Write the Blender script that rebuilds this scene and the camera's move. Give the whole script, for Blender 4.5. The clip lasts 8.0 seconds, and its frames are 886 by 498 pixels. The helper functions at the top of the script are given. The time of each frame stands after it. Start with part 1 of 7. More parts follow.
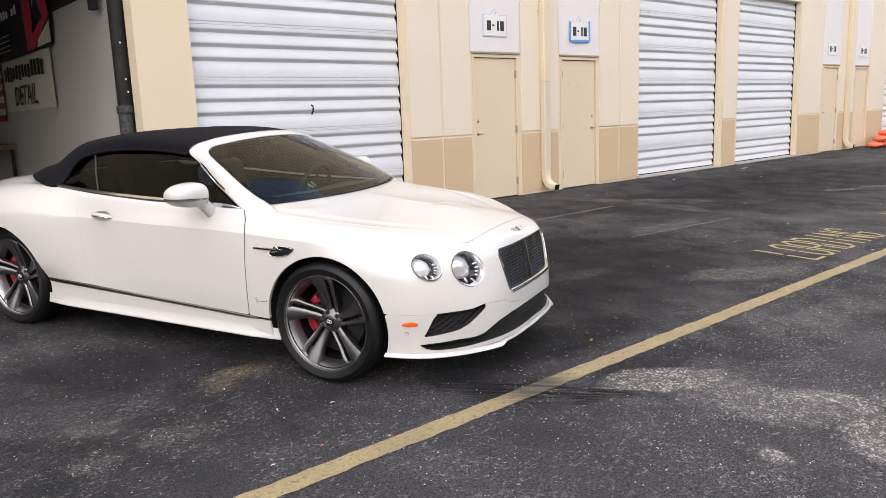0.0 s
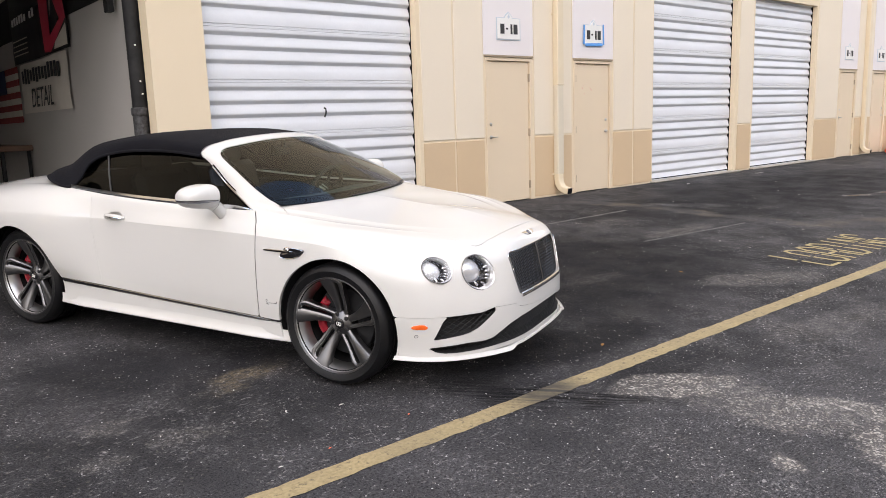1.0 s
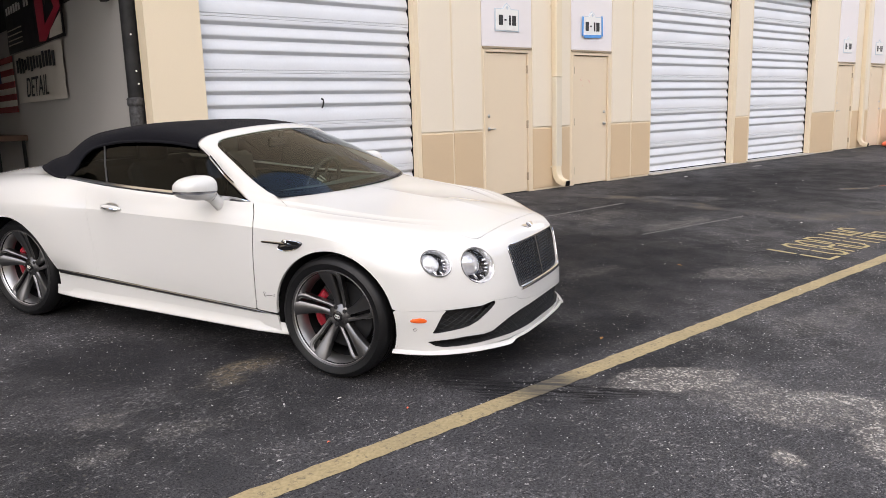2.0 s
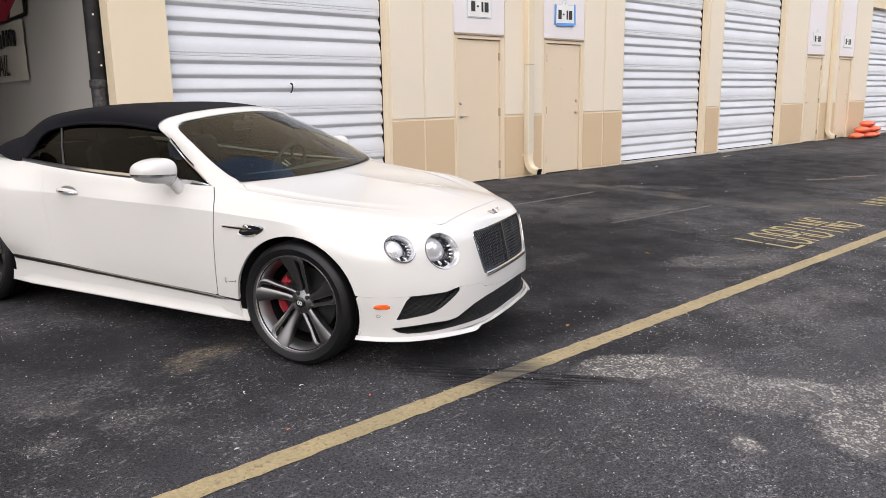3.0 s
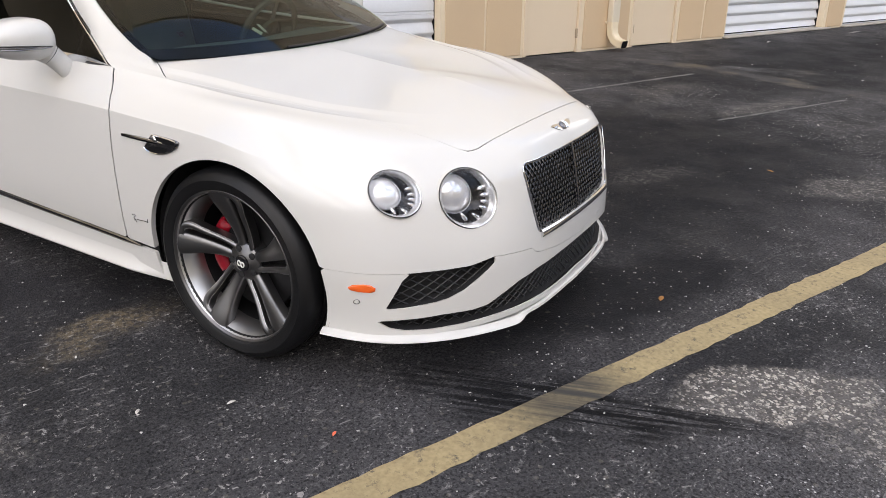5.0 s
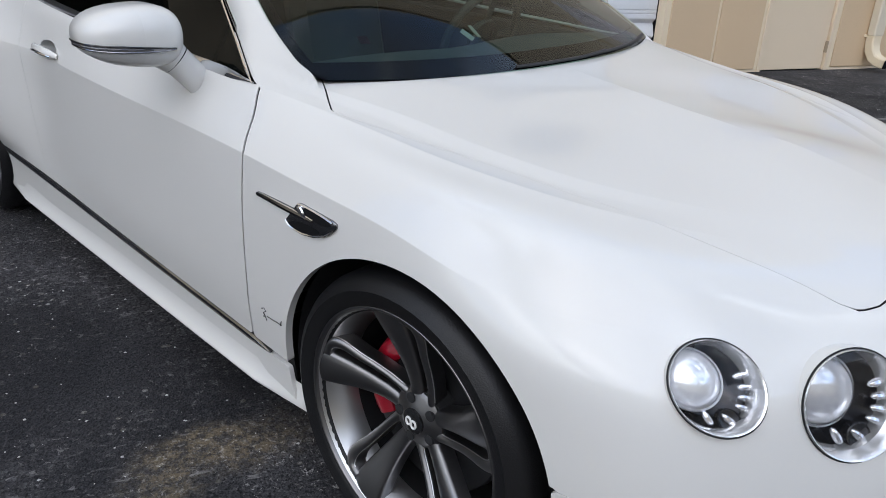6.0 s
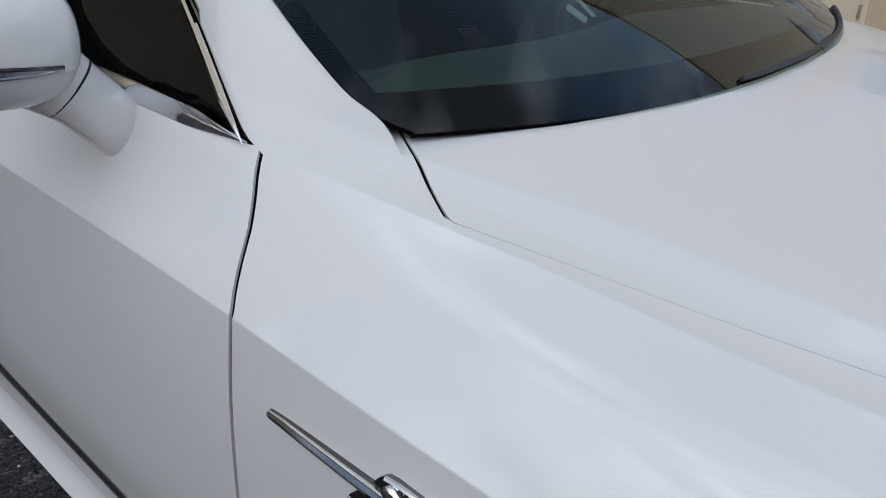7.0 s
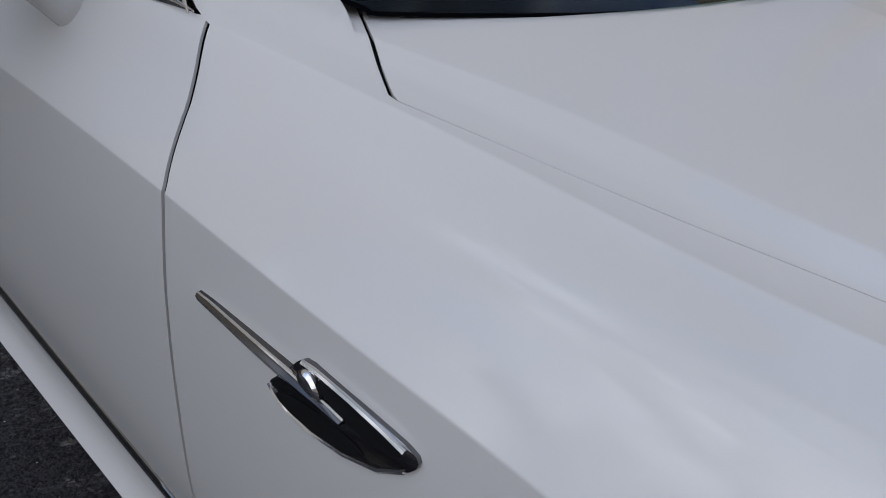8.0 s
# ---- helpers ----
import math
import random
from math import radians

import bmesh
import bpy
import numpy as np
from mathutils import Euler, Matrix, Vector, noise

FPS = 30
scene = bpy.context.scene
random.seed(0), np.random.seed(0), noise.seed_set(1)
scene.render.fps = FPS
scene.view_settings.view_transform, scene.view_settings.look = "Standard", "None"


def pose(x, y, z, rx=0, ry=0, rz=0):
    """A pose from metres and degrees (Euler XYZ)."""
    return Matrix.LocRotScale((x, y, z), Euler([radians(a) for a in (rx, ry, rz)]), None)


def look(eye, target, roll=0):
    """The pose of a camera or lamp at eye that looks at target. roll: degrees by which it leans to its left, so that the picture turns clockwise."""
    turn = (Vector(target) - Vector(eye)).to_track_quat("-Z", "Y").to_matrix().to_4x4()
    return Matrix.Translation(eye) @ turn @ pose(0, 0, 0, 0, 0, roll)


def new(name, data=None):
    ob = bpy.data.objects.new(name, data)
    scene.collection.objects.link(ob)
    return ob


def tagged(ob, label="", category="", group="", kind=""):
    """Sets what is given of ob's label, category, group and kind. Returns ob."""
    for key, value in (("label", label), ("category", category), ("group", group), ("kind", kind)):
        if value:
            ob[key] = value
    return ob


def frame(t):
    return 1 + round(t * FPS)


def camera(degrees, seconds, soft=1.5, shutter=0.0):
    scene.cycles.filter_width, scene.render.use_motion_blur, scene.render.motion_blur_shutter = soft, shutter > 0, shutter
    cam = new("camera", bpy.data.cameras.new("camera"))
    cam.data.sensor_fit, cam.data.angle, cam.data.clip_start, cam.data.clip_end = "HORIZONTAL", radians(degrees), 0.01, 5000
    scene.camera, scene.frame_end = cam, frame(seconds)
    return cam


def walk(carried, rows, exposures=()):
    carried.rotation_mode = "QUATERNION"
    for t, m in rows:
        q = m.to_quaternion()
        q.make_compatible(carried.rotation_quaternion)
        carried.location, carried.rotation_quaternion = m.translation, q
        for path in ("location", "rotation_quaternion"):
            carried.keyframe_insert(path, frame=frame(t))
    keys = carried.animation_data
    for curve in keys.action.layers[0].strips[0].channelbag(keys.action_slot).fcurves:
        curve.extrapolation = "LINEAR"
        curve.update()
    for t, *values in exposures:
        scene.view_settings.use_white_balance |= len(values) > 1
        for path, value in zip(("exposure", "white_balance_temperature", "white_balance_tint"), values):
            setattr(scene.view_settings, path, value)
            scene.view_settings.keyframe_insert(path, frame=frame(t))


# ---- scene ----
cam = camera(61.16, 8.0, soft=0.85)
PATH = [
    (0, (-3.059, -3.897, 1.650), (-1.769, -2.424, 1.240), -0.65),
    (0.5, (-3.046, -3.900, 1.646), (-1.783, -2.406, 1.231), -0.55),
    (1, (-3.040, -3.897, 1.646), (-1.775, -2.401, 1.245), -0.44),
    (2.3, (-3.026, -3.859, 1.645), (-1.750, -2.380, 1.215), -0.12),
    (2.5, (-3.000, -3.868, 1.638), (-1.702, -2.407, 1.211), 0.06),
    (3, (-2.962, -3.869, 1.618), (-1.646, -2.432, 1.167), 0.53),
    (3.3, (-2.906, -3.815, 1.591), (-1.625, -2.368, 1.076), 0.88),
    (3.5, (-2.772, -3.651, 1.550), (-1.526, -2.197, 0.974), 1.55),
    (3.7, (-2.672, -3.531, 1.553), (-1.433, -2.077, 0.959), 2.26),
    (4, (-2.497, -3.377, 1.564), (-1.231, -1.970, 0.918), 3.08),
    (4.2, (-2.287, -3.239, 1.521), (-0.993, -1.875, 0.837), 3.16),
    (5.3, (-1.552, -2.387, 1.475), (-0.519, -0.880, 0.662), 2.15),
    (5.5, (-1.429, -2.144, 1.433), (-0.440, -0.602, 0.630), 2.70),
    (5.8, (-1.364, -1.843, 1.426), (-0.478, -0.253, 0.597), 3.45),
    (6, (-1.339, -1.564, 1.400), (-0.576, 0.084, 0.563), 3.86),
    (6.3, (-1.344, -1.244, 1.371), (-0.585, 0.399, 0.522), 4.39),
    (6.5, (-1.298, -1.036, 1.364), (-0.522, 0.589, 0.493), 4.02),
    (6.8, (-1.238, -0.655, 1.307), (-0.346, 0.887, 0.387), 5.00),
    (7, (-1.189, -0.503, 1.250), (-0.348, 1.070, 0.346), 3.54),
    (7.3, (-1.191, -0.323, 1.178), (-0.356, 1.212, 0.206), 5.71),
    (7.5, (-1.199, -0.298, 1.159), (-0.384, 1.231, 0.161), 6.25),
    (7.8, (-1.164, -0.357, 1.180), (-0.392, 1.159, 0.128), 7.31),
    (8, (-1.115, -0.523, 1.186), (-0.341, 1.007, 0.156), 6.57),
]
EXPOSURES = [(0.0, -0.1, 6980, 15), (4.2, -0.17, 6930, 14), (5.5, -0.41, 6770, 12), (6.0, -0.6, 6130, 10), (6.5, -0.68, 6120, 11), (7.0, -0.96, 6020, 10), (7.5, -1.26, 5980, 12), (8.0, -1.37, 5970, 13)]
# the yard falls away from the foot of the wall; its things, and the path, are laid out in its own plane
YF = 4.351                                   # face of the row of units
YARD = Matrix.Translation((0, YF, 0)) @ pose(0, 0, 0, 2.3) @ Matrix.Translation((0, -YF, 0))


def in_yard(ob):
    ob.matrix_world = YARD @ ob.matrix_world
    return ob


walk(cam, [(t, YARD @ look(eye, target, roll)) for t, eye, target, roll in PATH], EXPOSURES)

# ---- sky and sun: bright overcast with blue gaps ----
world = bpy.data.worlds.new("sky")
scene.world = world
world.use_nodes = True
wn, wl = world.node_tree.nodes, world.node_tree.links
wn.clear()
w_out, w_bg = wn.new("ShaderNodeOutputWorld"), wn.new("ShaderNodeBackground")
w_sky, w_mix = wn.new("ShaderNodeTexSky"), wn.new("ShaderNodeMix")
w_sky.sky_type, w_sky.sun_disc = "NISHITA", False
w_sky.sun_elevation, w_sky.sun_rotation = radians(43), radians(226)
w_coord, w_noise, w_ramp = wn.new("ShaderNodeTexCoord"), wn.new("ShaderNodeTexNoise"), wn.new("ShaderNodeMapRange")
w_noise.inputs["Scale"].default_value, w_noise.inputs["Detail"].default_value = 2.4, 6.0
w_ramp.inputs["From Min"].default_value, w_ramp.inputs["From Max"].default_value = 0.36, 0.56
w_ramp.inputs["To Min"].default_value, w_ramp.inputs["To Max"].default_value = 0.17, 0.92
w_puff, w_lit, w_cloud = wn.new("ShaderNodeTexNoise"), wn.new("ShaderNodeMapRange"), wn.new("ShaderNodeVectorMath")
w_puff.inputs["Scale"].default_value, w_puff.inputs["Detail"].default_value = 5.5, 5.0
w_lit.inputs["From Min"].default_value, w_lit.inputs["From Max"].default_value = 0.46, 0.72
w_lit.inputs["To Min"].default_value, w_lit.inputs["To Max"].default_value = 0.5, 4.4
w_cloud.operation = "SCALE"
# cloud: warm haze low down, cooler overhead
w_tint = wn.new("ShaderNodeValToRGB")
w_tint.color_ramp.elements[0].position, w_tint.color_ramp.elements[0].color = 0.10, (1.0, 0.955, 0.89, 1)
w_tint.color_ramp.elements[1].position, w_tint.color_ramp.elements[1].color = 0.75, (0.80, 0.845, 0.905, 1)
w_full = wn.new("ShaderNodeVectorMath")
w_full.operation = "SCALE"
w_full.inputs["Scale"].default_value = 10.0
wl.new(w_tint.outputs["Color"], w_full.inputs[0])
wl.new(w_full.outputs["Vector"], w_cloud.inputs[0])
w_mix.data_type = "RGBA"
w_drift = wn.new("ShaderNodeMapping")
w_drift.inputs["Location"].default_value = (-2.19, -0.66, 1.55)
wl.new(w_coord.outputs["Generated"], w_drift.inputs["Vector"])
wl.new(w_drift.outputs["Vector"], w_noise.inputs["Vector"])
wl.new(w_coord.outputs["Generated"], w_puff.inputs["Vector"])
wl.new(w_puff.outputs["Fac"], w_lit.inputs["Value"])
wl.new(w_lit.outputs["Result"], w_cloud.inputs["Scale"])
wl.new(w_cloud.outputs["Vector"], w_mix.inputs["B"])
wl.new(w_noise.outputs["Fac"], w_ramp.inputs["Value"])
# the cloud closes towards the horizon
w_axis, w_low, w_cover = wn.new("ShaderNodeSeparateXYZ"), wn.new("ShaderNodeMapRange"), wn.new("ShaderNodeMath")
w_low.interpolation_type = "SMOOTHSTEP"
w_low.inputs["From Min"].default_value, w_low.inputs["From Max"].default_value = 0.05, 0.34
w_low.inputs["To Min"].default_value, w_low.inputs["To Max"].default_value = 0.94, 0.0
w_cover.operation = "MAXIMUM"
wl.new(w_coord.outputs["Generated"], w_axis.inputs["Vector"])
wl.new(w_axis.outputs["Z"], w_low.inputs["Value"])
wl.new(w_axis.outputs["Z"], w_tint.inputs["Fac"])
wl.new(w_ramp.outputs["Result"], w_cover.inputs[0])
wl.new(w_low.outputs["Result"], w_cover.inputs[1])
wl.new(w_cover.outputs["Value"], w_mix.inputs["Factor"])
w_blue = wn.new("ShaderNodeVectorMath")
w_blue.operation = "SCALE"
w_blue.inputs["Scale"].default_value = 4.4
wl.new(w_sky.outputs["Color"], w_blue.inputs[0])
wl.new(w_blue.outputs["Vector"], w_mix.inputs["A"])
wl.new(w_mix.outputs["Result"], w_bg.inputs["Color"])
w_bg.inputs["Strength"].default_value = 0.139
wl.new(w_bg.outputs["Background"], w_out.inputs["Surface"])
sun = new("sun", bpy.data.lights.new("sun", "SUN"))
sun.data.energy, sun.data.angle, sun.data.color = 1.65, radians(78), (1.0, 0.96, 0.90)
sun.matrix_world = look((0, 0, 27), (21, 20, 0))


# ---- materials ----
def material(name, color, rough=0.5, metal=0.0, coat=0.0, spots=0.0, size=6.0, grain=0.0, grain_size=300.0, bump=0.0, stain=None, spec=0.5):
    """A Principled material with uneven colour at two scales, uneven gloss and fine relief."""
    m = bpy.data.materials.new(name)
    m.use_nodes = True
    n, l = m.node_tree.nodes, m.node_tree.links
    b = n["Principled BSDF"]
    b.inputs["Base Color"].default_value = (*color, 1)
    b.inputs["Roughness"].default_value, b.inputs["Metallic"].default_value = rough, metal
    b.inputs["Coat Weight"].default_value, b.inputs["Coat Roughness"].default_value = coat, 0.05
    b.inputs["Coat IOR"].default_value = 1.52
    b.inputs["Specular IOR Level"].default_value = spec
    if spots or grain or bump:
        co = n.new("ShaderNodeTexCoord")
        big, fine = n.new("ShaderNodeTexNoise"), n.new("ShaderNodeTexNoise")
        for t, s, d in ((big, size, 5.0), (fine, grain_size, 3.0)):
            t.inputs["Scale"].default_value, t.inputs["Detail"].default_value = s, d
            l.new(co.outputs["Object"], t.inputs["Vector"])
        last = None
        for t, amount in ((big, spots), (fine, grain)):
            if not amount:
                continue
            r, x = n.new("ShaderNodeMapRange"), n.new("ShaderNodeMix")
            r.inputs["From Min"].default_value, r.inputs["From Max"].default_value = 0.3, 0.7
            r.inputs["To Min"].default_value, r.inputs["To Max"].default_value = 0.0, 1.0
            x.data_type, x.blend_type = "RGBA", "MIX"
            dark = stain if stain and t is big else tuple(c * 0.55 for c in color)
            k = n.new("ShaderNodeMath")
            k.operation = "MULTIPLY"
            k.inputs[1].default_value = amount
            l.new(t.outputs["Fac"], r.inputs["Value"])
            l.new(r.outputs["Result"], k.inputs[0])
            l.new(k.outputs["Value"], x.inputs["Factor"])
            x.inputs["B"].default_value = (*dark, 1)
            if last:
                l.new(last, x.inputs["A"])
            else:
                x.inputs["A"].default_value = (*color, 1)
            last = x.outputs["Result"]
        if last:
            l.new(last, b.inputs["Base Color"])
            q = n.new("ShaderNodeMapRange")
            q.inputs["To Min"].default_value, q.inputs["To Max"].default_value = max(rough - 0.08, 0.02), min(rough + 0.1, 1)
            l.new(big.outputs["Fac"], q.inputs["Value"])
            l.new(q.outputs["Result"], b.inputs["Roughness"])
        if bump:
            u = n.new("ShaderNodeBump")
            u.inputs["Strength"].default_value, u.inputs["Distance"].default_value = bump, 0.004
            l.new(fine.outputs["Fac"], u.inputs["Height"])
            l.new(u.outputs["Normal"], b.inputs["Normal"])
    return m


def glass(name, tint, gloss=1.0, ior=1.46):
    """A thin tinted pane: what is behind shows through its tint, and Fresnel adds the mirror image."""
    m = bpy.data.materials.new(name)
    m.use_nodes = True
    n, l = m.node_tree.nodes, m.node_tree.links
    n.clear()
    out, mix = n.new("ShaderNodeOutputMaterial"), n.new("ShaderNodeMixShader")
    clear, shine, fres = n.new("ShaderNodeBsdfTransparent"), n.new("ShaderNodeBsdfGlossy"), n.new("ShaderNodeFresnel")
    clear.inputs["Color"].default_value = (*tint, 1)
    shine.inputs["Color"].default_value = (gloss, gloss, gloss, 1)
    shine.inputs["Roughness"].default_value, fres.inputs["IOR"].default_value = 0.0, ior
    l.new(fres.outputs["Fac"], mix.inputs["Fac"])
    l.new(clear.outputs["BSDF"], mix.inputs[1])
    l.new(shine.outputs["BSDF"], mix.inputs[2])
    l.new(mix.outputs["Shader"], out.inputs["Surface"])
    return m


def asphalt():
    """Old seal-coated asphalt: aggregate, pale specks, worn and dusty stretches, spilt cement, rubber, damp and the
    car's painted shade.
    """
    m = bpy.data.materials.new("asphalt")
    m.use_nodes = True
    n, l = m.node_tree.nodes, m.node_tree.links
    b = n["Principled BSDF"]
    co = n.new("ShaderNodeTexCoord").outputs["Object"]

    def noise_at(scale, detail=4.0, rough=0.55, vector=None, distort=0.0):
        t = n.new("ShaderNodeTexNoise")
        t.inputs["Scale"].default_value, t.inputs["Detail"].default_value = scale, detail
        t.inputs["Roughness"].default_value, t.inputs["Distortion"].default_value = rough, distort
        l.new(vector or co, t.inputs["Vector"])
        return t.outputs["Fac"]

    def span(value, a, c, lo=0.0, hi=1.0):
        r = n.new("ShaderNodeMapRange")
        r.interpolation_type = "SMOOTHSTEP"
        for k, v in (("From Min", a), ("From Max", c), ("To Min", lo), ("To Max", hi)):
            r.inputs[k].default_value = v
        l.new(value, r.inputs["Value"])
        return r.outputs["Result"]

    def math_of(op, a, c):
        k = n.new("ShaderNodeMath")
        k.operation = op
        for i, v in enumerate((a, c)):
            if isinstance(v, (int, float)):
                k.inputs[i].default_value = v
            else:
                l.new(v, k.inputs[i])
        return k.outputs["Value"]

    def mixed(a, c, fac):
        x = n.new("ShaderNodeMix")
        x.data_type = "RGBA"
        for key, v in (("A", a), ("B", c), ("Factor", fac)):
            if isinstance(v, tuple):
                x.inputs[key].default_value = (*v, 1)
            else:
                l.new(v, x.inputs[key])
        return x.outputs["Result"]

    def blob(x, y, rx, ry, turn, soft=0.5):
        """1 inside a ragged ellipse on the ground, 0 outside."""
        mp = n.new("ShaderNodeMapping")
        mp.vector_type = "TEXTURE"
        mp.inputs["Location"].default_value, mp.inputs["Scale"].default_value = (x, y, 0), (rx, ry, 1)
        mp.inputs["Rotation"].default_value = (0, 0, radians(turn))
        l.new(warped, mp.inputs["Vector"])
        d = n.new("ShaderNodeVectorMath")
        d.operation = "LENGTH"
        l.new(mp.outputs["Vector"], d.inputs[0])
        return span(d.outputs["Value"], 1.0, 1.0 - soft)

    # ground coordinates with ragged edges
    wob = n.new("ShaderNodeTexNoise")
    wob.inputs["Scale"].default_value, wob.inputs["Detail"].default_value = 3.0, 6.0
    l.new(co, wob.inputs["Vector"])
    sub, mul, add, flat = (n.new("ShaderNodeVectorMath") for _ in range(4))
    sub.operation, mul.operation, add.operation, flat.operation = "SUBTRACT", "SCALE", "ADD", "MULTIPLY"
    sub.inputs[1].default_value, mul.inputs["Scale"].default_value, flat.inputs[1].default_value = (0.5, 0.5, 0.5), 0.55, (1, 1, 0)
    l.new(wob.outputs["Color"], sub.inputs[0])
    l.new(sub.outputs["Vector"], mul.inputs[0])
    l.new(mul.outputs["Vector"], add.inputs[0])
    l.new(co, add.inputs[1])
    l.new(add.outputs["Vector"], flat.inputs[0])
    warped = flat.outputs["Vector"]

    worn = span(noise_at(0.55, 6.0, 0.62), 0.44, 0.66)
    mottled = span(noise_at(3.5, 5.0, 0.6), 0.4, 0.68)
    grit = noise_at(95.0, 3.0, 0.7)
    stones = n.new("ShaderNodeTexVoronoi")
    stones.inputs["Scale"].default_value = 135.0
    l.new(co, stones.inputs["Vector"])
    dust_bits = n.new("ShaderNodeTexVoronoi")
    dust_bits.inputs["Scale"].default_value = 230.0
    l.new(co, dust_bits.inputs["Vector"])
    tone = n.new("ShaderNodeSeparateColor")
    l.new(dust_bits.outputs["Color"], tone.inputs["Color"])
    big_bits = n.new("ShaderNodeTexVoronoi")
    big_bits.inputs["Scale"].default_value = 34.0
    l.new(co, big_bits.inputs["Vector"])
    bits = n.new("ShaderNodeSeparateColor")
    l.new(big_bits.outputs["Color"], bits.inputs["Color"])
    crumbs = math_of("MULTIPLY", span(bits.outputs["Green"], 0.88, 0.93), span(big_bits.outputs["Distance"], 0.34, 0.2))

    def cells_at(scale):
        """Random tones and the distance to the middle of each stone of an aggregate."""
        v, q = n.new("ShaderNodeTexVoronoi"), n.new("ShaderNodeSeparateColor")
        v.inputs["Scale"].default_value = scale
        l.new(co, v.inputs["Vector"])
        l.new(v.outputs["Color"], q.inputs["Color"])
        return q.outputs["Red"], q.outputs["Green"], v.outputs["Distance"]

    color = mixed((0.031, 0.031, 0.033), (0.078, 0.075, 0.079), worn)
    color = mixed(color, (0.070, 0.068, 0.072), math_of("MULTIPLY", mottled, 0.35))
    color = mixed(color, (0.008, 0.008, 0.009), math_of("MULTIPLY", span(grit, 0.53, 0.38), 0.7))
    color = mixed(color, (0.075, 0.074, 0.079), math_of("MULTIPLY", blob(0.3, -2.5, 2.6, 1.25, 0, 0.7), 0.45))
    color = mixed(color, (0.088, 0.086, 0.091), math_of("MULTIPLY", blob(-1.7, -1.5, 1.9, 1.15, 10, 0.7), 0.38))
    # stones of the aggregate, laid bare where the surface is worn
    bared = math_of("MAXIMUM", blob(0.0, -2.5, 2.4, 1.15, 0, 0.8), math_of("MULTIPLY", mottled, 0.6))
    color = mixed(color, (0.20, 0.195, 0.20), math_of("MULTIPLY", span(tone.outputs["Red"], 0.62, 0.97), math_of("ADD", 0.06, math_of("MULTIPLY", bared, 0.34))))
    color = mixed(color, (0.005, 0.005, 0.006), math_of("MULTIPLY", span(tone.outputs["Green"], 0.55, 0.9), 0.4))
    spread = math_of("MULTIPLY", span(noise_at(6.0, 6.0, 0.72), 0.42, 0.60, 0.06, 1.0), span(noise_at(1.1, 5.0, 0.6), 0.38, 0.60, 0.15, 1.0))
    thick = math_of("MULTIPLY", spread, math_of("ADD", 0.20, math_of("MULTIPLY", bared, 0.80)))
    color = mixed(color, (0.006, 0.006, 0.007), math_of("MULTIPLY", span(noise_at(75.0, 2.0, 0.6), 0.48, 0.38), 0.7))
    color = mixed(color, (0.15, 0.147, 0.152), math_of("MULTIPLY", span(noise_at(85.0, 2.0, 0.6), 0.56, 0.66), math_of("ADD", 0.14, math_of("MULTIPLY", thick, 0.86))))
    # smoother stretch of the yard with long pale smears
    dull = blob(-2.4, -0.3, 1.9, 1.5, 0, 0.6)
    thick = math_of("MULTIPLY", thick, math_of("SUBTRACT", 1.0, math_of("MULTIPLY", dull, 0.6)))
    color = mixed(color, (0.022, 0.0215, 0.023), math_of("MULTIPLY", dull, 0.12))
    drag = n.new("ShaderNodeMapping")
    drag.inputs["Rotation"].default_value, drag.inputs["Scale"].default_value = (0, 0, radians(-14)), (1.0, 2.6, 1.0)
    l.new(co, drag.inputs["Vector"])
    smear = math_of("MULTIPLY", span(noise_at(15.0, 6.0, 0.72, drag.outputs["Vector"], 0.5), 0.575, 0.665), span(noise_at(1.7, 4.0, 0.6), 0.40, 0.58))
    color = mixed(color, (0.30, 0.288, 0.285), math_of("MULTIPLY", smear, 0.62))
    for scale, least, most_, radius, shade, weight in ((90.0, 0.80, 0.88, 0.40, (0.56, 0.55, 0.55), 1.0), (44.0, 0.945, 0.965, 0.26, (0.70, 0.69, 0.68), 1.3), (150.0, 0.74, 0.88, 0.5, (0.42, 0.415, 0.42), 0.32)):
        red, green, gap = cells_at(scale)
        bit = math_of("MULTIPLY", span(red, least, most_), math_of("MULTIPLY", span(gap, radius, radius * 0.75), span(green, 0.0, 1.0, 0.35, 1.0)))
        color = mixed(color, shade, math_of("MINIMUM", math_of("MULTIPLY", math_of("MULTIPLY", bit, thick), weight), 1.0))
    dusty = math_of("MULTIPLY", span(noise_at(1.3, 8.0, 0.7), 0.47, 0.64), span(noise_at(30.0, 6.0, 0.8), 0.50, 0.62))
    color = mixed(color, (0.22, 0.212, 0.216), math_of("MULTIPLY", dusty, 0.55))
    flakes = math_of("MULTIPLY", span(noise_at(40.0, 5.0, 0.75, None, 0.6), 0.585, 0.625), span(noise_at(2.6, 5.0, 0.65), 0.42, 0.60))
    color = mixed(color, (0.36, 0.345, 0.335), math_of("MULTIPLY", flakes, 0.75))
    sealed_shaded = math_of("MAXIMUM", blob(2.3, 0.65, 2.9, 2.05, 6, 0.6), math_of("MULTIPLY", blob(9.5, 2.1, 6.5, 1.9, 0, 0.5), 0.8))
    # the first two patches paint the car's shade on the ground by its flank
    for x, y, rx, ry, turn, weak in ((-1.75, 0.8, 0.6, 0.85, 0, 0.75), (-1.35, 0.5, 0.75, 0.5, 0, 0.6), (0.75, -0.75, 1.25, 0.5, 0, 1.0), (0.75, -1.42, 0.75, 0.2, -8, 0.6)):
        sealed_shaded = math_of("MAXIMUM", sealed_shaded, math_of("MULTIPLY", blob(x, y, rx, ry, turn, 0.6), weak))
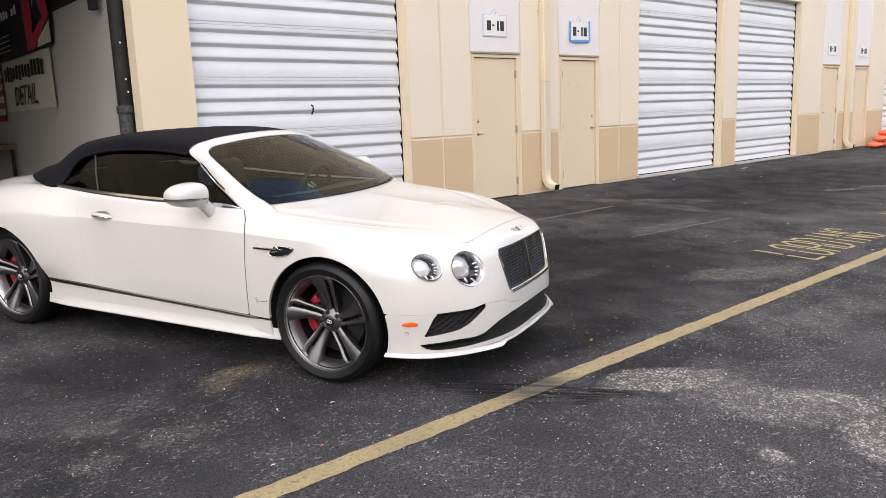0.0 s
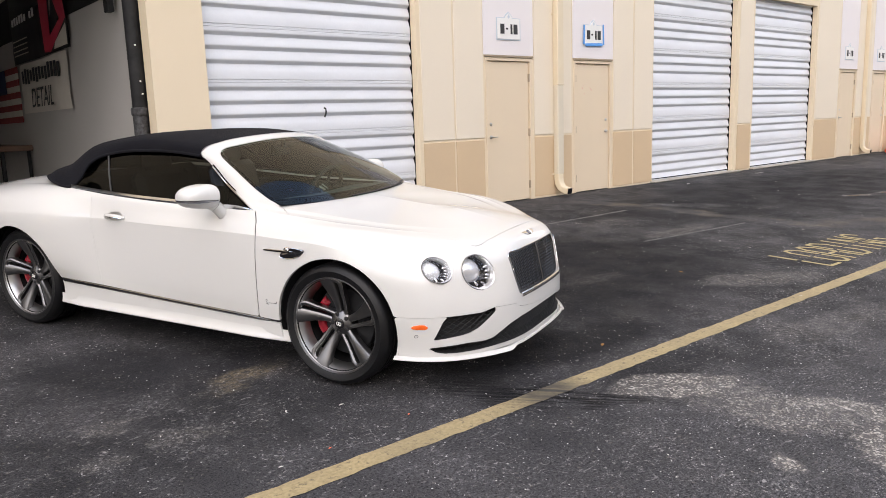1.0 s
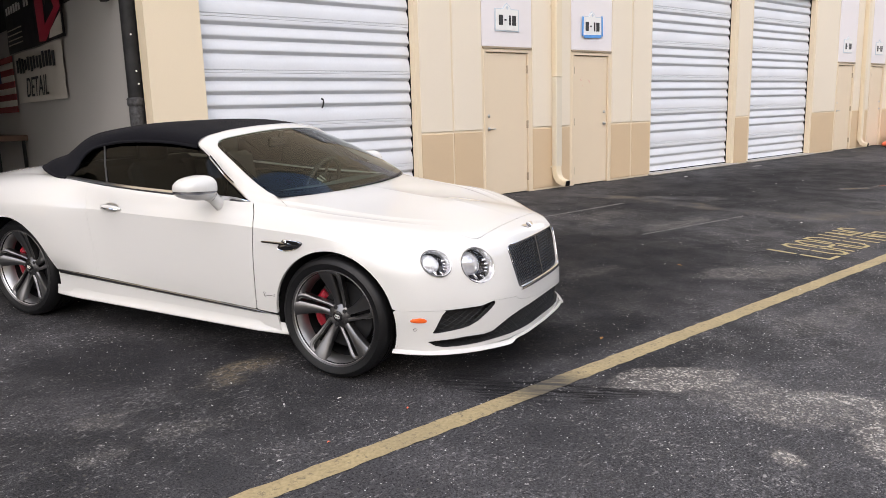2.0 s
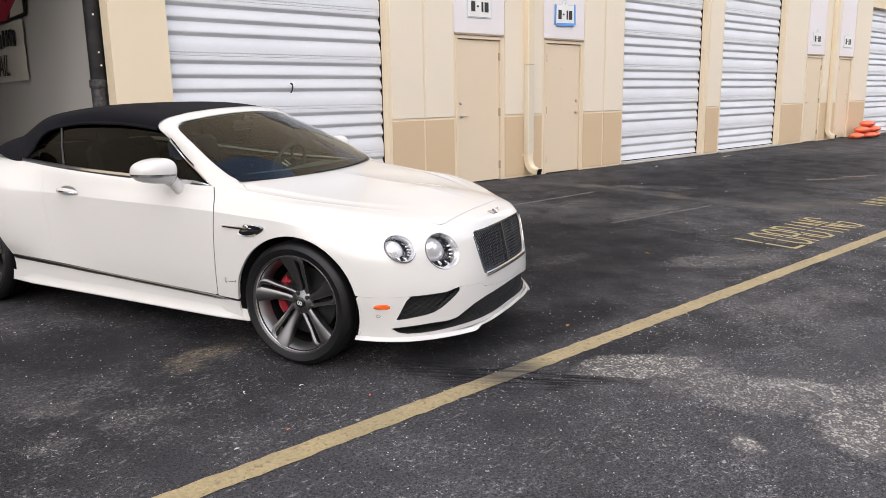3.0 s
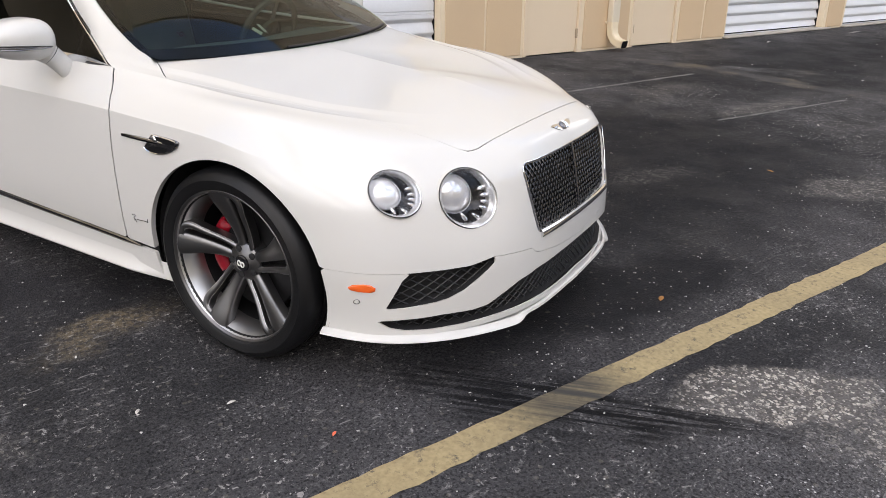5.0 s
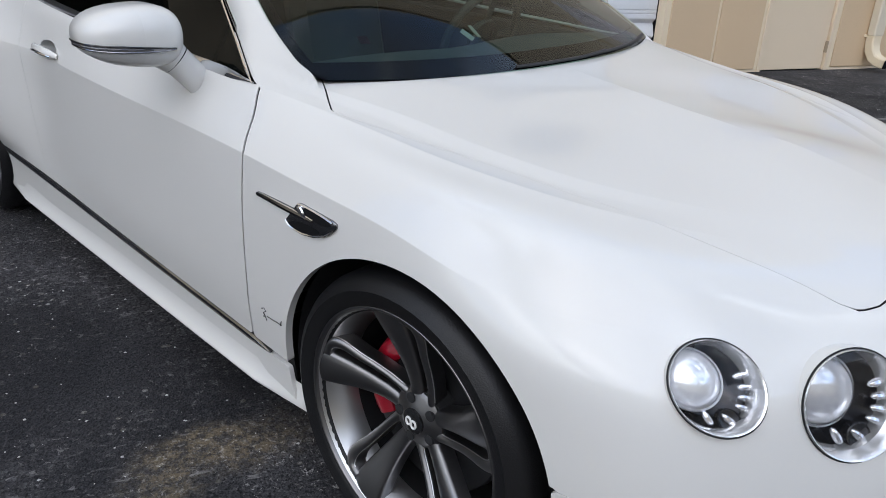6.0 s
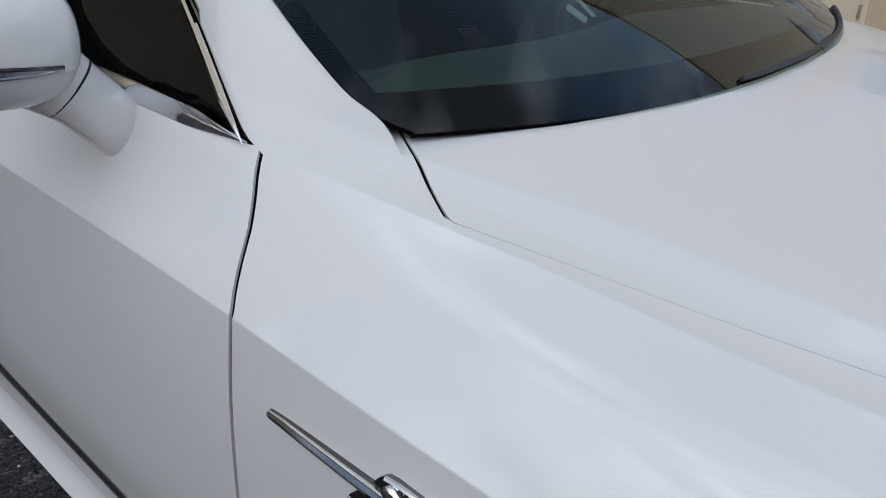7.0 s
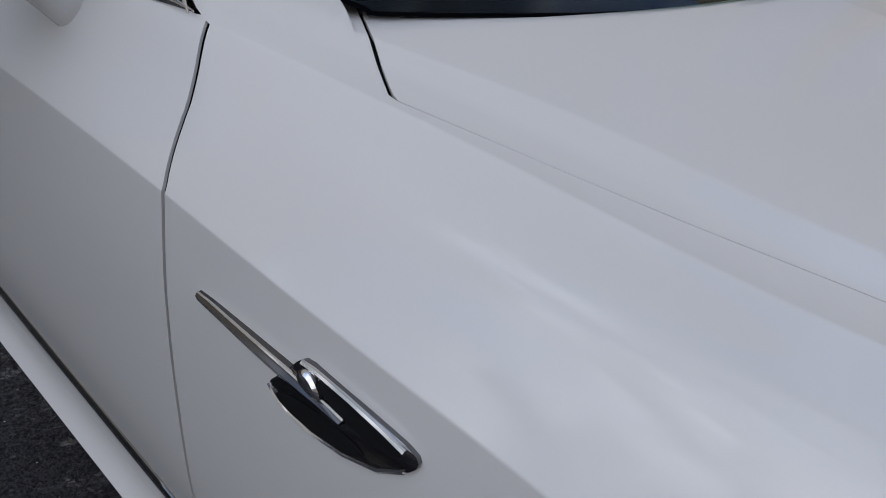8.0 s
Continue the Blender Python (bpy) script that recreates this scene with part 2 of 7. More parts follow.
    color = mixed(color, (0.010, 0.010, 0.012), math_of("MULTIPLY", sealed_shaded, 0.93))
    # spilt cement, broken up into its stones
    rough_break = span(noise_at(13.0, 7.0, 0.8), 0.40, 0.60)
    cement = blob(0.62, -1.66, 0.50, 0.17, -36, 0.45)
    for x, y, rx, ry, turn, weak in ((1.0, -2.38, 0.36, 0.17, -80, 1.0), (0.68, -2.16, 0.46, 0.36, -70, 0.62), (0.72, -2.78, 0.42, 0.30, 40, 1.0), (1.2, -3.0, 0.8, 0.5, 20, 0.9), (0.17, -2.54, 0.14, 0.10, 0, 1.0), (3.45, -0.75, 0.8, 0.26, -28, 0.42), (4.9, 1.1, 0.9, 0.16, 0, 0.34), (4.6, 2.0, 0.9, 0.25, 20, 0.18), (2.6, -1.75, 1.0, 0.3, -10, 0.24), (-1.72, -0.42, 0.26, 0.12, -20, 0.22), (-2.06, -0.06, 0.17, 0.10, 0, 0.30), (-2.2, -0.38, 0.16, 0.10, 0, 0.26), (2.3, 0.3, 0.5, 0.2, -10, 0.15)):
        cement = math_of("MAXIMUM", cement, math_of("MULTIPLY", blob(x, y, rx, ry, turn), weak))
    red, green, gap = cells_at(78.0)
    broken = math_of("MULTIPLY", span(math_of("SUBTRACT", math_of("ADD", red, math_of("MULTIPLY", rough_break, 0.5)), span(gap, 0.15, 0.55, 0.0, 0.5)), 0.46, 0.70), span(noise_at(34.0, 4.0, 0.75), 0.42, 0.54, 0.15, 1.0))
    color = mixed(color, mixed((0.36, 0.325, 0.285), (0.52, 0.49, 0.45), green), math_of("MULTIPLY", cement, math_of("ADD", 0.13, math_of("MULTIPLY", broken, 0.87))))
    # brown dirt scraped up beside the front wheel
    earth = math_of("MULTIPLY", blob(-1.2, 0.16, 0.36, 0.17, 20, 0.8), span(noise_at(28.0, 6.0, 0.8), 0.42, 0.60, 0.12, 1.0))
    color = mixed(color, mixed((0.17, 0.135, 0.085), (0.42, 0.385, 0.33), span(noise_at(60.0, 4.0, 0.7), 0.52, 0.66)), math_of("MULTIPLY", earth, 0.8))
    # black rubber scuffs across the line
    streak = n.new("ShaderNodeMapping")
    streak.vector_type = "TEXTURE"
    streak.inputs["Rotation"].default_value, streak.inputs["Scale"].default_value = (0, 0, radians(-48)), (0.55, 0.028, 1)
    l.new(co, streak.inputs["Vector"])
    rubber = math_of("MULTIPLY", blob(0.0, -1.3, 0.95, 0.27, -48, 0.7), span(noise_at(1.0, 4.0, 0.6, streak.outputs["Vector"]), 0.44, 0.54))
    color = mixed(color, (0.006, 0.006, 0.007), rubber)
    # muddy runnel below the downpipe, damp sheen beyond
    mud = math_of("MAXIMUM", blob(6.25, 3.1, 0.85, 0.24, -68), blob(6.47, 1.9, 0.95, 0.26, -90))
    mud = math_of("MAXIMUM", mud, math_of("MAXIMUM", blob(6.55, 0.7, 0.9, 0.24, -84), math_of("MULTIPLY", blob(7.4, -0.15, 1.1, 0.34, -22), 0.8)))
    color = mixed(color, mixed((0.13, 0.112, 0.088), (0.075, 0.072, 0.072), span(noise_at(2.2, 5.0, 0.6), 0.40, 0.56)), math_of("MULTIPLY", mud, span(noise_at(4.0, 6.0, 0.7), 0.36, 0.58, 0.3, 0.75)))
    color = mixed(color, (0.45, 0.29, 0.05), math_of("MULTIPLY", crumbs, 0.03))
    color = mixed(color, (0.62, 0.61, 0.58), math_of("MULTIPLY", crumbs, math_of("ADD", 0.06, math_of("MULTIPLY", dusty, 0.8))))
    l.new(color, b.inputs["Base Color"])
    wet = math_of("MAXIMUM", math_of("MULTIPLY", math_of("MAXIMUM", blob(10.0, 1.05, 0.55, 0.13, -30, 0.8), blob(10.9, 0.8, 0.7, 0.10, -15, 0.8)), 1.45), math_of("MULTIPLY", blob(7.0, 2.3, 0.8, 0.3, -50), 0.7))
    gloss = math_of("SUBTRACT", span(noise_at(2.0, 5.0), 0.3, 0.7, 0.62, 0.86), math_of("MULTIPLY", wet, 0.45))
    l.new(gloss, b.inputs["Roughness"])
    b.inputs["Specular IOR Level"].default_value = 0.12
    relief = n.new("ShaderNodeBump")
    relief.inputs["Strength"].default_value, relief.inputs["Distance"].default_value = 0.6, 0.006
    l.new(math_of("ADD", grit, math_of("MULTIPLY", stones.outputs["Distance"], 0.6)), relief.inputs["Height"])
    l.new(relief.outputs["Normal"], b.inputs["Normal"])
    return m


def worn_paint():
    """Yellow road paint, dirty, cracked and rubbed through to the black."""
    m = material("yellow_road_paint", (0.43, 0.335, 0.175), 0.75, spots=0.6, size=2.5, stain=(0.23, 0.19, 0.115), grain=0.75, grain_size=55, bump=0.5)
    n, l = m.node_tree.nodes, m.node_tree.links
    b = n["Principled BSDF"]
    was = b.inputs["Base Color"].links[0].from_socket
    co, t, r, x = n.new("ShaderNodeTexCoord"), n.new("ShaderNodeTexNoise"), n.new("ShaderNodeMapRange"), n.new("ShaderNodeMix")
    t.inputs["Scale"].default_value, t.inputs["Detail"].default_value, t.inputs["Roughness"].default_value = 24.0, 8.0, 0.8
    r.inputs["From Min"].default_value, r.inputs["From Max"].default_value = 0.54, 0.68
    x.data_type = "RGBA"
    x.inputs["B"].default_value = (0.05, 0.047, 0.042, 1)
    l.new(co.outputs["Object"], t.inputs["Vector"])
    l.new(t.outputs["Fac"], r.inputs["Value"])
    l.new(r.outputs["Result"], x.inputs["Factor"])
    l.new(was, x.inputs["A"])
    # rubber dragged across it
    place, far, near, sm, dirt, k, y = (n.new("ShaderNode" + q) for q in ("Mapping", "VectorMath", "MapRange", "Mapping", "TexNoise", "Math", "Mix"))
    place.vector_type = sm.vector_type = "TEXTURE"
    place.inputs["Location"].default_value, place.inputs["Scale"].default_value = (-0.03, -1.24, 0), (0.36, 0.3, 1)
    sm.inputs["Rotation"].default_value, sm.inputs["Scale"].default_value = (0, 0, radians(-48)), (0.55, 0.028, 1)
    far.operation, k.operation, y.data_type = "LENGTH", "MULTIPLY", "RGBA"
    near.inputs["From Min"].default_value, near.inputs["From Max"].default_value = 1.0, 0.3
    near.inputs["To Max"].default_value = 1.6
    dirt.inputs["Scale"].default_value, dirt.inputs["Detail"].default_value = 1.0, 5.0
    y.inputs["B"].default_value = (0.035, 0.033, 0.030, 1)
    for a, c in ((co.outputs["Object"], place.inputs["Vector"]), (place.outputs["Vector"], far.inputs[0]), (far.outputs["Value"], near.inputs["Value"]), (co.outputs["Object"], sm.inputs["Vector"]), (sm.outputs["Vector"], dirt.inputs["Vector"]), (near.outputs["Result"], k.inputs[0]), (dirt.outputs["Fac"], k.inputs[1]), (k.outputs["Value"], y.inputs["Factor"]), (x.outputs["Result"], y.inputs["A"]), (y.outputs["Result"], b.inputs["Base Color"])):
        l.new(a, c)
    return m


M_ASPHALT, M_LINE = asphalt(), worn_paint()
M_CREAM = material("cream_stucco", (0.74, 0.625, 0.455), 0.85, spots=0.25, size=0.8, stain=(0.69, 0.59, 0.44), grain=0.12, grain_size=120, bump=0.35, spec=0.25)
M_PANEL = material("cream_panel", (0.75, 0.665, 0.535), 0.85, spots=0.25, size=0.9, stain=(0.70, 0.62, 0.51), grain=0.1, grain_size=120, bump=0.35, spec=0.25)
M_TAN = material("tan_stucco", (0.62, 0.465, 0.30), 0.85, spots=0.35, size=1.1, stain=(0.54, 0.42, 0.29), grain=0.15, grain_size=120, bump=0.35, spec=0.25)
M_DOOR = material("beige_door_paint", (0.70, 0.575, 0.415), 0.6, spots=0.3, size=1.5, stain=(0.64, 0.54, 0.40), grain=0.05)
M_WHITE_WALL = material("white_wall_paint", (0.74, 0.70, 0.70), 0.8, spots=0.2, size=1.2, stain=(0.70, 0.65, 0.62), grain=0.05, bump=0.2)
M_SLAT = material("white_slat_paint", (0.66, 0.675, 0.70), 0.42, spots=0.35, size=1.3, stain=(0.54, 0.555, 0.58), grain=0.08, grain_size=40)
M_SLOT = material("dark_gap", (0.008, 0.008, 0.009), 0.9, spec=0.1)
M_SILVER = material("satin_nickel", (0.55, 0.53, 0.50), 0.32, 1.0, spots=0.2)
M_HINGE = material("painted_hinge", (0.42, 0.34, 0.24), 0.5, 0.5, spots=0.3, size=30)
M_SPOUT = material("downpipe_paint", (0.70, 0.60, 0.43), 0.5, spots=0.3, size=3, stain=(0.60, 0.50, 0.36))
M_SPOUT_OLD = material("downpipe_bare_section", (0.64, 0.57, 0.44), 0.5, spots=0.4, size=4, stain=(0.56, 0.51, 0.42))
M_SIGN = material("sign_white", (0.76, 0.75, 0.72), 0.5, spots=0.15)
M_BLACK = material("black_letter", (0.02, 0.02, 0.02), 0.6)
M_BLUE = material("blue_tape", (0.09, 0.32, 0.72), 0.6, spots=0.3, size=20)
M_CONCRETE = material("concrete", (0.42, 0.39, 0.34), 0.9, spots=0.5, size=3, stain=(0.24, 0.22, 0.19), grain=0.3, bump=0.5)
M_INNER = material("interior_grey_wall", (0.45, 0.435, 0.415), 0.85, spots=0.3, size=0.7, stain=(0.38, 0.37, 0.355), grain=0.05)
M_FLOOR_IN = material("shop_floor", (0.34, 0.33, 0.32), 0.5, spots=0.4, size=1.0)
M_CEIL = material("interior_ceiling", (0.35, 0.35, 0.34), 0.9, spots=0.2)
M_STEEL_BLACK = material("black_steel", (0.010, 0.010, 0.011), 0.55, 0.0, spec=0.2, spots=0.5, size=8, stain=(0.04, 0.04, 0.04))
M_RUBBED = material("rubbed_zinc", (0.085, 0.085, 0.09), 0.6, 0.3, spots=0.9, size=25, stain=(0.014, 0.014, 0.014), bump=0.5)
M_ORANGE = material("orange_plastic", (0.85, 0.16, 0.07), 0.5, spots=0.3, size=8, stain=(0.70, 0.20, 0.12))
M_BANNER = material("banner_vinyl_black", (0.016, 0.016, 0.020), 0.5, spots=0.3, size=3)
M_RED = material("banner_red", (0.55, 0.03, 0.07), 0.5)
M_CLOTH = material("banner_cloth", (0.62, 0.58, 0.52), 0.8, spots=0.4, size=3, stain=(0.50, 0.46, 0.41))
M_FLAG_RED, M_FLAG_BLUE = material("flag_red", (0.30, 0.05, 0.05), 0.8, spots=0.3), material("flag_blue", (0.03, 0.04, 0.10), 0.8)
M_LEAF = material("dry_leaf", (0.35, 0.16, 0.04), 0.8, spots=0.4, size=60)
M_LITTER = material("pale_litter", (0.60, 0.58, 0.54), 0.8, spots=0.4, size=40)

M_PAINT = material("pearl_white_paint", (0.63, 0.622, 0.598), 0.36, coat=1.0, spec=0.2)
M_LINER = material("dark_liner", (0.010, 0.010, 0.011), 0.8)
M_ROOF = material("black_roof_cloth", (0.006, 0.006, 0.009), 0.95, grain=0.5, grain_size=700, bump=0.4, spots=0.2, size=4, spec=0.2)
M_CHROME = material("chrome", (0.78, 0.78, 0.79), 0.08, 1.0)
M_DARK_CHROME = material("dark_chrome", (0.22, 0.22, 0.235), 0.22, 1.0)
M_GLOSS_BLACK = material("gloss_black", (0.012, 0.012, 0.013), 0.12, spec=0.6)
M_MATT_BLACK = material("matt_black_plastic", (0.014, 0.014, 0.015), 0.55)
M_TYRE = material("tyre_rubber", (0.006, 0.006, 0.007), 0.42, spots=0.3, size=10, stain=(0.010, 0.010, 0.010), bump=0.2, spec=0.32)
M_RIM = material("gunmetal_rim", (0.20, 0.197, 0.20), 0.34, 1.0, spots=0.15, size=8)
M_RIM_LIP = material("polished_rim", (0.62, 0.615, 0.61), 0.31, 1.0, spots=0.15, size=8)
# near black; also used for the painted shade deep in the rim
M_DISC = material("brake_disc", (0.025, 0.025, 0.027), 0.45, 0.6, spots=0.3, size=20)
M_CALIPER = material("red_caliper", (0.27, 0.005, 0.016), 0.3, coat=0.5)
M_AMBER = material("amber_lens", (0.85, 0.13, 0.02), 0.25, coat=0.6)
M_FRIT = material("printed_glass_border", (0.003, 0.003, 0.004), 1.0, spec=0.0)
M_SCREEN = glass("windscreen_glass", (0.46, 0.63, 0.54), 1.0, 1.36)
M_SIDE_GLASS = glass("tinted_side_glass", (0.07, 0.08, 0.08), 0.7, 1.27)
M_LENS = glass("lamp_glass", (0.95, 0.96, 0.97), 1.0, 1.3)
M_SEAT = material("seat_leather", (0.15, 0.145, 0.135), 0.5, spots=0.3, size=10)
M_CABIN = material("cabin_trim", (0.040, 0.041, 0.040), 0.6, spots=0.3, size=6)
M_BEIGE_CABIN = material("cabin_pale_leather", (0.15, 0.145, 0.135), 0.55, spots=0.2, size=8)


# ---- mesh helpers ----
class Buf:
    """Vertices and faces of one mesh in the making."""

    def __init__(self):
        self.v, self.f = [], []

    def add(self, verts, faces, m=None):
        k = len(self.v)
        self.v += [tuple(m @ Vector(p)) if m else tuple(p) for p in verts]
        self.f += [tuple(k + i for i in f) for f in faces]
        return self

    def box(self, x0, x1, y0, y1, z0, z1, c=0.0, m=None):
        """A box with chamfered edges."""
        lo, hi = (min(x0, x1), min(y0, y1), min(z0, z1)), (max(x0, x1), max(y0, y1), max(z0, z1))
        c = min(c, 0.45 * min(h - a for a, h in zip(lo, hi)))
        if c <= 0:
            v = [(x, y, z) for x in (lo[0], hi[0]) for y in (lo[1], hi[1]) for z in (lo[2], hi[2])]
            return self.add(v, [(0, 1, 3, 2), (4, 6, 7, 5), (0, 4, 5, 1), (2, 3, 7, 6), (0, 2, 6, 4), (1, 5, 7, 3)], m)
        v, at = [], {}
        for s in [(a, b, d) for a in (0, 1) for b in (0, 1) for d in (0, 1)]:
            for axis in range(3):
                p = [(hi if s[i] else lo)[i] + (0 if i == axis else (-c if s[i] else c)) for i in range(3)]
                at[s, axis] = len(v)
                v.append(p)
        f = []
        for axis in range(3):
            o = [i for i in range(3) if i != axis]
            for side in (0, 1):
                ring = []
                for a, b in ((0, 0), (1, 0), (1, 1), (0, 1)):
                    s = [0, 0, 0]
                    s[axis], s[o[0]], s[o[1]] = side, a, b
                    ring.append(at[tuple(s), axis])
                f.append(ring if (side == 1) == (axis != 1) else ring[::-1])
            for a in (0, 1):
                for b in (0, 1):
                    s, t = [0, 0, 0], [0, 0, 0]
                    s[o[0]], s[o[1]], t[o[0]], t[o[1]], t[axis] = a, b, a, b, 1
                    s, t = tuple(s), tuple(t)
                    f.append([at[s, o[0]], at[s, o[1]], at[t, o[1]], at[t, o[0]]])
        for s in [(a, b, d) for a in (0, 1) for b in (0, 1) for d in (0, 1)]:
            f.append([at[s, 0], at[s, 1], at[s, 2]])
        mid = [(a + h) / 2 for a, h in zip(lo, hi)]
        out = []
        for ring in f:
            p = [Vector(v[i]) for i in ring]
            nrm = (p[1] - p[0]).cross(p[2] - p[0])
            out.append(ring if nrm.dot(sum(p, Vector()) / len(p) - Vector(mid)) > 0 else ring[::-1])
        return self.add(v, out, m)

    def tube(self, path, r, seg=8, closed=False, ry=None, m=None, up=(0, 0, 1)):
        """A round or oval bar along a path."""
        path = [Vector(p) for p in path]
        rings, n = [], len(path)
        for i, p in enumerate(path):
            a = path[(i - 1) % n] if closed or i else path[0]
            b = path[(i + 1) % n] if closed or i < n - 1 else path[-1]
            d = (b - a).normalized()
            s = d.cross(Vector(up))
            s = s.normalized() if s.length > 1e-4 else d.orthogonal().normalized()
            t = s.cross(d)
            rr = r[i] if isinstance(r, (list, tuple)) else r
            rt = ry[i] if isinstance(ry, (list, tuple)) else (ry or rr)
            rings.append([p + s * rr * math.cos(2 * math.pi * k / seg) + t * rt * math.sin(2 * math.pi * k / seg) for k in range(seg)])
        f = [(i * seg + k, i * seg + (k + 1) % seg, (i + 1) % n * seg + (k + 1) % seg, (i + 1) % n * seg + k) for i in range(n if closed else n - 1) for k in range(seg)]
        if not closed:
            f += [tuple(range(seg))[::-1], tuple((n - 1) * seg + k for k in range(seg))]
        return self.add([q for ring in rings for q in ring], f, m)

    def lathe(self, profile, seg=48, m=None, close=False):
        """A profile of radius and height turned round z."""
        n = len(profile)
        v = [(r * math.cos(2 * math.pi * k / seg), r * math.sin(2 * math.pi * k / seg), z) for k in range(seg) for r, z in profile]
        f = [(k * n + i, (k + 1) % seg * n + i, (k + 1) % seg * n + (i + 1) % n, k * n + (i + 1) % n) for k in range(seg) for i in range(n if close else n - 1)]
        return self.add(v, f, m)

    def prism(self, poly, z0, z1, c=0.0, m=None):
        """A flat outline given thickness, with a chamfered upper rim."""
        mid = sum((Vector(p) for p in poly), Vector((0, 0))) / len(poly)
        n = len(poly)
        rings = [[(x, y, z0) for x, y in poly], [(x, y, z1 - c) for x, y in poly]]
        if c:
            rings.append([(*(Vector(p) + (mid - Vector(p)).normalized() * c), z1) for p in poly])
        f = [(i * n + k, i * n + (k + 1) % n, (i + 1) * n + (k + 1) % n, (i + 1) * n + k) for i in range(len(rings) - 1) for k in range(n)]
        f += [tuple(range(n))[::-1], tuple((len(rings) - 1) * n + k for k in range(n))]
        return self.add([p for r in rings for p in r], f, m)

    def sheet(self, rows):
        """A surface through rows of equally many points."""
        n = len(rows[0])
        f = [(i * n + k, i * n + k + 1, (i + 1) * n + k + 1, (i + 1) * n + k) for i in range(len(rows) - 1) for k in range(n - 1)]
        return self.add([p for r in rows for p in r], f)


def part(name, b, mat, parent=None, label="", normals=None, smooth=False):
    """One mesh object from a Buf, under a thing or a part of it."""
    me = bpy.data.meshes.new(name)
    me.from_pydata([tuple(p) for p in b.v], [], [tuple(f) for f in b.f])
    me.materials.append(mat)
    me.validate()
    if smooth:
        me.shade_smooth()
        if normals is None:
            me.set_sharp_from_angle(angle=radians(38))
    if normals is not None and len(normals) == len(me.vertices):
        me.normals_split_custom_set_from_vertices([tuple(q) for q in normals])
    ob = new(name, me)
    ob.parent = parent
    return tagged(ob, label) if label else ob


def thing(name, label, category, at=(0, 0, 0), turn=0.0, group=""):
    ob = new(name)
    ob.matrix_world = pose(*at, 0, 0, turn)
    return tagged(ob, label, category, group)


def again(name, ob, parent, m):
    """Another object on the same mesh."""
    o = new(name, ob.data)
    o.parent = parent
    o.matrix_local = m
    return o


def wall_mesh(xs, zs, gaps, y0, y1):
    """A wall along x with openings right through it; gaps: x0, x1, z0, z1."""
    xs = sorted({round(v, 4) for v in xs} | {round(v, 4) for g in gaps for v in g[:2]})
    zs = sorted({round(v, 4) for v in zs} | {round(v, 4) for g in gaps for v in g[2:]})
    full = {(i, k): not any(g[0] < (xs[i] + xs[i + 1]) / 2 < g[1] and g[2] < (zs[k] + zs[k + 1]) / 2 < g[3] for g in gaps) for i in range(len(xs) - 1) for k in range(len(zs) - 1)}
    b = Buf()
    for (i, k), solid in full.items():
        if not solid:
            continue
        x0, x1, z0, z1 = xs[i], xs[i + 1], zs[k], zs[k + 1]
        b.add([(x0, y0, z0), (x1, y0, z0), (x1, y0, z1), (x0, y0, z1)], [(0, 1, 2, 3)])
        b.add([(x0, y1, z0), (x1, y1, z0), (x1, y1, z1), (x0, y1, z1)], [(3, 2, 1, 0)])
        for di, dk, q in ((-1, 0, [(x0, y0, z0), (x0, y0, z1), (x0, y1, z1), (x0, y1, z0)]), (1, 0, [(x1, y0, z0), (x1, y1, z0), (x1, y1, z1), (x1, y0, z1)]), (0, -1, [(x0, y0, z0), (x0, y1, z0), (x1, y1, z0), (x1, y0, z0)]), (0, 1, [(x0, y0, z1), (x1, y0, z1), (x1, y1, z1), (x0, y1, z1)])):
            if not full.get((i + di, k + dk), False):
                b.add(q, [(0, 1, 2, 3)])
    return b


# ---- ground ----
TOP = 10.9                                   # height of its roofline
g = Buf()
R = 900
level = YARD.inverted()
g.add([(-R, -R, 0), (R, -R, 0), (R, YF, 0), (-R, YF, 0)] + [tuple(level @ Vector(p)) for p in ((R, R, 0), (-R, R, 0))], [(0, 1, 2, 3), (3, 2, 4, 5)])
tagged(in_yard(part("ground", g, M_ASPHALT)), "worn black asphalt yard with pale specks and cement spills", "ground", kind="structure")


def stripe(points, width):
    """A painted stripe on the ground with slightly ragged edges."""
    rng, rows = random.Random(5), []
    (xa, ya), (xb, yb) = points
    n = int(math.hypot(xb - xa, yb - ya) / 0.06)
    for i in range(n + 1):
        s = i / n
        x, y = xa + (xb - xa) * s, ya + (yb - ya) * s
        rows.append([(x, y - width / 2 + rng.uniform(-0.006, 0.006), 0.004), (x, y + width / 2 + rng.uniform(-0.006, 0.006), 0.004)])
    return Buf().sheet([list(q) for q in zip(*rows)])


line = part("yellow_line", stripe([(-9.0, -1.215), (26.0, -1.30)], 0.125), M_LINE)
tagged(in_yard(line), "worn yellow painted parking line on asphalt", "road marking", kind="structure")
M_WHITE_LINE = material("white_road_paint", (0.22, 0.216, 0.21), 0.8, spots=1.0, size=7, stain=(0.03, 0.03, 0.031), grain=0.8, grain_size=30)
for ends, wide in (([(3.2, 2.53), (5.9, 2.57)], 0.045), ([(4.1, 1.01), (6.1, 0.88)], 0.03)):
    tagged(in_yard(part("white_line", stripe(ends, wide), M_WHITE_LINE)), "thin faded white line on asphalt", "road marking", kind="structure")


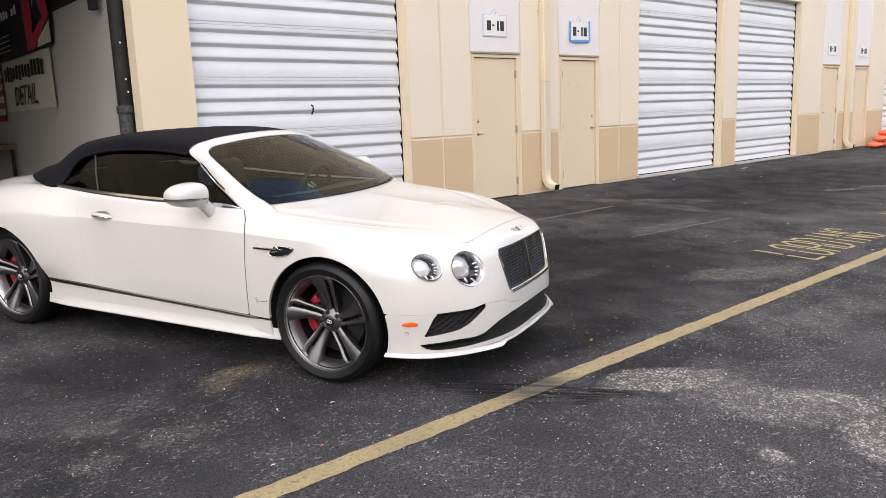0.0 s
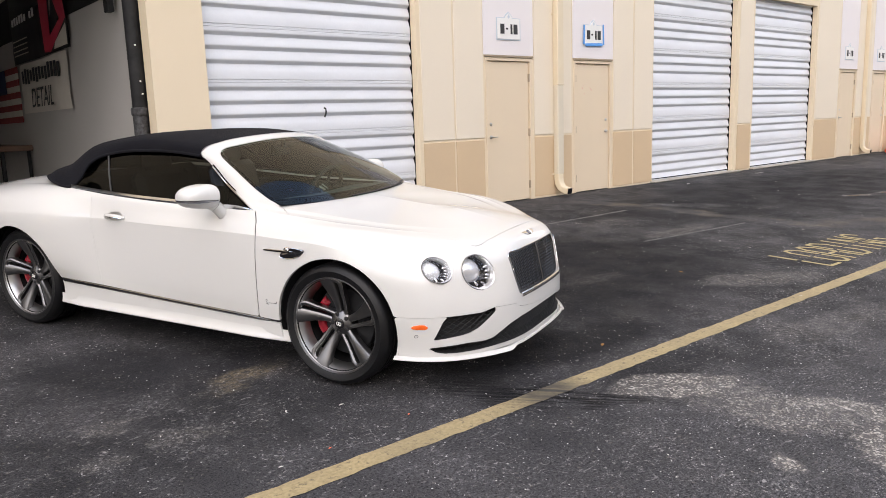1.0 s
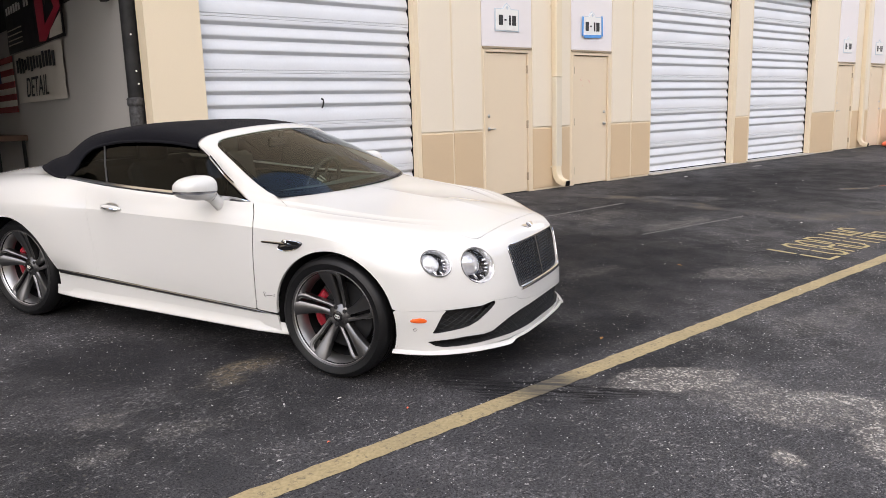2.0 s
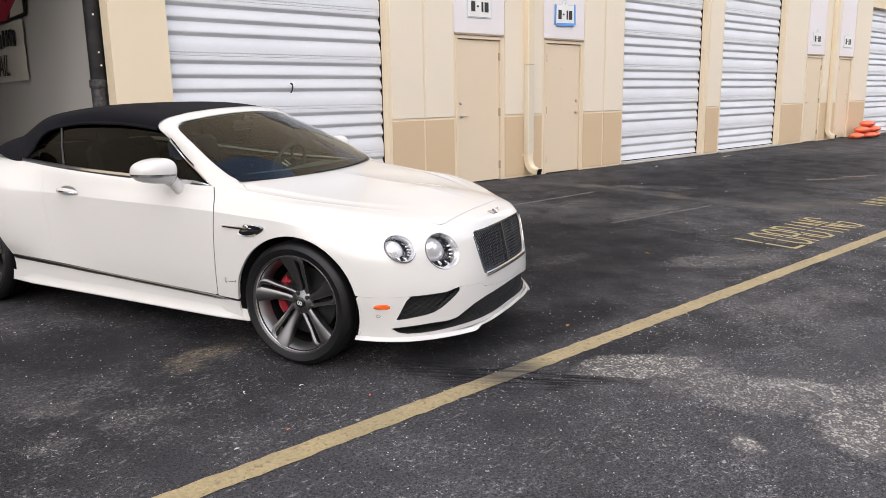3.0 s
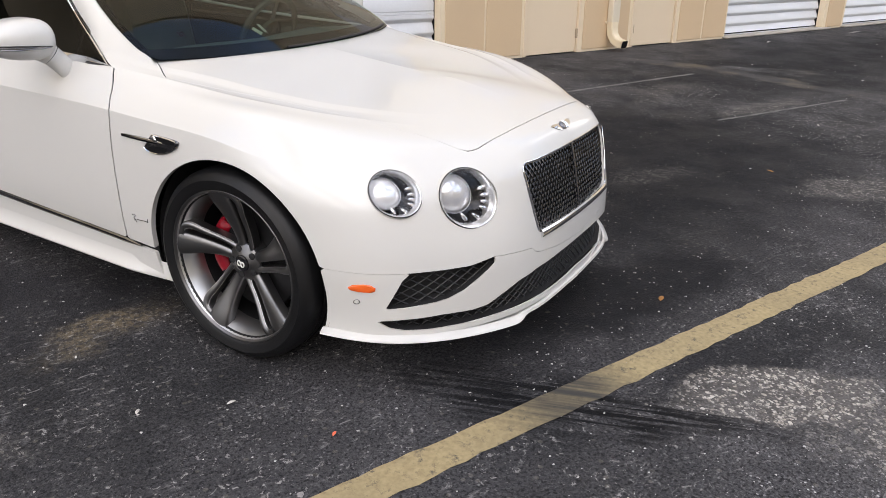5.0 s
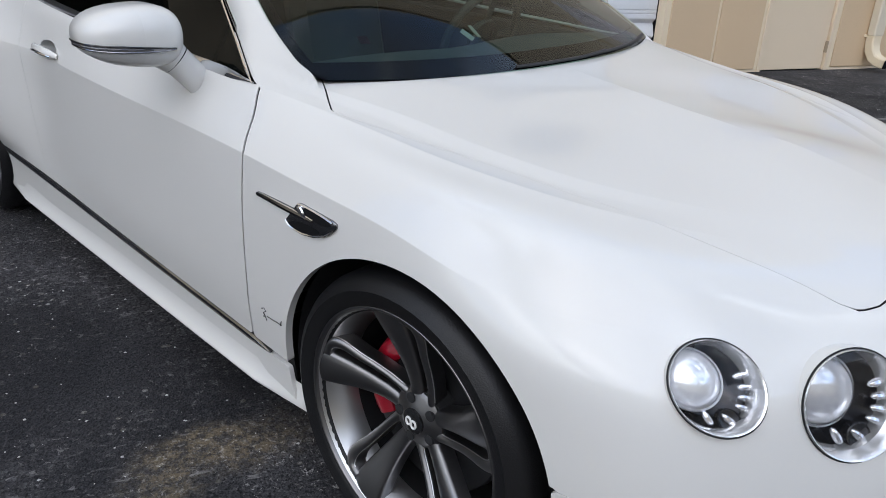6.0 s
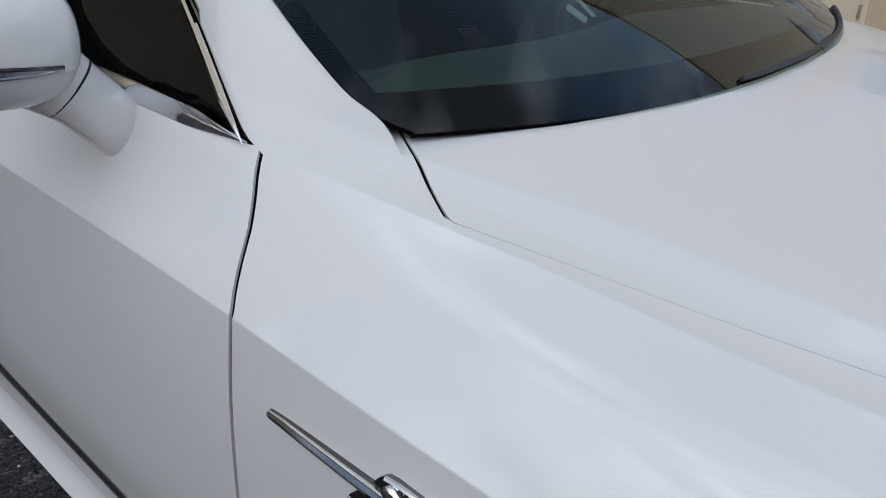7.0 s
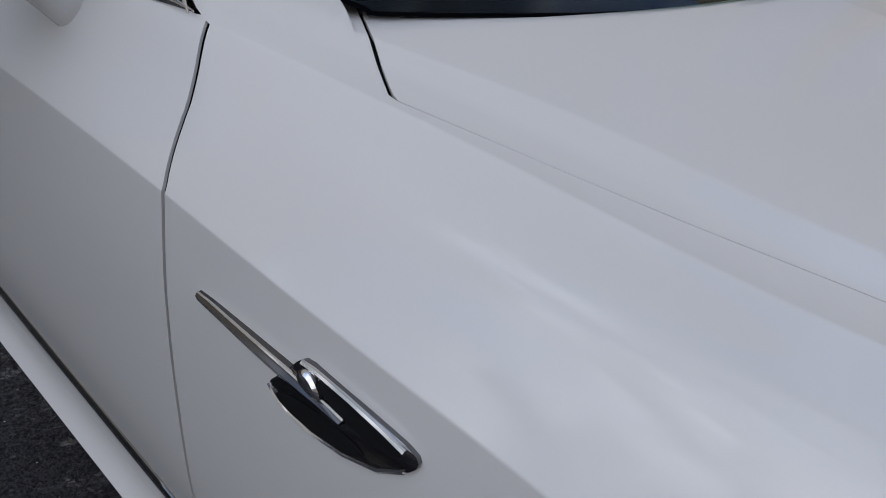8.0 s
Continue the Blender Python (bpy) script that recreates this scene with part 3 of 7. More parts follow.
STROKES = {"L": [[(0, 1), (0, 0), (1, 0)]], "O": [[(0, 0.15), (0, 0.85), (0.3, 1), (0.7, 1), (1, 0.85), (1, 0.15), (0.7, 0), (0.3, 0), (0, 0.15)]], "A": [[(0, 0), (0, 0.8), (0.35, 1), (0.65, 1), (1, 0.8), (1, 0)], [(0.1, 0.42), (0.9, 0.42)]], "D": [[(0, 0), (0, 1), (0.6, 1), (1, 0.82), (1, 0.18), (0.6, 0), (0, 0)]], "I": [[(0.5, 0), (0.5, 1)]], "N": [[(0, 0), (0, 1), (1, 0), (1, 1)]], "G": [[(1, 0.8), (0.7, 1), (0.3, 1), (0, 0.85), (0, 0.15), (0.3, 0), (0.7, 0), (1, 0.2), (1, 0.42), (0.6, 0.42)]], "=": [[(0, 0), (0, 1)], [(1, 0), (1, 1)]]}


def stencil(name, x, y, word, wide, step, height, label):
    """Stencilled letters on the ground, each stroke broken half-way by the stencil's bridge."""
    top = in_yard(thing(name, label, "road marking", (x, y, 0.004)))
    top["kind"] = "structure"
    for i, letter in enumerate(word):
        b = Buf()
        for line in STROKES[letter]:
            for p, q in zip(line, line[1:]):
                p, q = (Vector((i * step + u * wide, -height + v * height, 0)) for u, v in (p, q))
                d = (q - p).normalized()
                n = Vector((-d.y, d.x, 0)) * 0.019
                cuts = [(0.0, 1.0)] if abs(q.y - p.y) < height * 0.6 else [(0.0, 0.465), (0.535, 1.0)]
                for s0, s1 in cuts:
                    e, f = p + (q - p) * s0 - d * 0.012 * (s0 == 0), p + (q - p) * s1 + d * 0.012 * (s1 == 1)
                    b.add([(w.x, w.y, z) for z in (0, 0.002) for w in (e - n, f - n, f + n, e + n)], [(4, 5, 6, 7), (0, 1, 5, 4), (1, 2, 6, 5), (2, 3, 7, 6), (3, 0, 4, 7)])
        part("letter", b, M_TEXT, top)


M_TEXT = material("stencil_paint", (0.52, 0.43, 0.22), 0.75, spots=0.6, size=7, stain=(0.30, 0.24, 0.12), grain=0.4, grain_size=60)
stencil("ground_lettering", 4.40, -0.31, "LOADING", 0.19, 0.275, 0.61, "worn yellow stencilled word on asphalt")
stencil("ground_lettering", 7.85, -0.31, "====", 0.19, 0.275, 0.61, "worn yellow stencilled strokes on asphalt")

# ---- the row of storage units ----
BAY = (-7.2, -0.075, 0, 3.6)
ROLLS = [(0.542, 3.56), (9.12, 12.08), (12.81, 15.75), (21.45, 24.4)]
ROLL_TOP = 3.66
DOORS = [(4.842, 5.85), (6.86, 7.87), (17.15, 18.15), (19.23, 20.16)]
gaps = [BAY] + [(a, b, 0, ROLL_TOP) for a, b in ROLLS] + [(a, b, 0, 2.205) for a, b in DOORS]
wall = part("wall_north", wall_mesh([-13, 32], [0, TOP], gaps, YF, YF + 0.22), M_CREAM)
tagged(wall, "cream stucco warehouse wall with roll-up doors", "wall", kind="structure")
cap = part("wall_cap", Buf().box(-13.05, 32.05, YF - 0.06, YF + 0.28, TOP, TOP + 0.12, 0.015), M_CREAM)
tagged(cap, "cream coping along the top of the wall", "coping", kind="structure")

# raised stucco fields with open joints between them: upper cream, lower tan
GROOVE = 1.003
FIELDS = [(3.625, 4.205), (4.235, 4.80), (5.90, 6.80), (7.92, 8.485), (8.525, 9.085), (12.19, 12.74), (15.83, 17.08), (18.20, 19.19), (20.22, 21.38)]
for a, b in FIELDS:
    low = Buf().box(a, b, YF - 0.012, YF + 0.003, 0.03, GROOVE - 0.014, 0.006)
    high = Buf().box(a, b, YF - 0.012, YF + 0.003, GROOVE + 0.014, 5.2, 0.006)
    part("lower_panel", low, M_TAN, wall, "tan painted stucco panel")
    part("upper_panel", high, M_PANEL, wall, "cream stucco panel")

# white painted fields over the doors
for a, b in DOORS:
    part("white_panel", Buf().box(a - 0.03, b + 0.03, YF - 0.014, YF + 0.003, 2.24, 4.35, 0.004), M_WHITE_WALL, wall, "white painted panel over the door")

# strip of concrete along the foot of the wall
for i, (a, b) in enumerate([(x0, x1) for x0, x1 in ROLLS]):
    sill = part("door_sill", Buf().box(a - 0.05, b + 0.15, YF - 0.10, YF + 0.2, 0.001, 0.028, 0.008), M_CONCRETE)
    tagged(sill, "stained concrete sill under a roll-up door", "sill", kind="structure")


def roll_door(x0, x1):
    """A closed roll-up door of broad corrugated sheets in two guides."""
    top = thing("roll_up_door", "closed white corrugated steel roll-up door", "door", (x0, YF + 0.15, 0), group="roll-up doors")
    top["kind"] = "structure"
    w, h = x1 - x0, 0.6285
    # from the lower seam up: flat foot, then three ribs that slope outward downward and are undercut below
    prof = [(0.0, -0.030), (0.003, -0.024), (0.007, -0.031), (0.090, -0.032)]
    for z in (0.178, 0.338, 0.500):
        prof += [(z - 0.020, -0.009), (z - 0.006, 0.001), (z, 0.006), (z + 0.008, 0.007), (z + 0.024, -0.008), (z + 0.038, -0.024), (z + 0.045, -0.031), (z + 0.054, -0.034), (z + 0.066, -0.033)]
    prof += [(0.590, -0.032), (0.594, -0.026), (0.599, -0.032), (h - 0.004, -0.032), (h, -0.026)]
    b = Buf().sheet([[(x, y, z) for z, y in prof] for x in (0.018, w * 0.33, w * 0.66, w - 0.008)])
    first = part("sheet", b, M_SLAT, top, smooth=True)
    first.location = (0, 0, 0.595)
    for k in range(1, 5):
        again("sheet", first, top, pose(0, 0, 0.595 + k * h))
    low = [(z, y) for z, y in prof if z > 0.072]
    part("sheet", Buf().sheet([[(x, y, z - 0.033) for z, y in low] for x in (0.018, w * 0.33, w * 0.66, w - 0.008)]), M_SLAT, top, smooth=True)
    part("bottom_bar", Buf().box(0.0, w, -0.03, 0.02, 0.006, 0.034, 0.006), M_SLAT, top)
    part("guide", Buf().box(0.0, 0.006, -0.04, 0.03, 0.03, ROLL_TOP, 0.003), M_SLOT, top, "dark guide channel")
    part("guide", Buf().box(w - 0.006, w, -0.04, 0.03, 0.03, ROLL_TOP, 0.003), M_SLOT, top, "dark guide channel")
    part("backing", Buf().box(0.0, w, 0.03, 0.06, 0.02, ROLL_TOP), M_SLOT, top, "dark gap behind the sheets")
    return top


for a, b in ROLLS:
    roll_door(a, b)
# latch hook hanging on the near roll-up door
hook = part("latch_hook", Buf().tube([(0, 0, 0.06), (0.012, -0.02, 0.05), (0.016, -0.022, 0.02), (0.008, -0.022, -0.02), (-0.012, -0.022, -0.055)], 0.011, 8), M_STEEL_BLACK, smooth=True)
hook.matrix_world = pose(2.10, YF + 0.10, 1.45)
tagged(hook, "small black latch hook on a white roll-up door", "latch")


def lever_handle(parent, x, z, way):
    a = Buf().lathe([(0, 0.012), (0.02, 0.012), (0.027, 0.008), (0.028, 0)], 20, pose(x, -0.002, z, 90))
    a.tube([(x, 0, z), (x, -0.045, z), (x + way * 0.015, -0.055, z), (x + way * 0.10, -0.05, z)], [0.009, 0.009, 0.009, 0.007], 8)
    part("door_handle", a, M_SILVER, parent, "satin metal lever handle", smooth=True)
    part("deadbolt", Buf().lathe([(0, 0.016), (0.016, 0.016), (0.024, 0.010), (0.026, 0)], 20, pose(x, -0.002, z + 0.195, 90)), M_SILVER, parent, "round metal deadbolt", smooth=True)


def unit_door(x0, x1, hinge_right, label):
    """A flush steel door in its frame, with three hinges."""
    top = thing("unit_door", label, "door", (x0, YF, 0), group="unit doors")
    top["kind"] = "structure"
    w = x1 - x0
    f = Buf().box(0, 0.05, -0.012, 0.16, 0, 2.205, 0.004).box(w - 0.05, w, -0.012, 0.16, 0, 2.205, 0.004).box(0.05, w - 0.05, -0.012, 0.16, 2.155, 2.205, 0.004)
    part("door_frame", f, M_DOOR, top)
    part("head_drip", Buf().box(-0.02, w + 0.02, -0.03, 0.0, 2.208, 2.236, 0.004), M_HINGE, top, "dull metal drip strip over the door")
    leaf = part("leaf", Buf().box(0.056, w - 0.056, 0.018, 0.06, 0.012, 2.148, 0.004), M_DOOR, top)
    part("gap", Buf().box(0.05, w - 0.05, 0.062, 0.07, 0.0, 2.155), M_SLOT, top, "dark gap round the leaf")
    hx = w - 0.056 if hinge_right else 0.056
    for z in (0.245, 1.065, 1.91):
        part("hinge", Buf().box(hx - 0.016, hx + 0.016, 0.0, 0.02, z - 0.06, z + 0.06, 0.004).tube([(hx, -0.004, z - 0.06), (hx, -0.004, z + 0.06)], 0.009, 8), M_HINGE, leaf, "painted metal hinge")
    lever_handle(leaf, 0.115 if hinge_right else w - 0.135, 1.02, 1 if hinge_right else -1)
    for o in leaf.children:
        if o.name.startswith(("door_handle", "deadbolt")):
            o.location.y = 0.018
    return top


for (a, b), right in zip(DOORS, (True, False, True, False)):
    unit_door(a, b, right, "beige painted steel door, closed, with three hinges" if right else "beige painted steel door, closed, lightly stained")
# chipped paint on the second door
M_CHIP = material("chipped_primer", (0.66, 0.42, 0.32), 0.8)
for x, z, s in ((7.11, 1.755, 0.02), (7.33, 1.735, 0.026), (7.16, 1.66, 0.014), (7.30, 1.765, 0.010), (7.14, 1.80, 0.010)):
    chip = Buf().add([(x + s * math.cos(k * 1.05 + x) * (1 + 0.4 * math.sin(3 * k)), YF + 0.0145, z + s * math.sin(k * 1.05)) for k in range(6)], [tuple(range(6))])
    tagged(part("paint_chip", chip, M_CHIP), "chipped pinkish paint spot on a beige door", "paint damage", "paint chips")



def unit_sign(x, z, taped):
    """A small plaque with a peaked top, its figures as plain bars."""
    top = thing("unit_sign", "white plaque with dark figures, blue tape round its edge" if taped else "white plaque with a peaked top and dark figures", "sign", (x, YF - 0.015, z), group="unit signs")
    m = pose(0, 0, 0, 90)
    out = [(-0.25, -0.19), (0.25, -0.19), (0.25, 0.13), (0.085, 0.13), (0.06, 0.17), (0.0, 0.215), (-0.06, 0.17), (-0.085, 0.13), (-0.25, 0.13)]
    part("plaque_edge", Buf().prism([(px * 1.03, py * 1.03) for px, py in out], 0, 0.010, 0.003, m), M_BLUE_GREY, top, "grey-blue rim")
    part("plaque", Buf().prism([(px * 0.95, py * 0.94) for px, py in out], 0.010, 0.015, 0.002, m), M_SIGN, top)
    part("ornament", Buf().prism([(-0.028, 0.15), (0, 0.118), (0.028, 0.15), (0, 0.184)], 0.015, 0.018, 0.001, m), M_BLUE_GREY, top, "small grey-blue diamond")
    for a, b, lo, hi in ((-0.18, -0.095, -0.105, 0.04), (-0.065, -0.02, -0.04, -0.015), (0.035, 0.075, -0.105, 0.04), (0.10, 0.185, -0.105, 0.04)):
        part("figure", Buf().box(a, b, -0.019, -0.015, lo, hi, 0.001), M_BLACK, top, "black bar")
    if taped:
        for a, b, lo, hi, turn in ((-0.275, -0.235, -0.20, 0.11, 2), (0.235, 0.27, -0.19, 0.14, -2), (-0.23, 0.22, -0.215, -0.165, -2)):
            part("tape", Buf().box(a, b, -0.026, -0.016, lo, hi, 0.004, pose(0, 0, 0, 0, turn, 0)), M_BLUE, top, "strip of blue tape")


M_BLUE_GREY = material("sign_rim", (0.50, 0.56, 0.62), 0.5, spots=0.2)
for (a, b), taped in zip(DOORS, (False, True, False, False)):
    unit_sign((a + b) / 2 - 0.012, 2.655, taped)


def downpipe(x, lower):
    """A flat-sided rainwater pipe: painted upper length slipped into a bare lower one, and a kicked-out foot."""
    top = thing("downpipe", "cream painted rainwater downpipe with a kicked-out foot", "downpipe", (x, YF - 0.062, 0), group="downpipes")
    part("upper_pipe", Buf().box(-0.078, 0.078, -0.060, 0.050, 1.79, TOP - 0.1, 0.014), M_SPOUT, top)
    part("lower_pipe", Buf().box(-0.074, 0.074, -0.056, 0.046, 0.36, 1.80, 0.013), lower, top, "bare grey-cream lower length of pipe" if lower is M_SPOUT_OLD else "")
    rows = []
    for px, py, pz, ax, az in ((0.0, 0.0, 0.40, 0.0, 1.0), (0.0, 0.0, 0.30, 0.0, 1.0), (0.001, -0.013, 0.21, 0.25, 0.97), (0.006, -0.064, 0.135, 0.72, 0.70), (0.014, -0.141, 0.098, 0.93, 0.36), (0.022, -0.215, 0.086, 0.97, 0.2)):
        side, out = Vector((0.995, 0.1, 0)), Vector((0.1, -0.995, 0)) * az + Vector((0, 0, 1)) * ax
        if az > 0.99:
            side, out = Vector((1, 0, 0)), Vector((0, -1, 0))
        rows.append([tuple(Vector((px, py, pz)) + side * u + out * v) for u, v in ((-0.068, -0.038), (-0.055, -0.052), (0.055, -0.052), (0.068, -0.038), (0.068, 0.038), (0.055, 0.052), (-0.055, 0.052), (-0.068, 0.038), (-0.068, -0.038))])
    part("foot", Buf().sheet([r[::-1] for r in rows]), M_SPOUT, top, "kicked-out pipe foot", smooth=True)
    # a flat black face across the mouth stands in for the shade inside
    mid = sum((Vector(p) for p in rows[-1][:-1]), Vector()) / 8
    mouth = [mid + (Vector(p) - mid) * 0.9 + Vector((0, -0.002, 0)) for p in rows[-1][:-1]]
    part("foot_mouth", Buf().add(mouth, [tuple(range(8))]), M_SLOT, top, "black face for the shade inside the mouth")
    for z in (0.36, 2.9):
        part("strap", Buf().box(-0.10, 0.10, 0.030, 0.058, z - 0.014, z + 0.014, 0.003), M_SPOUT, top)
    return top


downpipe(6.41, M_SPOUT_OLD)
downpipe(18.66, M_SPOUT)

# orange bags by the far roll-up door
def sandbag(x, y, z, turn, seed):
    rng, rows = random.Random(seed), []
    for i in range(13):
        s = i / 12 * 2 - 1
        r = (1 - abs(s) ** 4) ** 0.5
        rows.append([(0.34 * s, 0.17 * r * math.cos(a) + rng.uniform(-0.008, 0.008), 0.085 + 0.085 * max(r, 0.12) * math.sin(a) * (1 if math.sin(a) > -0.6 else 0.9) + rng.uniform(-0.006, 0.006)) for a in [k * math.pi / 8 for k in range(17)]])
    ob = part("sandbag", Buf().sheet(rows), M_ORANGE, smooth=True)
    ob.matrix_world = pose(x, y, z, 0, 0, turn)
    tagged(ob, "plump orange woven sandbag lying on asphalt", "sandbag", "orange sandbags")


for i, (x, y, z, turn) in enumerate(((19.75, 3.92, -0.018, 8), (20.4, 3.85, -0.02, -6), (21.05, 3.92, -0.018, 12), (20.1, 3.9, 0.137, 4), (20.75, 3.88, 0.137, -9), (20.45, 3.9, 0.29, 5))):
    sandbag(x, y, z, turn, i)

# ---- the open bay ----
inner = part("wall_east", Buf().box(-0.01, 0.14, YF + 0.22, 15.0, 0, 4.6), M_INNER)
tagged(inner, "plain grey painted partition inside the open bay", "wall", kind="structure")
tagged(part("wall_west", Buf().box(-7.7, -7.55, YF + 0.22, 15.0, 0, 4.6), M_INNER), "plain grey wall inside the open bay", "wall", kind="structure")
tagged(part("wall_back", Buf().box(-7.7, 0.14, 15.0, 15.15, 0, 4.6), M_INNER), "plain grey back wall of the open bay", "wall", kind="structure")
tagged(part("ceiling", Buf().box(-7.7, 0.14, YF + 0.22, 15.15, 4.6, 4.75), M_CEIL), "dark ceiling of the open bay", "ceiling", kind="structure")
tagged(part("floor", Buf().box(-7.55, -0.01, YF + 0.03, 15.0, 0.001, 0.008), M_FLOOR_IN), "dark concrete shop floor", "floor", kind="structure")
tagged(part("roof", Buf().box(-13, 32, YF + 0.22, 34, TOP - 0.35, TOP - 0.2), M_CEIL), "flat roof of the row of units", "roof", kind="structure")
beam = part("dark_beam", Buf().box(-0.034, -0.0105, 5.05, 15.0, 2.90, 3.6, 0.008), M_STEEL_BLACK)
tagged(beam, "dark boxed duct along the partition", "duct", kind="structure")

guide = thing("door_guide", "black steel roll-up door guide post with worn foot", "door guide", (-0.128, YF + 0.31, 0))
part("post", Buf().tube([(0, 0, 1.50), (0, 0, 3.7)], 0.084, 18), M_STEEL_BLACK, guide, smooth=True)
part("lower_post", Buf().tube([(-0.01, 0, 0.0), (-0.01, 0, 1.50)], 0.080, 18), M_RUBBED, guide, "scuffed grey-black lower post", smooth=True)
part("collar", Buf().lathe([(0.080, -0.06), (0.092, -0.045), (0.094, 0.02), (0.086, 0.035)], 20, pose(-0.01, 0, 1.52)), M_RUBBED, guide, "rough grey collar", smooth=True)
part("track", Buf().box(0.075, 0.135, -0.03, 0.05, 0.0, 3.7, 0.006), M_STEEL_BLACK, guide)
for z, x in ((2.22, -0.02), (1.835, 0.0), (1.70, 0.012)):
    part("rivet", Buf().lathe([(0, 0.008), (0.009, 0.006), (0.011, 0)], 10, pose(x, -0.083, z, 90)), M_SIGN, guide, "pale rivet head")
part("bracket", Buf().box(-0.02, 0.06, 0.72, 0.86, 2.67, 2.92, 0.01), M_STEEL_BLACK, guide)


def hung(name, y0, y1, z0, z1, x, mat, label, category, sag=0.02):
    """A banner on the partition, along y, slightly wavy."""
    rows = []
    for i in range(25):
        s = i / 24
        y = y0 + (y1 - y0) * s
        rows.append([(x - 0.012 * math.sin(s * 9) - 0.006 * math.sin(k * 2.1 + s * 4), y, z0 + (z1 - z0) * k / 8 - sag * math.sin(math.pi * s) * (k / 8)) for k in range(9)])
    b = Buf().sheet(rows)
    top = thing(name, label, category)
    part("cloth", b, mat, top, smooth=True)
    return top


# black vinyl banner with a broad red chevron
ban = hung("banner", 10.97, 7.42, 2.47, 3.95, -0.05, M_BANNER, "black vinyl banner with a red chevron and white marks", "banner")
on = lambda y, z: (-0.080, y + 0.23, z + 0.2)
chevron = Buf()
for quad in (((8.62, 3.6), (8.02, 3.6), (8.10, 2.50), (8.50, 2.30)), ((8.50, 2.30), (8.10, 2.50), (8.05, 2.52), (8.14, 2.28)), ((8.14, 2.28), (8.05, 2.52), (7.52, 2.68), (7.20, 2.66)), ((7.20, 2.66), (7.52, 2.68), (7.80, 3.0), (7.26, 2.92)), ((7.26, 2.92), (7.80, 3.0), (8.0, 3.6), (7.6, 3.6))):
    chevron.add([on(*q) for q in quad], [(0, 1, 2, 3)])
part("red_chevron", chevron, M_RED, ban, "broad red chevron")
part("pale_field", Buf().add([on(7.22, 2.31), on(7.22, 2.60), on(7.85, 2.40), on(7.95, 2.30)], [(0, 1, 2, 3)]), M_CLOTH, ban, "pale corner of the banner")
part("pale_wedge", Buf().add([on(7.86, 3.6), on(8.0, 2.75), on(7.55, 3.6)], [(0, 1, 2)]), M_CLOTH, ban, "pale wedge inside the chevron")
bars = random.Random(3)
for k in range(9):
    y = 10.70 - k * 0.18
    if k != 6:
        part("mark", Buf().box(-0.085, -0.080, y - 0.11, y, 3.08, 3.2 + bars.uniform(-0.02, 0.02)), M_SIGN, ban, "pale bar of lettering")
for z in (2.82, 2.74, 2.66, 2.59):
    part("fine_line", Buf().box(-0.085, -0.080, 9.75, 10.75, z, z + 0.018), M_CLOTH, ban, "thin pale line")

cloth = hung("cloth_banner", 10.68, 7.69, 1.645, 2.45, -0.045, M_CLOTH, "off-white cloth banner with hand-painted black lettering", "banner", 0.0)
scr = random.Random(9)
for k in range(13):
    y = 10.43 - k * 0.19
    part("mark", Buf().box(-0.080, -0.075, y - 0.12, y, 2.13 + scr.uniform(-0.02, 0.03), 2.33 + scr.uniform(-0.02, 0.04), 0, None), M_BLACK, cloth, "dark bar of lettering")
word = bpy.data.curves.new("word", "FONT")
word.body, word.size, word.extrude, word.shear = "DETAIL", 0.43, 0.002, 0.28
wo = new("lettering", word)
wo.parent = cloth
wo.matrix_local = Matrix.Translation((-0.080, 9.95, 1.73)) @ Matrix(((0, 0, -1, 0), (-1, 0, 0, 0), (0, 1, 0, 0), (0, 0, 0, 1)))
word.materials.append(M_BLACK)
wo["label"] = "black hand-painted word"

flag = thing("flag", "dim red and white striped flag hung on the partition", "flag")
for k in range(9):
    part("stripe", Buf().box(-0.06, -0.045, 10.86, 13.0, 1.505 + k * 0.105, 1.505 + (k + 1) * 0.105), M_FLAG_RED if k % 2 == 0 else M_CLOTH, flag, "dark red stripe" if k % 2 == 0 else "off-white stripe")
part("canton", Buf().box(-0.066, -0.061, 11.85, 13.0, 2.03, 2.45), M_FLAG_BLUE, flag, "dark blue field")
shelf = thing("wall_shelf", "low brown wooden shelf along the partition", "shelf", (-0.28, 11.75, 0))
part("board", Buf().box(-0.25, 0.26, -1.2, 1.6, 1.02, 1.115, 0.008), material("brown_board", (0.13, 0.07, 0.045), 0.6, spots=0.4, size=5), shelf)
for y in (-1.1, 1.3):
    part("upright", Buf().box(-0.22, -0.17, y - 0.03, y + 0.03, 0.008, 1.02, 0.004), M_STEEL_BLACK, shelf)
    part("upright", Buf().box(0.18, 0.23, y - 0.03, y + 0.03, 0.008, 1.02, 0.004), M_STEEL_BLACK, shelf)

# plain building across the yard, behind the camera
tagged(part("wall_south", Buf().box(-40, 60, -22.3, -22, -1.4, 8.0), M_CREAM), "plain cream wall across the yard", "wall", kind="structure")


# ---- litter on the asphalt ----
def leaf_bit(x, y, size, turn, mat, label, name):
    pts = [(-1, 0), (-0.5, 0.32), (0.1, 0.42), (0.7, 0.22), (1, 0), (0.6, -0.3), (0, -0.36), (-0.6, -0.2)]
    b = Buf().add([(0, 0, 0.010)] + [(px * size, py * size, 0.004 + 0.006 * abs(py)) for px, py in pts], [(0, k + 1, (k + 1) % 8 + 1) for k in range(8)])
    ob = part(name, b, mat)
    ob.matrix_world = YARD @ pose(x, y, 0.002, 0, 0, turn)
    tagged(ob, label, "litter", "litter on the ground")


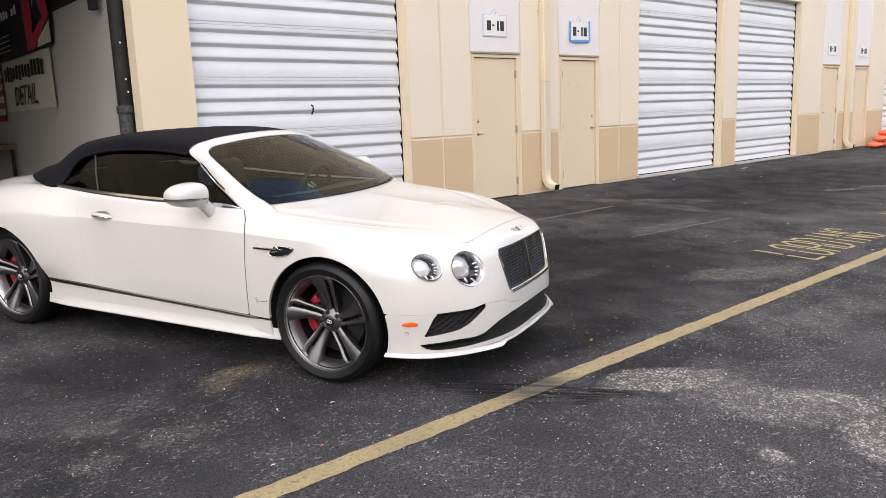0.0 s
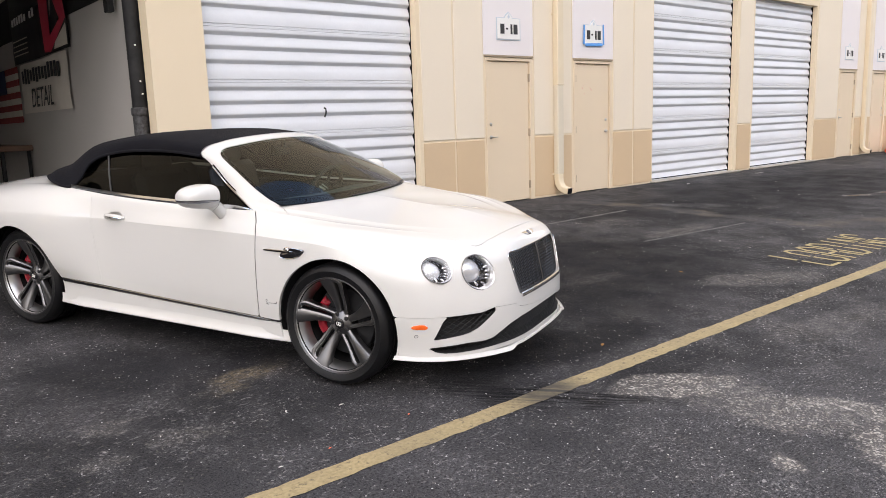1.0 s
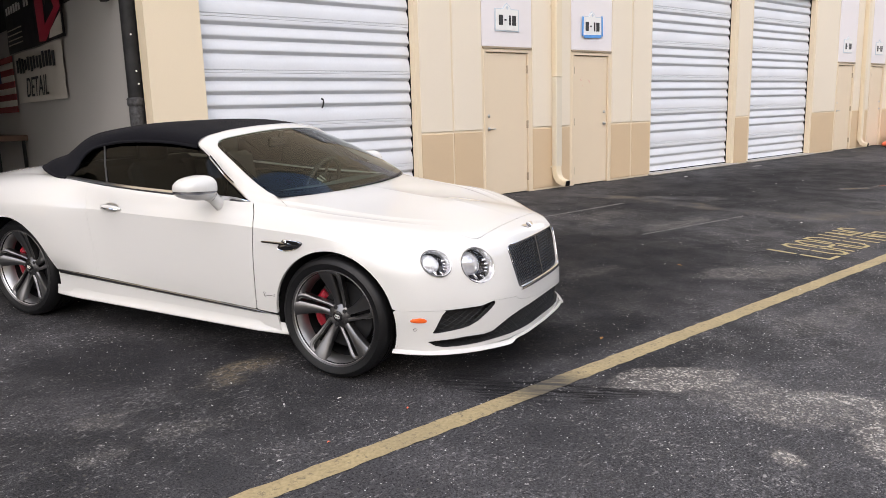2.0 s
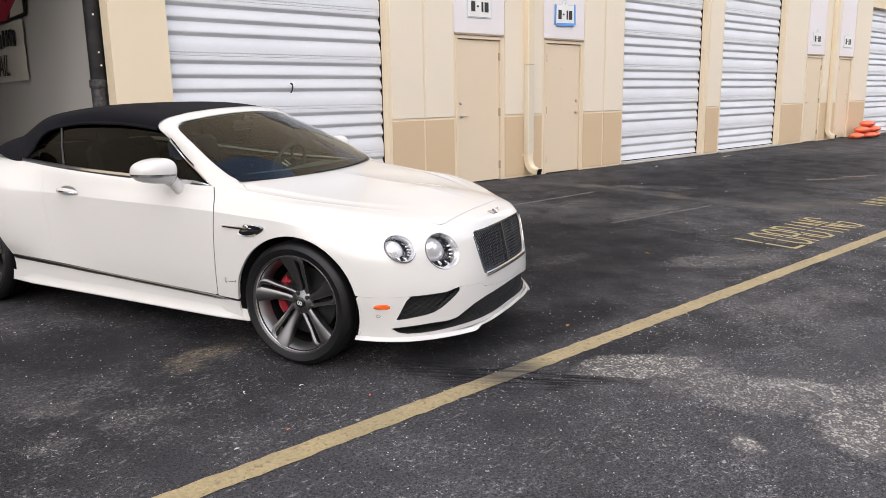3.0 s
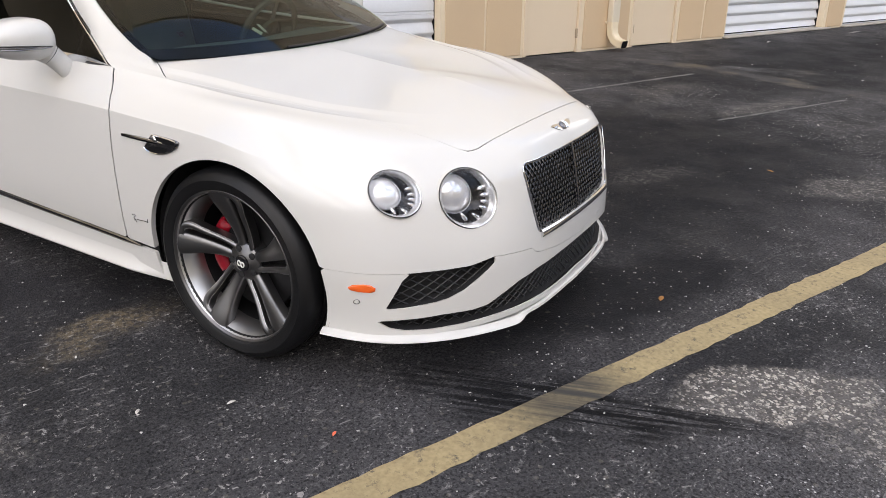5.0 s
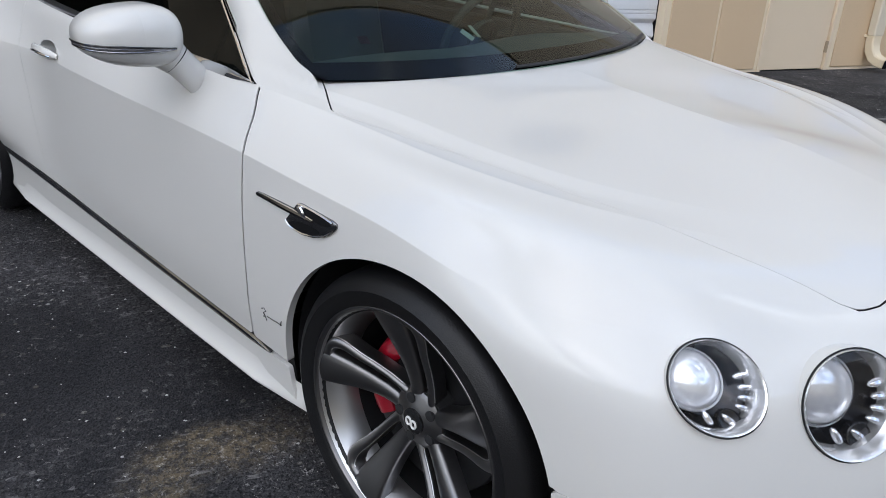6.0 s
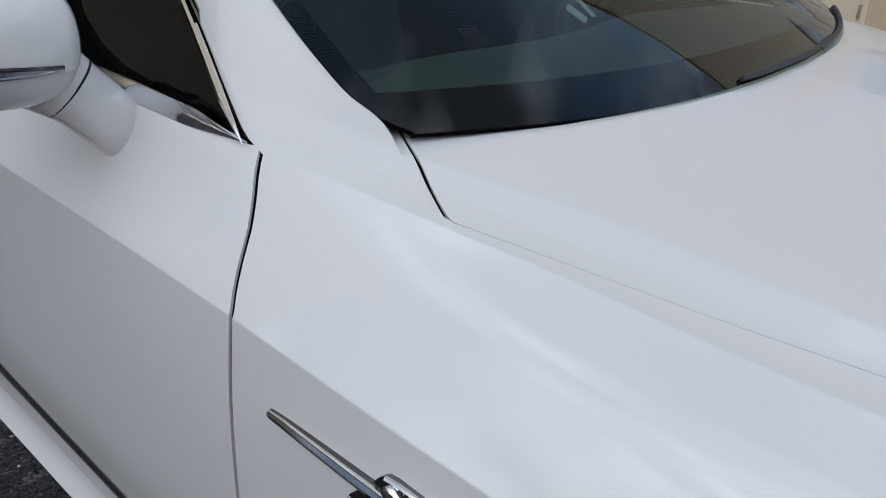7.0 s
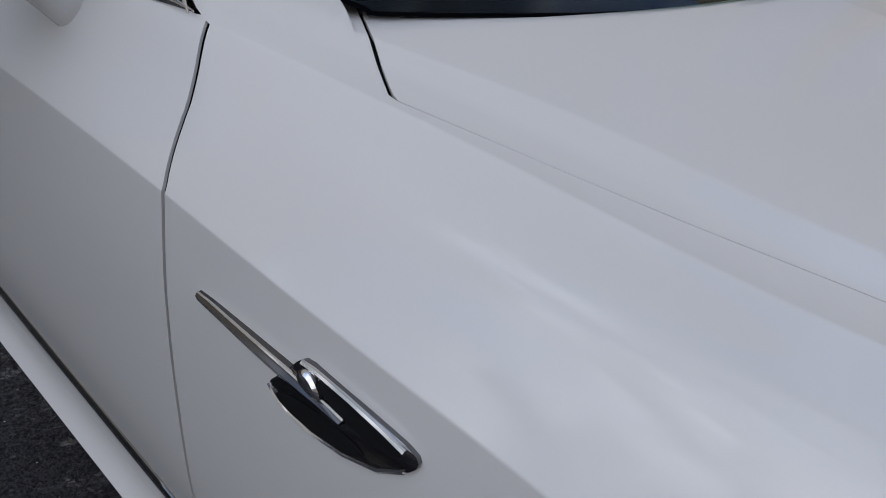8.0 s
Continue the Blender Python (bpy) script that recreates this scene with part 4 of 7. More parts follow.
leaf_bit(0.86, -0.93, 0.03, 30, M_LEAF, "small dry brown leaf on asphalt", "leaf")
leaf_bit(3.1, -0.1, 0.03, 80, M_LEAF, "small dry brown leaf on asphalt", "leaf")
leaf_bit(-1.0, -0.62, 0.018, 10, M_LITTER, "small pale scrap on asphalt", "scrap")
leaf_bit(-1.27, -0.50, 0.016, 60, M_LITTER, "small pale scrap on asphalt", "scrap")
leaf_bit(-1.32, -1.02, 0.012, 20, M_ORANGE, "tiny red scrap on asphalt", "scrap")
leaf_bit(-0.80, -0.96, 0.014, 40, M_ORANGE, "tiny red scrap on asphalt", "scrap")
lr = random.Random(21)
for k in range(60):
    x, y = lr.uniform(-2.6, 12), lr.uniform(-3.4, 3.6)
    leaf_bit(x, y, lr.uniform(0.006, 0.016) * (1 if x < 4 else 1.8), lr.uniform(0, 360), M_LITTER, "tiny pale scrap on asphalt", "scrap")
for x, y in ((12.1, 3.8), (12.32, 3.84), (9.4, 3.75)):
    leaf_bit(x, y, 0.07, x * 40, M_LITTER, "crumpled pale litter by the wall", "scrap")

# ---- loose pale chips of stone on the asphalt ----
chip_rng = random.Random(21)
chips = Buf()
homes = [(chip_rng.uniform(-3.4, 5.5), chip_rng.uniform(-3.2, 2.4)) for _ in range(70)]
for k in range(11000):
    if k % 3:
        hx, hy = homes[chip_rng.randrange(70)]
        x, y = chip_rng.gauss(hx, 0.35), chip_rng.gauss(hy, 0.22)
    else:
        x, y = chip_rng.uniform(-4, 8), chip_rng.uniform(-3.5, 3.6)
    if 0.2 < x < 4.2 and -0.7 < y < 2.6 and chip_rng.random() < 0.75:
        continue
    if x < -1.1 and y > -1.0 and chip_rng.random() < 0.5:
        continue
    r, a = 0.0016 + 0.0046 * chip_rng.random() ** 3.2, chip_rng.uniform(0, 6.28)
    ring = [(x + r * chip_rng.uniform(0.7, 1.3) * math.cos(a + q * 1.571), y + r * chip_rng.uniform(0.6, 1.2) * math.sin(a + q * 1.571), r * 0.25) for q in range(4)]
    chips.add(ring + [(x, y, r * 0.9), (x, y, -0.001)], [(0, 1, 4), (1, 2, 4), (2, 3, 4), (3, 0, 4), (1, 0, 5), (2, 1, 5), (3, 2, 5), (0, 3, 5)])
M_CHIP = material("stone_chip", (0.60, 0.585, 0.57), 0.8, spots=0.7, size=9, stain=(0.20, 0.19, 0.18))
tagged(in_yard(part("gravel_chips", chips, M_CHIP)), "small pale stone chips scattered on asphalt", "gravel", kind="stuff")


# ==== the car: white two-door convertible, x forward from the front axle, y to its left ====
# Feature lines of one half of the body, each from the front centre round the corner to the tail: x, y, z.
LINES = [
 # sill and chin
 ([.93,.925,.885,.79,.655,.50,.25,0,-.28,-.56,-1.1,-1.7,-2.25,-2.75,-3.3,-3.65,-3.84,-3.9],
  [0,.2,.41,.61,.775,.865,.90,.91,.918,.922,.922,.922,.922,.92,.90,.78,.45,0],
  [.235,.235,.230,.224,.222,.224,.226,.226,.224,.222,.225,.23,.235,.24,.27,.30,.31,.31]),
 ([.932,.927,.893,.80,.665,.505,.25,0,-.28,-.56,-1.1,-1.7,-2.25,-2.75,-3.3,-3.66,-3.86,-3.92],
  [0,.2,.41,.60,.775,.87,.918,.925,.928,.928,.928,.928,.93,.935,.915,.79,.46,0],
  [.32,.32,.32,.32,.32,.32,.325,.325,.325,.33,.34,.355,.37,.37,.38,.38,.38,.38]),
 ([.925,.92,.893,.812,.68,.52,.25,0,-.28,-.56,-1.1,-1.7,-2.25,-2.75,-3.3,-3.68,-3.88,-3.94],
  [0,.2,.40,.575,.755,.875,.932,.938,.94,.94,.94,.930,.962,.976,.935,.80,.47,0],
  [.45,.45,.45,.45,.445,.44,.44,.44,.44,.44,.45,.46,.47,.47,.47,.47,.47,.47]),
 ([.905,.90,.875,.79,.66,.50,.24,0,-.28,-.56,-1.1,-1.7,-2.25,-2.75,-3.3,-3.68,-3.88,-3.94],
  [0,.2,.40,.565,.75,.875,.936,.944,.946,.946,.944,.929,.982,1.000,.945,.80,.47,0],
  [.57,.57,.57,.57,.57,.575,.585,.59,.59,.59,.59,.59,.60,.60,.60,.60,.60,.60]),
 ([.875,.87,.85,.755,.615,.45,.22,0,-.28,-.56,-1.1,-1.7,-2.25,-2.75,-3.3,-3.67,-3.87,-3.93],
  [0,.2,.385,.55,.735,.865,.93,.942,.946,.946,.943,.925,.988,1.010,.946,.80,.47,0],
  [.70,.70,.70,.695,.70,.70,.715,.735,.745,.75,.755,.755,.755,.755,.75,.74,.74,.74]),
 # crease along the flank
 ([.855,.85,.825,.715,.55,.37,.17,-.02,-.28,-.56,-1.1,-1.7,-2.25,-2.75,-3.3,-3.65,-3.85,-3.90],
  [0,.2,.38,.54,.72,.845,.912,.932,.940,.941,.940,.924,.982,1.004,.938,.79,.46,0],
  [.765,.765,.76,.757,.765,.772,.785,.818,.835,.846,.85,.85,.855,.855,.85,.84,.84,.84]),
 ([.843,.838,.812,.695,.527,.35,.155,-.025,-.28,-.56,-1.1,-1.7,-2.25,-2.75,-3.3,-3.64,-3.84,-3.89],
  [0,.2,.375,.53,.708,.828,.895,.918,.927,.930,.931,.918,.976,.996,.932,.785,.455,0],
  [.785,.785,.780,.779,.794,.805,.819,.844,.854,.864,.866,.866,.872,.874,.866,.856,.856,.856]),
 # shoulder
 ([.80,.793,.76,.64,.47,.30,.12,-.04,-.28,-.56,-1.1,-1.7,-2.25,-2.75,-3.3,-3.60,-3.80,-3.85],
  [0,.19,.36,.50,.665,.78,.845,.868,.878,.884,.896,.900,.920,.945,.89,.76,.44,0],
  [.828,.826,.821,.826,.850,.877,.896,.907,.913,.920,.920,.925,.95,.955,.93,.92,.92,.92]),
 # bonnet shut line, belt line, deck edge
 ([.70,.69,.645,.535,.38,.23,.08,-.07,-.28,-.56,-1.1,-1.7,-2.25,-2.75,-3.25,-3.52,-3.70,-3.75],
  [0,.17,.32,.45,.585,.685,.745,.772,.795,.835,.862,.865,.845,.815,.77,.68,.40,0],
  [.862,.860,.855,.857,.874,.892,.909,.919,.937,.966,.982,1.0,1.03,1.025,.985,.965,.96,.96]),
 ([.50,.48,.43,.34,.21,.09,-.03,-.15,-.30,-.58,-1.1,-1.7,-2.25,-2.75,-3.15,-3.38,-3.52,-3.56],
  [0,.11,.21,.30,.39,.45,.49,.515,.545,.70,.74,.74,.72,.69,.60,.46,.25,0],
  [.905,.904,.902,.900,.909,.922,.937,.954,.974,1.006,1.0,1.01,1.04,1.05,1.03,1.01,1.0,1.0]),
 ([.30,.27,.22,.14,.04,-.05,-.14,-.22,-.32,-.60,-1.1,-1.7,-2.25,-2.75,-2.95,-3.1,-3.2,-3.24],
  [0,0,0,0,0,0,0,0,0,0,0,0,0,0,0,0,0,0],
  [.935,.936,.939,.946,.954,.963,.972,.980,.991,1.016,1.0,1.01,1.04,1.075,1.06,1.05,1.045,1.042]),
]
CTRL = np.array(LINES).transpose(0, 2, 1)          # rows, columns, xyz

def knots(p):
    d = np.linalg.norm(np.diff(p, axis=1), axis=2).mean(0)
    return np.concatenate([[0], np.cumsum(np.maximum(d, .02))])

def spline(t, p, q):
    """Natural cubic spline through p at the knots t, at the places q."""
    n, h = len(t), np.diff(t)
    a = np.eye(n); b = np.zeros_like(p)
    for i in range(1, n - 1):
        a[i, i - 1], a[i, i], a[i, i + 1] = h[i - 1], 2 * (h[i - 1] + h[i]), h[i]
        b[i] = 6 * ((p[i + 1] - p[i]) / h[i] - (p[i] - p[i - 1]) / h[i - 1])
    m = np.linalg.solve(a, b.reshape(n, -1)).reshape(p.shape)
    k = np.clip(np.searchsorted(t, q, side="right") - 1, 0, n - 2)
    s = (-1,) + (1,) * (p.ndim - 1)
    hk, u, v = h[k].reshape(s), (t[k + 1] - q).reshape(s), (q - t[k]).reshape(s)
    return (m[k] * u**3 + m[k + 1] * v**3) / (6 * hk) + (p[k] / hk - m[k] * hk / 6) * u + (p[k + 1] / hk - m[k + 1] * hk / 6) * v

def loft(ctrl, nu, nv):
    tu, tv = knots(ctrl), knots(ctrl.transpose(1, 0, 2))
    g = spline(tv, ctrl, np.linspace(0, tv[-1], nv))
    g = spline(tu, g.transpose(1, 0, 2), np.linspace(0, tu[-1], nu))
    du, dv = np.gradient(g, axis=0), np.gradient(g, axis=1)
    n = np.cross(dv, du); n /= np.linalg.norm(n, axis=2, keepdims=True) + 1e-9
    return g, n                                     # columns, rows, xyz


def stations(tv, nv):
    """Row places with one exactly on each fold (flank crease, top of the wing, bonnet ridge), and others close by."""
    ends, eps = [0.0, tv[5], tv[8], tv[9], tv[-1]], [0.0, 0.0018, 0.0025, 0.0025, 0.0]
    count = [round((nv - 3) * (c - a) / tv[-1]) for a, c in zip(ends, ends[1:])]
    count[-1] = nv - 3 - sum(count[:-1])
    rows = []
    for k in range(4):
        rows.append(np.linspace(ends[k] + eps[k], ends[k + 1] - eps[k + 1], count[k]))
        if k < 3:
            rows.append([ends[k + 1]])
    return np.concatenate(rows)


def creased(ctrl, nu, nv):
    """The loft with a sharp fold along its sixth line, which fades over the front wheel and in the haunch."""
    tu, tv = knots(ctrl), knots(ctrl.transpose(1, 0, 2))
    q = stations(tv, nv)
    soft = spline(tv, ctrl, q)
    low, high = q <= tv[5], q > tv[5]
    fold = np.concatenate([spline(tv[:6], ctrl[:6], q[low]), spline(tv[5:], ctrl[5:], q[high])])
    w = np.interp(np.arange(ctrl.shape[1]), [0, 4, 6, 11, 13, 14], [0, 0, 1, 1, 0.2, 0])
    g = soft * (1 - w[None, :, None]) + fold * w[None, :, None]
    # a second fold along the bonnet's ridge
    left, right = (q > tv[5]) & (q <= tv[9]), q > tv[9]
    edge = np.concatenate([spline(tv[5:10], ctrl[5:10], q[left]), spline(tv[9:], ctrl[9:], q[right])])
    w = np.interp(np.arange(ctrl.shape[1]), [0, 2, 4, 9, 10, 11], [0, 0.2, 0.9, 1, 0.3, 0])
    g[high] += (edge - spline(tv[5:], ctrl[5:], q[high])) * w[None, :, None]
    # and a third along the top of the wing, from which it falls inward to the shut line
    out, inn = np.clip(1 - (tv[8] - q) / 0.10, 0, 1) ** 2, np.clip(1 - (q - tv[8]) / 0.052, 0, 1)
    lift = np.where(q <= tv[8], out, inn)
    w = np.interp(np.arange(ctrl.shape[1]), [0, 3, 5, 8, 9, 9.3], [0, 0, 0.8, 1, 0.5, 0.0])
    g[..., 2] += 0.0105 * lift[:, None] * w[None, :]
    return spline(tu, g.transpose(1, 0, 2), np.linspace(0, tu[-1], nu))

NU, NV = 420, 230
# a soft ridge along the bonnet between its shut line and its middle
ridge = CTRL[8] * 0.60 + CTRL[9] * 0.40
ridge[:, 2] += np.interp(np.arange(18), [0, 2, 4, 8, 9, 10], [0.001, 0.002, 0.005, 0.011, 0.010, 0.0])
CTRL = np.concatenate([CTRL[:9], ridge[None], CTRL[9:]])
# the flank stays drawn in behind the door before the haunch swells over the rear wheel
waist = CTRL[:, 11] * 0.60 + CTRL[:, 12] * 0.40
waist[2:8, 1] = CTRL[2:8, 11, 1] - 0.003
CTRL = np.concatenate([CTRL[:, :12], waist[:, None], CTRL[:, 12:]], 1)
HALF = creased(CTRL, NU, NV)
GRID = np.concatenate([HALF[::-1] * [1, -1, 1], HALF[1:]], 0)
NORM = np.cross(np.gradient(GRID, axis=0), np.gradient(GRID, axis=1))
NORM[:, -1, 1] = 0
NORM /= np.linalg.norm(NORM, axis=2, keepdims=True) + 1e-12
TV = knots(CTRL.transpose(1, 0, 2))
VV = stations(TV, NV)[None, :] * np.ones((2 * NU - 1, 1))
X, Y, Z = GRID[..., 0], GRID[..., 1], GRID[..., 2]
A = np.abs(Y)


def sd_poly(p, q, poly):
    """Signed distance of points (p, q) from a closed outline; negative inside."""
    poly = np.array(poly, float)
    best, inside = np.full(p.shape, 1e9), np.zeros(p.shape, bool)
    for (ax, ay), (bx, by) in zip(poly, np.roll(poly, -1, 0)):
        dx, dy = bx - ax, by - ay
        t = np.clip(((p - ax) * dx + (q - ay) * dy) / (dx * dx + dy * dy + 1e-12), 0, 1)
        best = np.minimum(best, np.hypot(p - ax - t * dx, q - ay - t * dy))
        cross = ((ay > q) != (by > q)) & (p < (bx - ax) * (q - ay) / (by - ay + (1e-12 if by == ay else 0)) + ax)
        inside ^= cross
    return np.where(inside, -best, best)


def rounded(poly, times=2):
    """An outline with its corners cut off again and again."""
    for _ in range(times):
        poly = [tuple((1 - s) * np.array(a) + s * np.array(b)) for a, b in zip(poly, poly[1:] + poly[:1]) for s in (0.25, 0.75)]
    return poly


def panel(name, f, mat, parent, label="", skirt=0.012, inset=0.0):
    """The piece of the body shell where f is negative, with cleanly cut, turned-in edges."""
    g = GRID - NORM * inset
    nu, nv = f.shape
    verts, norms, where, faces, index, rim = [], [], [], [], {}, []

    def corner(i, j):
        if (i, j) not in index:
            index[i, j] = len(verts)
            verts.append(g[i, j])
            norms.append(NORM[i, j])
            where.append((i, j))
        return index[i, j]

    def cut(a, b):
        key = (a, b) if a < b else (b, a)
        if key not in index:
            a, b = key
            s = f[a] / (f[a] - f[b])
            index[key] = len(verts)
            verts.append(g[a] * (1 - s) + g[b] * s)
            norms.append(NORM[a] * (1 - s) + NORM[b] * s)
            where.append(a)
        return index[key]

    neg = f < 0
    count = neg[:-1, :-1].astype(int) + neg[1:, :-1] + neg[1:, 1:] + neg[:-1, 1:]
    for i, j in zip(*np.nonzero(count)):
        i, j = int(i), int(j)
        c = [(i, j), (i + 1, j), (i + 1, j + 1), (i, j + 1)]
        if count[i, j] == 4:
            faces.append(tuple(corner(*k) for k in c))
            continue
        ring, cuts = [], []
        for a, b in zip(c, c[1:] + c[:1]):
            if neg[a]:
                ring.append(corner(*a))
            if neg[a] != neg[b]:
                k = cut(a, b)
                ring.append(k)
                cuts.append((len(ring) - 1, k))
        if len(ring) > 2:
            faces.append(tuple(ring))
            if len(cuts) == 2:
                (pa, ka), (pb, kb) = cuts
                rim.append((ka, kb) if (pb - pa) % len(ring) == 1 else (kb, ka))
    if not faces:
        return None
    b = Buf()
    b.v, b.f = [tuple(v) for v in verts], faces
    if skirt:
        top, low = {}, {}
        for e in rim:
            for k in e:
                if k not in top:
                    top[k] = len(b.v)
                    b.v.append(tuple(verts[k]))
                    norms.append((0, 0, 0))
                    low[k] = len(b.v)
                    b.v.append(tuple(np.array(verts[k]) - np.array(norms[k]) * (0.0035 if min(abs(d_door[where[k]]), abs(d_bonnet[where[k]])) < 0.028 else skirt)))
                    norms.append((0, 0, 0))
        b.f += [(top[q], top[p], low[p], low[q]) for p, q in rim]
    return part(name, b, mat, parent, label, normals=norms, smooth=True)


SIDE = np.argwhere((VV < TV[8] + 0.02) & (Y < -0.3) & (X < 0.75))
SIDE = SIDE[:, 0] * NV + SIDE[:, 1]
FRONT = np.argwhere((X > 0.25) & (VV < TV[8]))
FRONT = FRONT[:, 0] * NV + FRONT[:, 1]
DECK = np.argwhere(VV > TV[6])
DECK = DECK[:, 0] * NV + DECK[:, 1]
FLAT, FLATN = GRID.reshape(-1, 3), NORM.reshape(-1, 3)


def on_shell(pick, axes, p, q):
    """The place of the shell, and its normal, over two of its coordinates."""
    s = FLAT[pick]
    k = pick[np.argmin((s[:, axes[0]] - p) ** 2 + (s[:, axes[1]] - q) ** 2)]
    v, n = FLAT[k].copy(), FLATN[k]
    free = 3 - sum(axes)
    v[free] -= ((p - v[axes[0]]) * n[axes[0]] + (q - v[axes[1]]) * n[axes[1]]) / n[free]
    v[axes[0]], v[axes[1]] = p, q
    return Vector(v), Vector(n)


def flank(x, z, off=0.0):
    """A place on the right flank."""
    v, n = on_shell(SIDE, (0, 2), x, z)
    return v + n * off


def nose(y, z, off=0.0):
    v, n = on_shell(FRONT, (1, 2), y, z)
    return v + n * off


def deck(x, y, off=0.0):
    v, n = on_shell(DECK, (0, 1), x, y)
    return v + n * off


def applied(place, outline, low, high, shrink=0.0):
    """A plate that follows the shell: its outline in two coordinates of the shell, from low to high above it."""
    mid = (sum(p for p, _ in outline) / len(outline), sum(q for _, q in outline) / len(outline))
    small = [(p + (mid[0] - p) * shrink, q + (mid[1] - q) * shrink) for p, q in outline]
    n = len(outline)
    v = [place(p, q, low) for p, q in outline] + [place(p, q, (low + 2 * high) / 3) for p, q in outline] + [place(p, q, high) for p, q in small] + [place(*mid, high)]
    f = [(i * n + k, i * n + (k + 1) % n, (i + 1) * n + (k + 1) % n, (i + 1) * n + k) for i in range(2) for k in range(n)]
    f += [(2 * n + k, 2 * n + (k + 1) % n, 3 * n) for k in range(n)]
    b = Buf().add(v, f)
    s = Vector(b.v[2 * n]) - Vector(b.v[3 * n])
    t = Vector(b.v[2 * n + 1]) - Vector(b.v[3 * n])
    out = place(*mid, 0.1) - place(*mid, 0.0)
    if s.cross(t).dot(out) < 0:
        b.f = [q[::-1] for q in b.f]
    return b


car = in_yard(thing("convertible_car", "white two-door convertible with black cloth roof, parked on asphalt", "car", (0, 0, 0), -67.6))

# ---- outlines of the panels ----
WHEELS = (0.0, -2.746)
ARCH = 0.400
arch = np.where(A > 0.55, np.maximum(ARCH - np.hypot(X, Z - 0.352), ARCH - np.hypot(X - WHEELS[1], Z - 0.352)), -1.0)
screen_x = lambda a: -0.345 - 0.155 * (a / 0.746) ** 2.4
roof_x = lambda a: -2.93 + 0.42 * (a / 0.78) ** 3
cockpit = -np.maximum(np.maximum(TV[8] + 0.004 - VV, X - np.where(A > 0.775, -0.628, np.where(A > 0.69, -0.565, screen_x(A) + 0.006))), roof_x(A) - X)
strip_z = lambda x: 0.331 - (x + 0.476) * 0.0313
DOOR = [(-0.628, 1.2), (-0.624, 0.99), (-0.602, 0.955), (-0.572, 0.912), (-0.541, 0.848), (-0.546, 0.74), (-0.549, 0.62), (-0.549, 0.50), (-0.552, 0.40), (-0.556, strip_z(-0.556)), (-1.93, strip_z(-1.93)), (-1.95, 0.5), (-1.985, 0.75), (-2.0, 0.9), (-2.03, 1.03), (-2.03, 1.2)]
BONNET = [(-0.385, -0.002), (screen_x(0.2) - 0.04, 0.2), (screen_x(0.4) - 0.04, 0.4), (screen_x(0.58) - 0.04, 0.58), (-0.545, 0.714), (-0.462, 0.759), (-0.389, 0.800), (-0.276, 0.772), (-0.135, 0.738), (-0.023, 0.710), (0.15, 0.668), (0.33, 0.616), (0.50, 0.565), (0.615, 0.530), (0.655, 0.516), (0.688, 0.495), (0.707, 0.462), (0.718, 0.41), (0.731, 0.32), (0.741, 0.18), (0.745, -0.002)]
d_door = np.where(A > 0.4, sd_poly(X, Z, DOOR), 1.0)
d_bonnet = np.where(VV > TV[6], np.minimum(sd_poly(X, A, BONNET), sd_poly(X, A, [(x, -a) for x, a in BONNET])), 1.0)
seam = np.interp(A, [0, 0.2, 0.334, 0.36, 0.379, 0.54, 0.62, 1.0], [0.408, 0.421, 0.440, 0.447, 0.467, 0.475, 0.458, 0.458])
d_bumper = np.maximum(Z - seam, 0.28 - X)
d_sill = np.maximum(np.maximum(Z - strip_z(X), X + 0.2), -2.6 - X)
BOOT = rounded([(-3.0, -0.3), (-3.0, 0.55), (-3.1, 0.63), (-3.55, 0.60), (-3.66, 0.4), (-3.69, -0.3)], 1)
d_boot = np.where(X < -2.5, sd_poly(X, A, BOOT), 1.0)
INTAKE = [(0.834, 0.327), (0.817, 0.389), (0.803, 0.432), (0.786, 0.455), (0.763, 0.468), (0.72, 0.475), (0.683, 0.478), (0.60, 0.4765), (0.545, 0.474), (0.537, 0.469), (0.537, 0.455), (0.562, 0.432), (0.594, 0.407), (0.64, 0.373), (0.685, 0.353), (0.72, 0.345), (0.757, 0.340)]
LOWER = [(-0.02, 0.392), (0.187, 0.389), (0.341, 0.382), (0.442, 0.361), (0.516, 0.325), (0.554, 0.302), (0.606, 0.293), (0.702, 0.297), (0.796, 0.291), (0.846, 0.283), (0.822, 0.256), (0.792, 0.246), (0.733, 0.243), (0.638, 0.244), (0.5, 0.250), (0.299, 0.256), (-0.02, 0.264)]
arc = lambda cx, cz, r, a0, a1: [(cx + r * math.cos(radians(a0 + (a1 - a0) * k / 5)), cz + r * math.sin(radians(a0 + (a1 - a0) * k / 5))) for k in range(6)]
GRILLE = [(-0.02, 0.757), (0.1, 0.757), (0.2, 0.757), (0.30, 0.757)] + arc(0.352, 0.727, 0.030, 88, -8) + [(0.372, 0.66), (0.360, 0.60)] + arc(0.315, 0.542, 0.030, -12, -88) + [(0.24, 0.510), (0.12, 0.507), (-0.02, 0.506)]
hole_intake = np.where(X > 0.3, sd_poly(A, Z, INTAKE), 1.0)
hole_lower = np.where(X > 0.3, sd_poly(A, Z, LOWER), 1.0)
hole_grille = np.where((X > 0.5) & (VV < TV[7]), sd_poly(A, Z, GRILLE), 1.0)
LAMPS = [((0.578, 0.757, 0.712), 0.084), ((0.742, 0.572, 0.676), 0.106)]


def lamp_axis(c):
    k = np.argmin(((GRID - np.array(c)) ** 2).sum(2))
    n = FLATN[k] + np.array([0.12, 0, 0])
    return FLAT[k], n / np.linalg.norm(n)


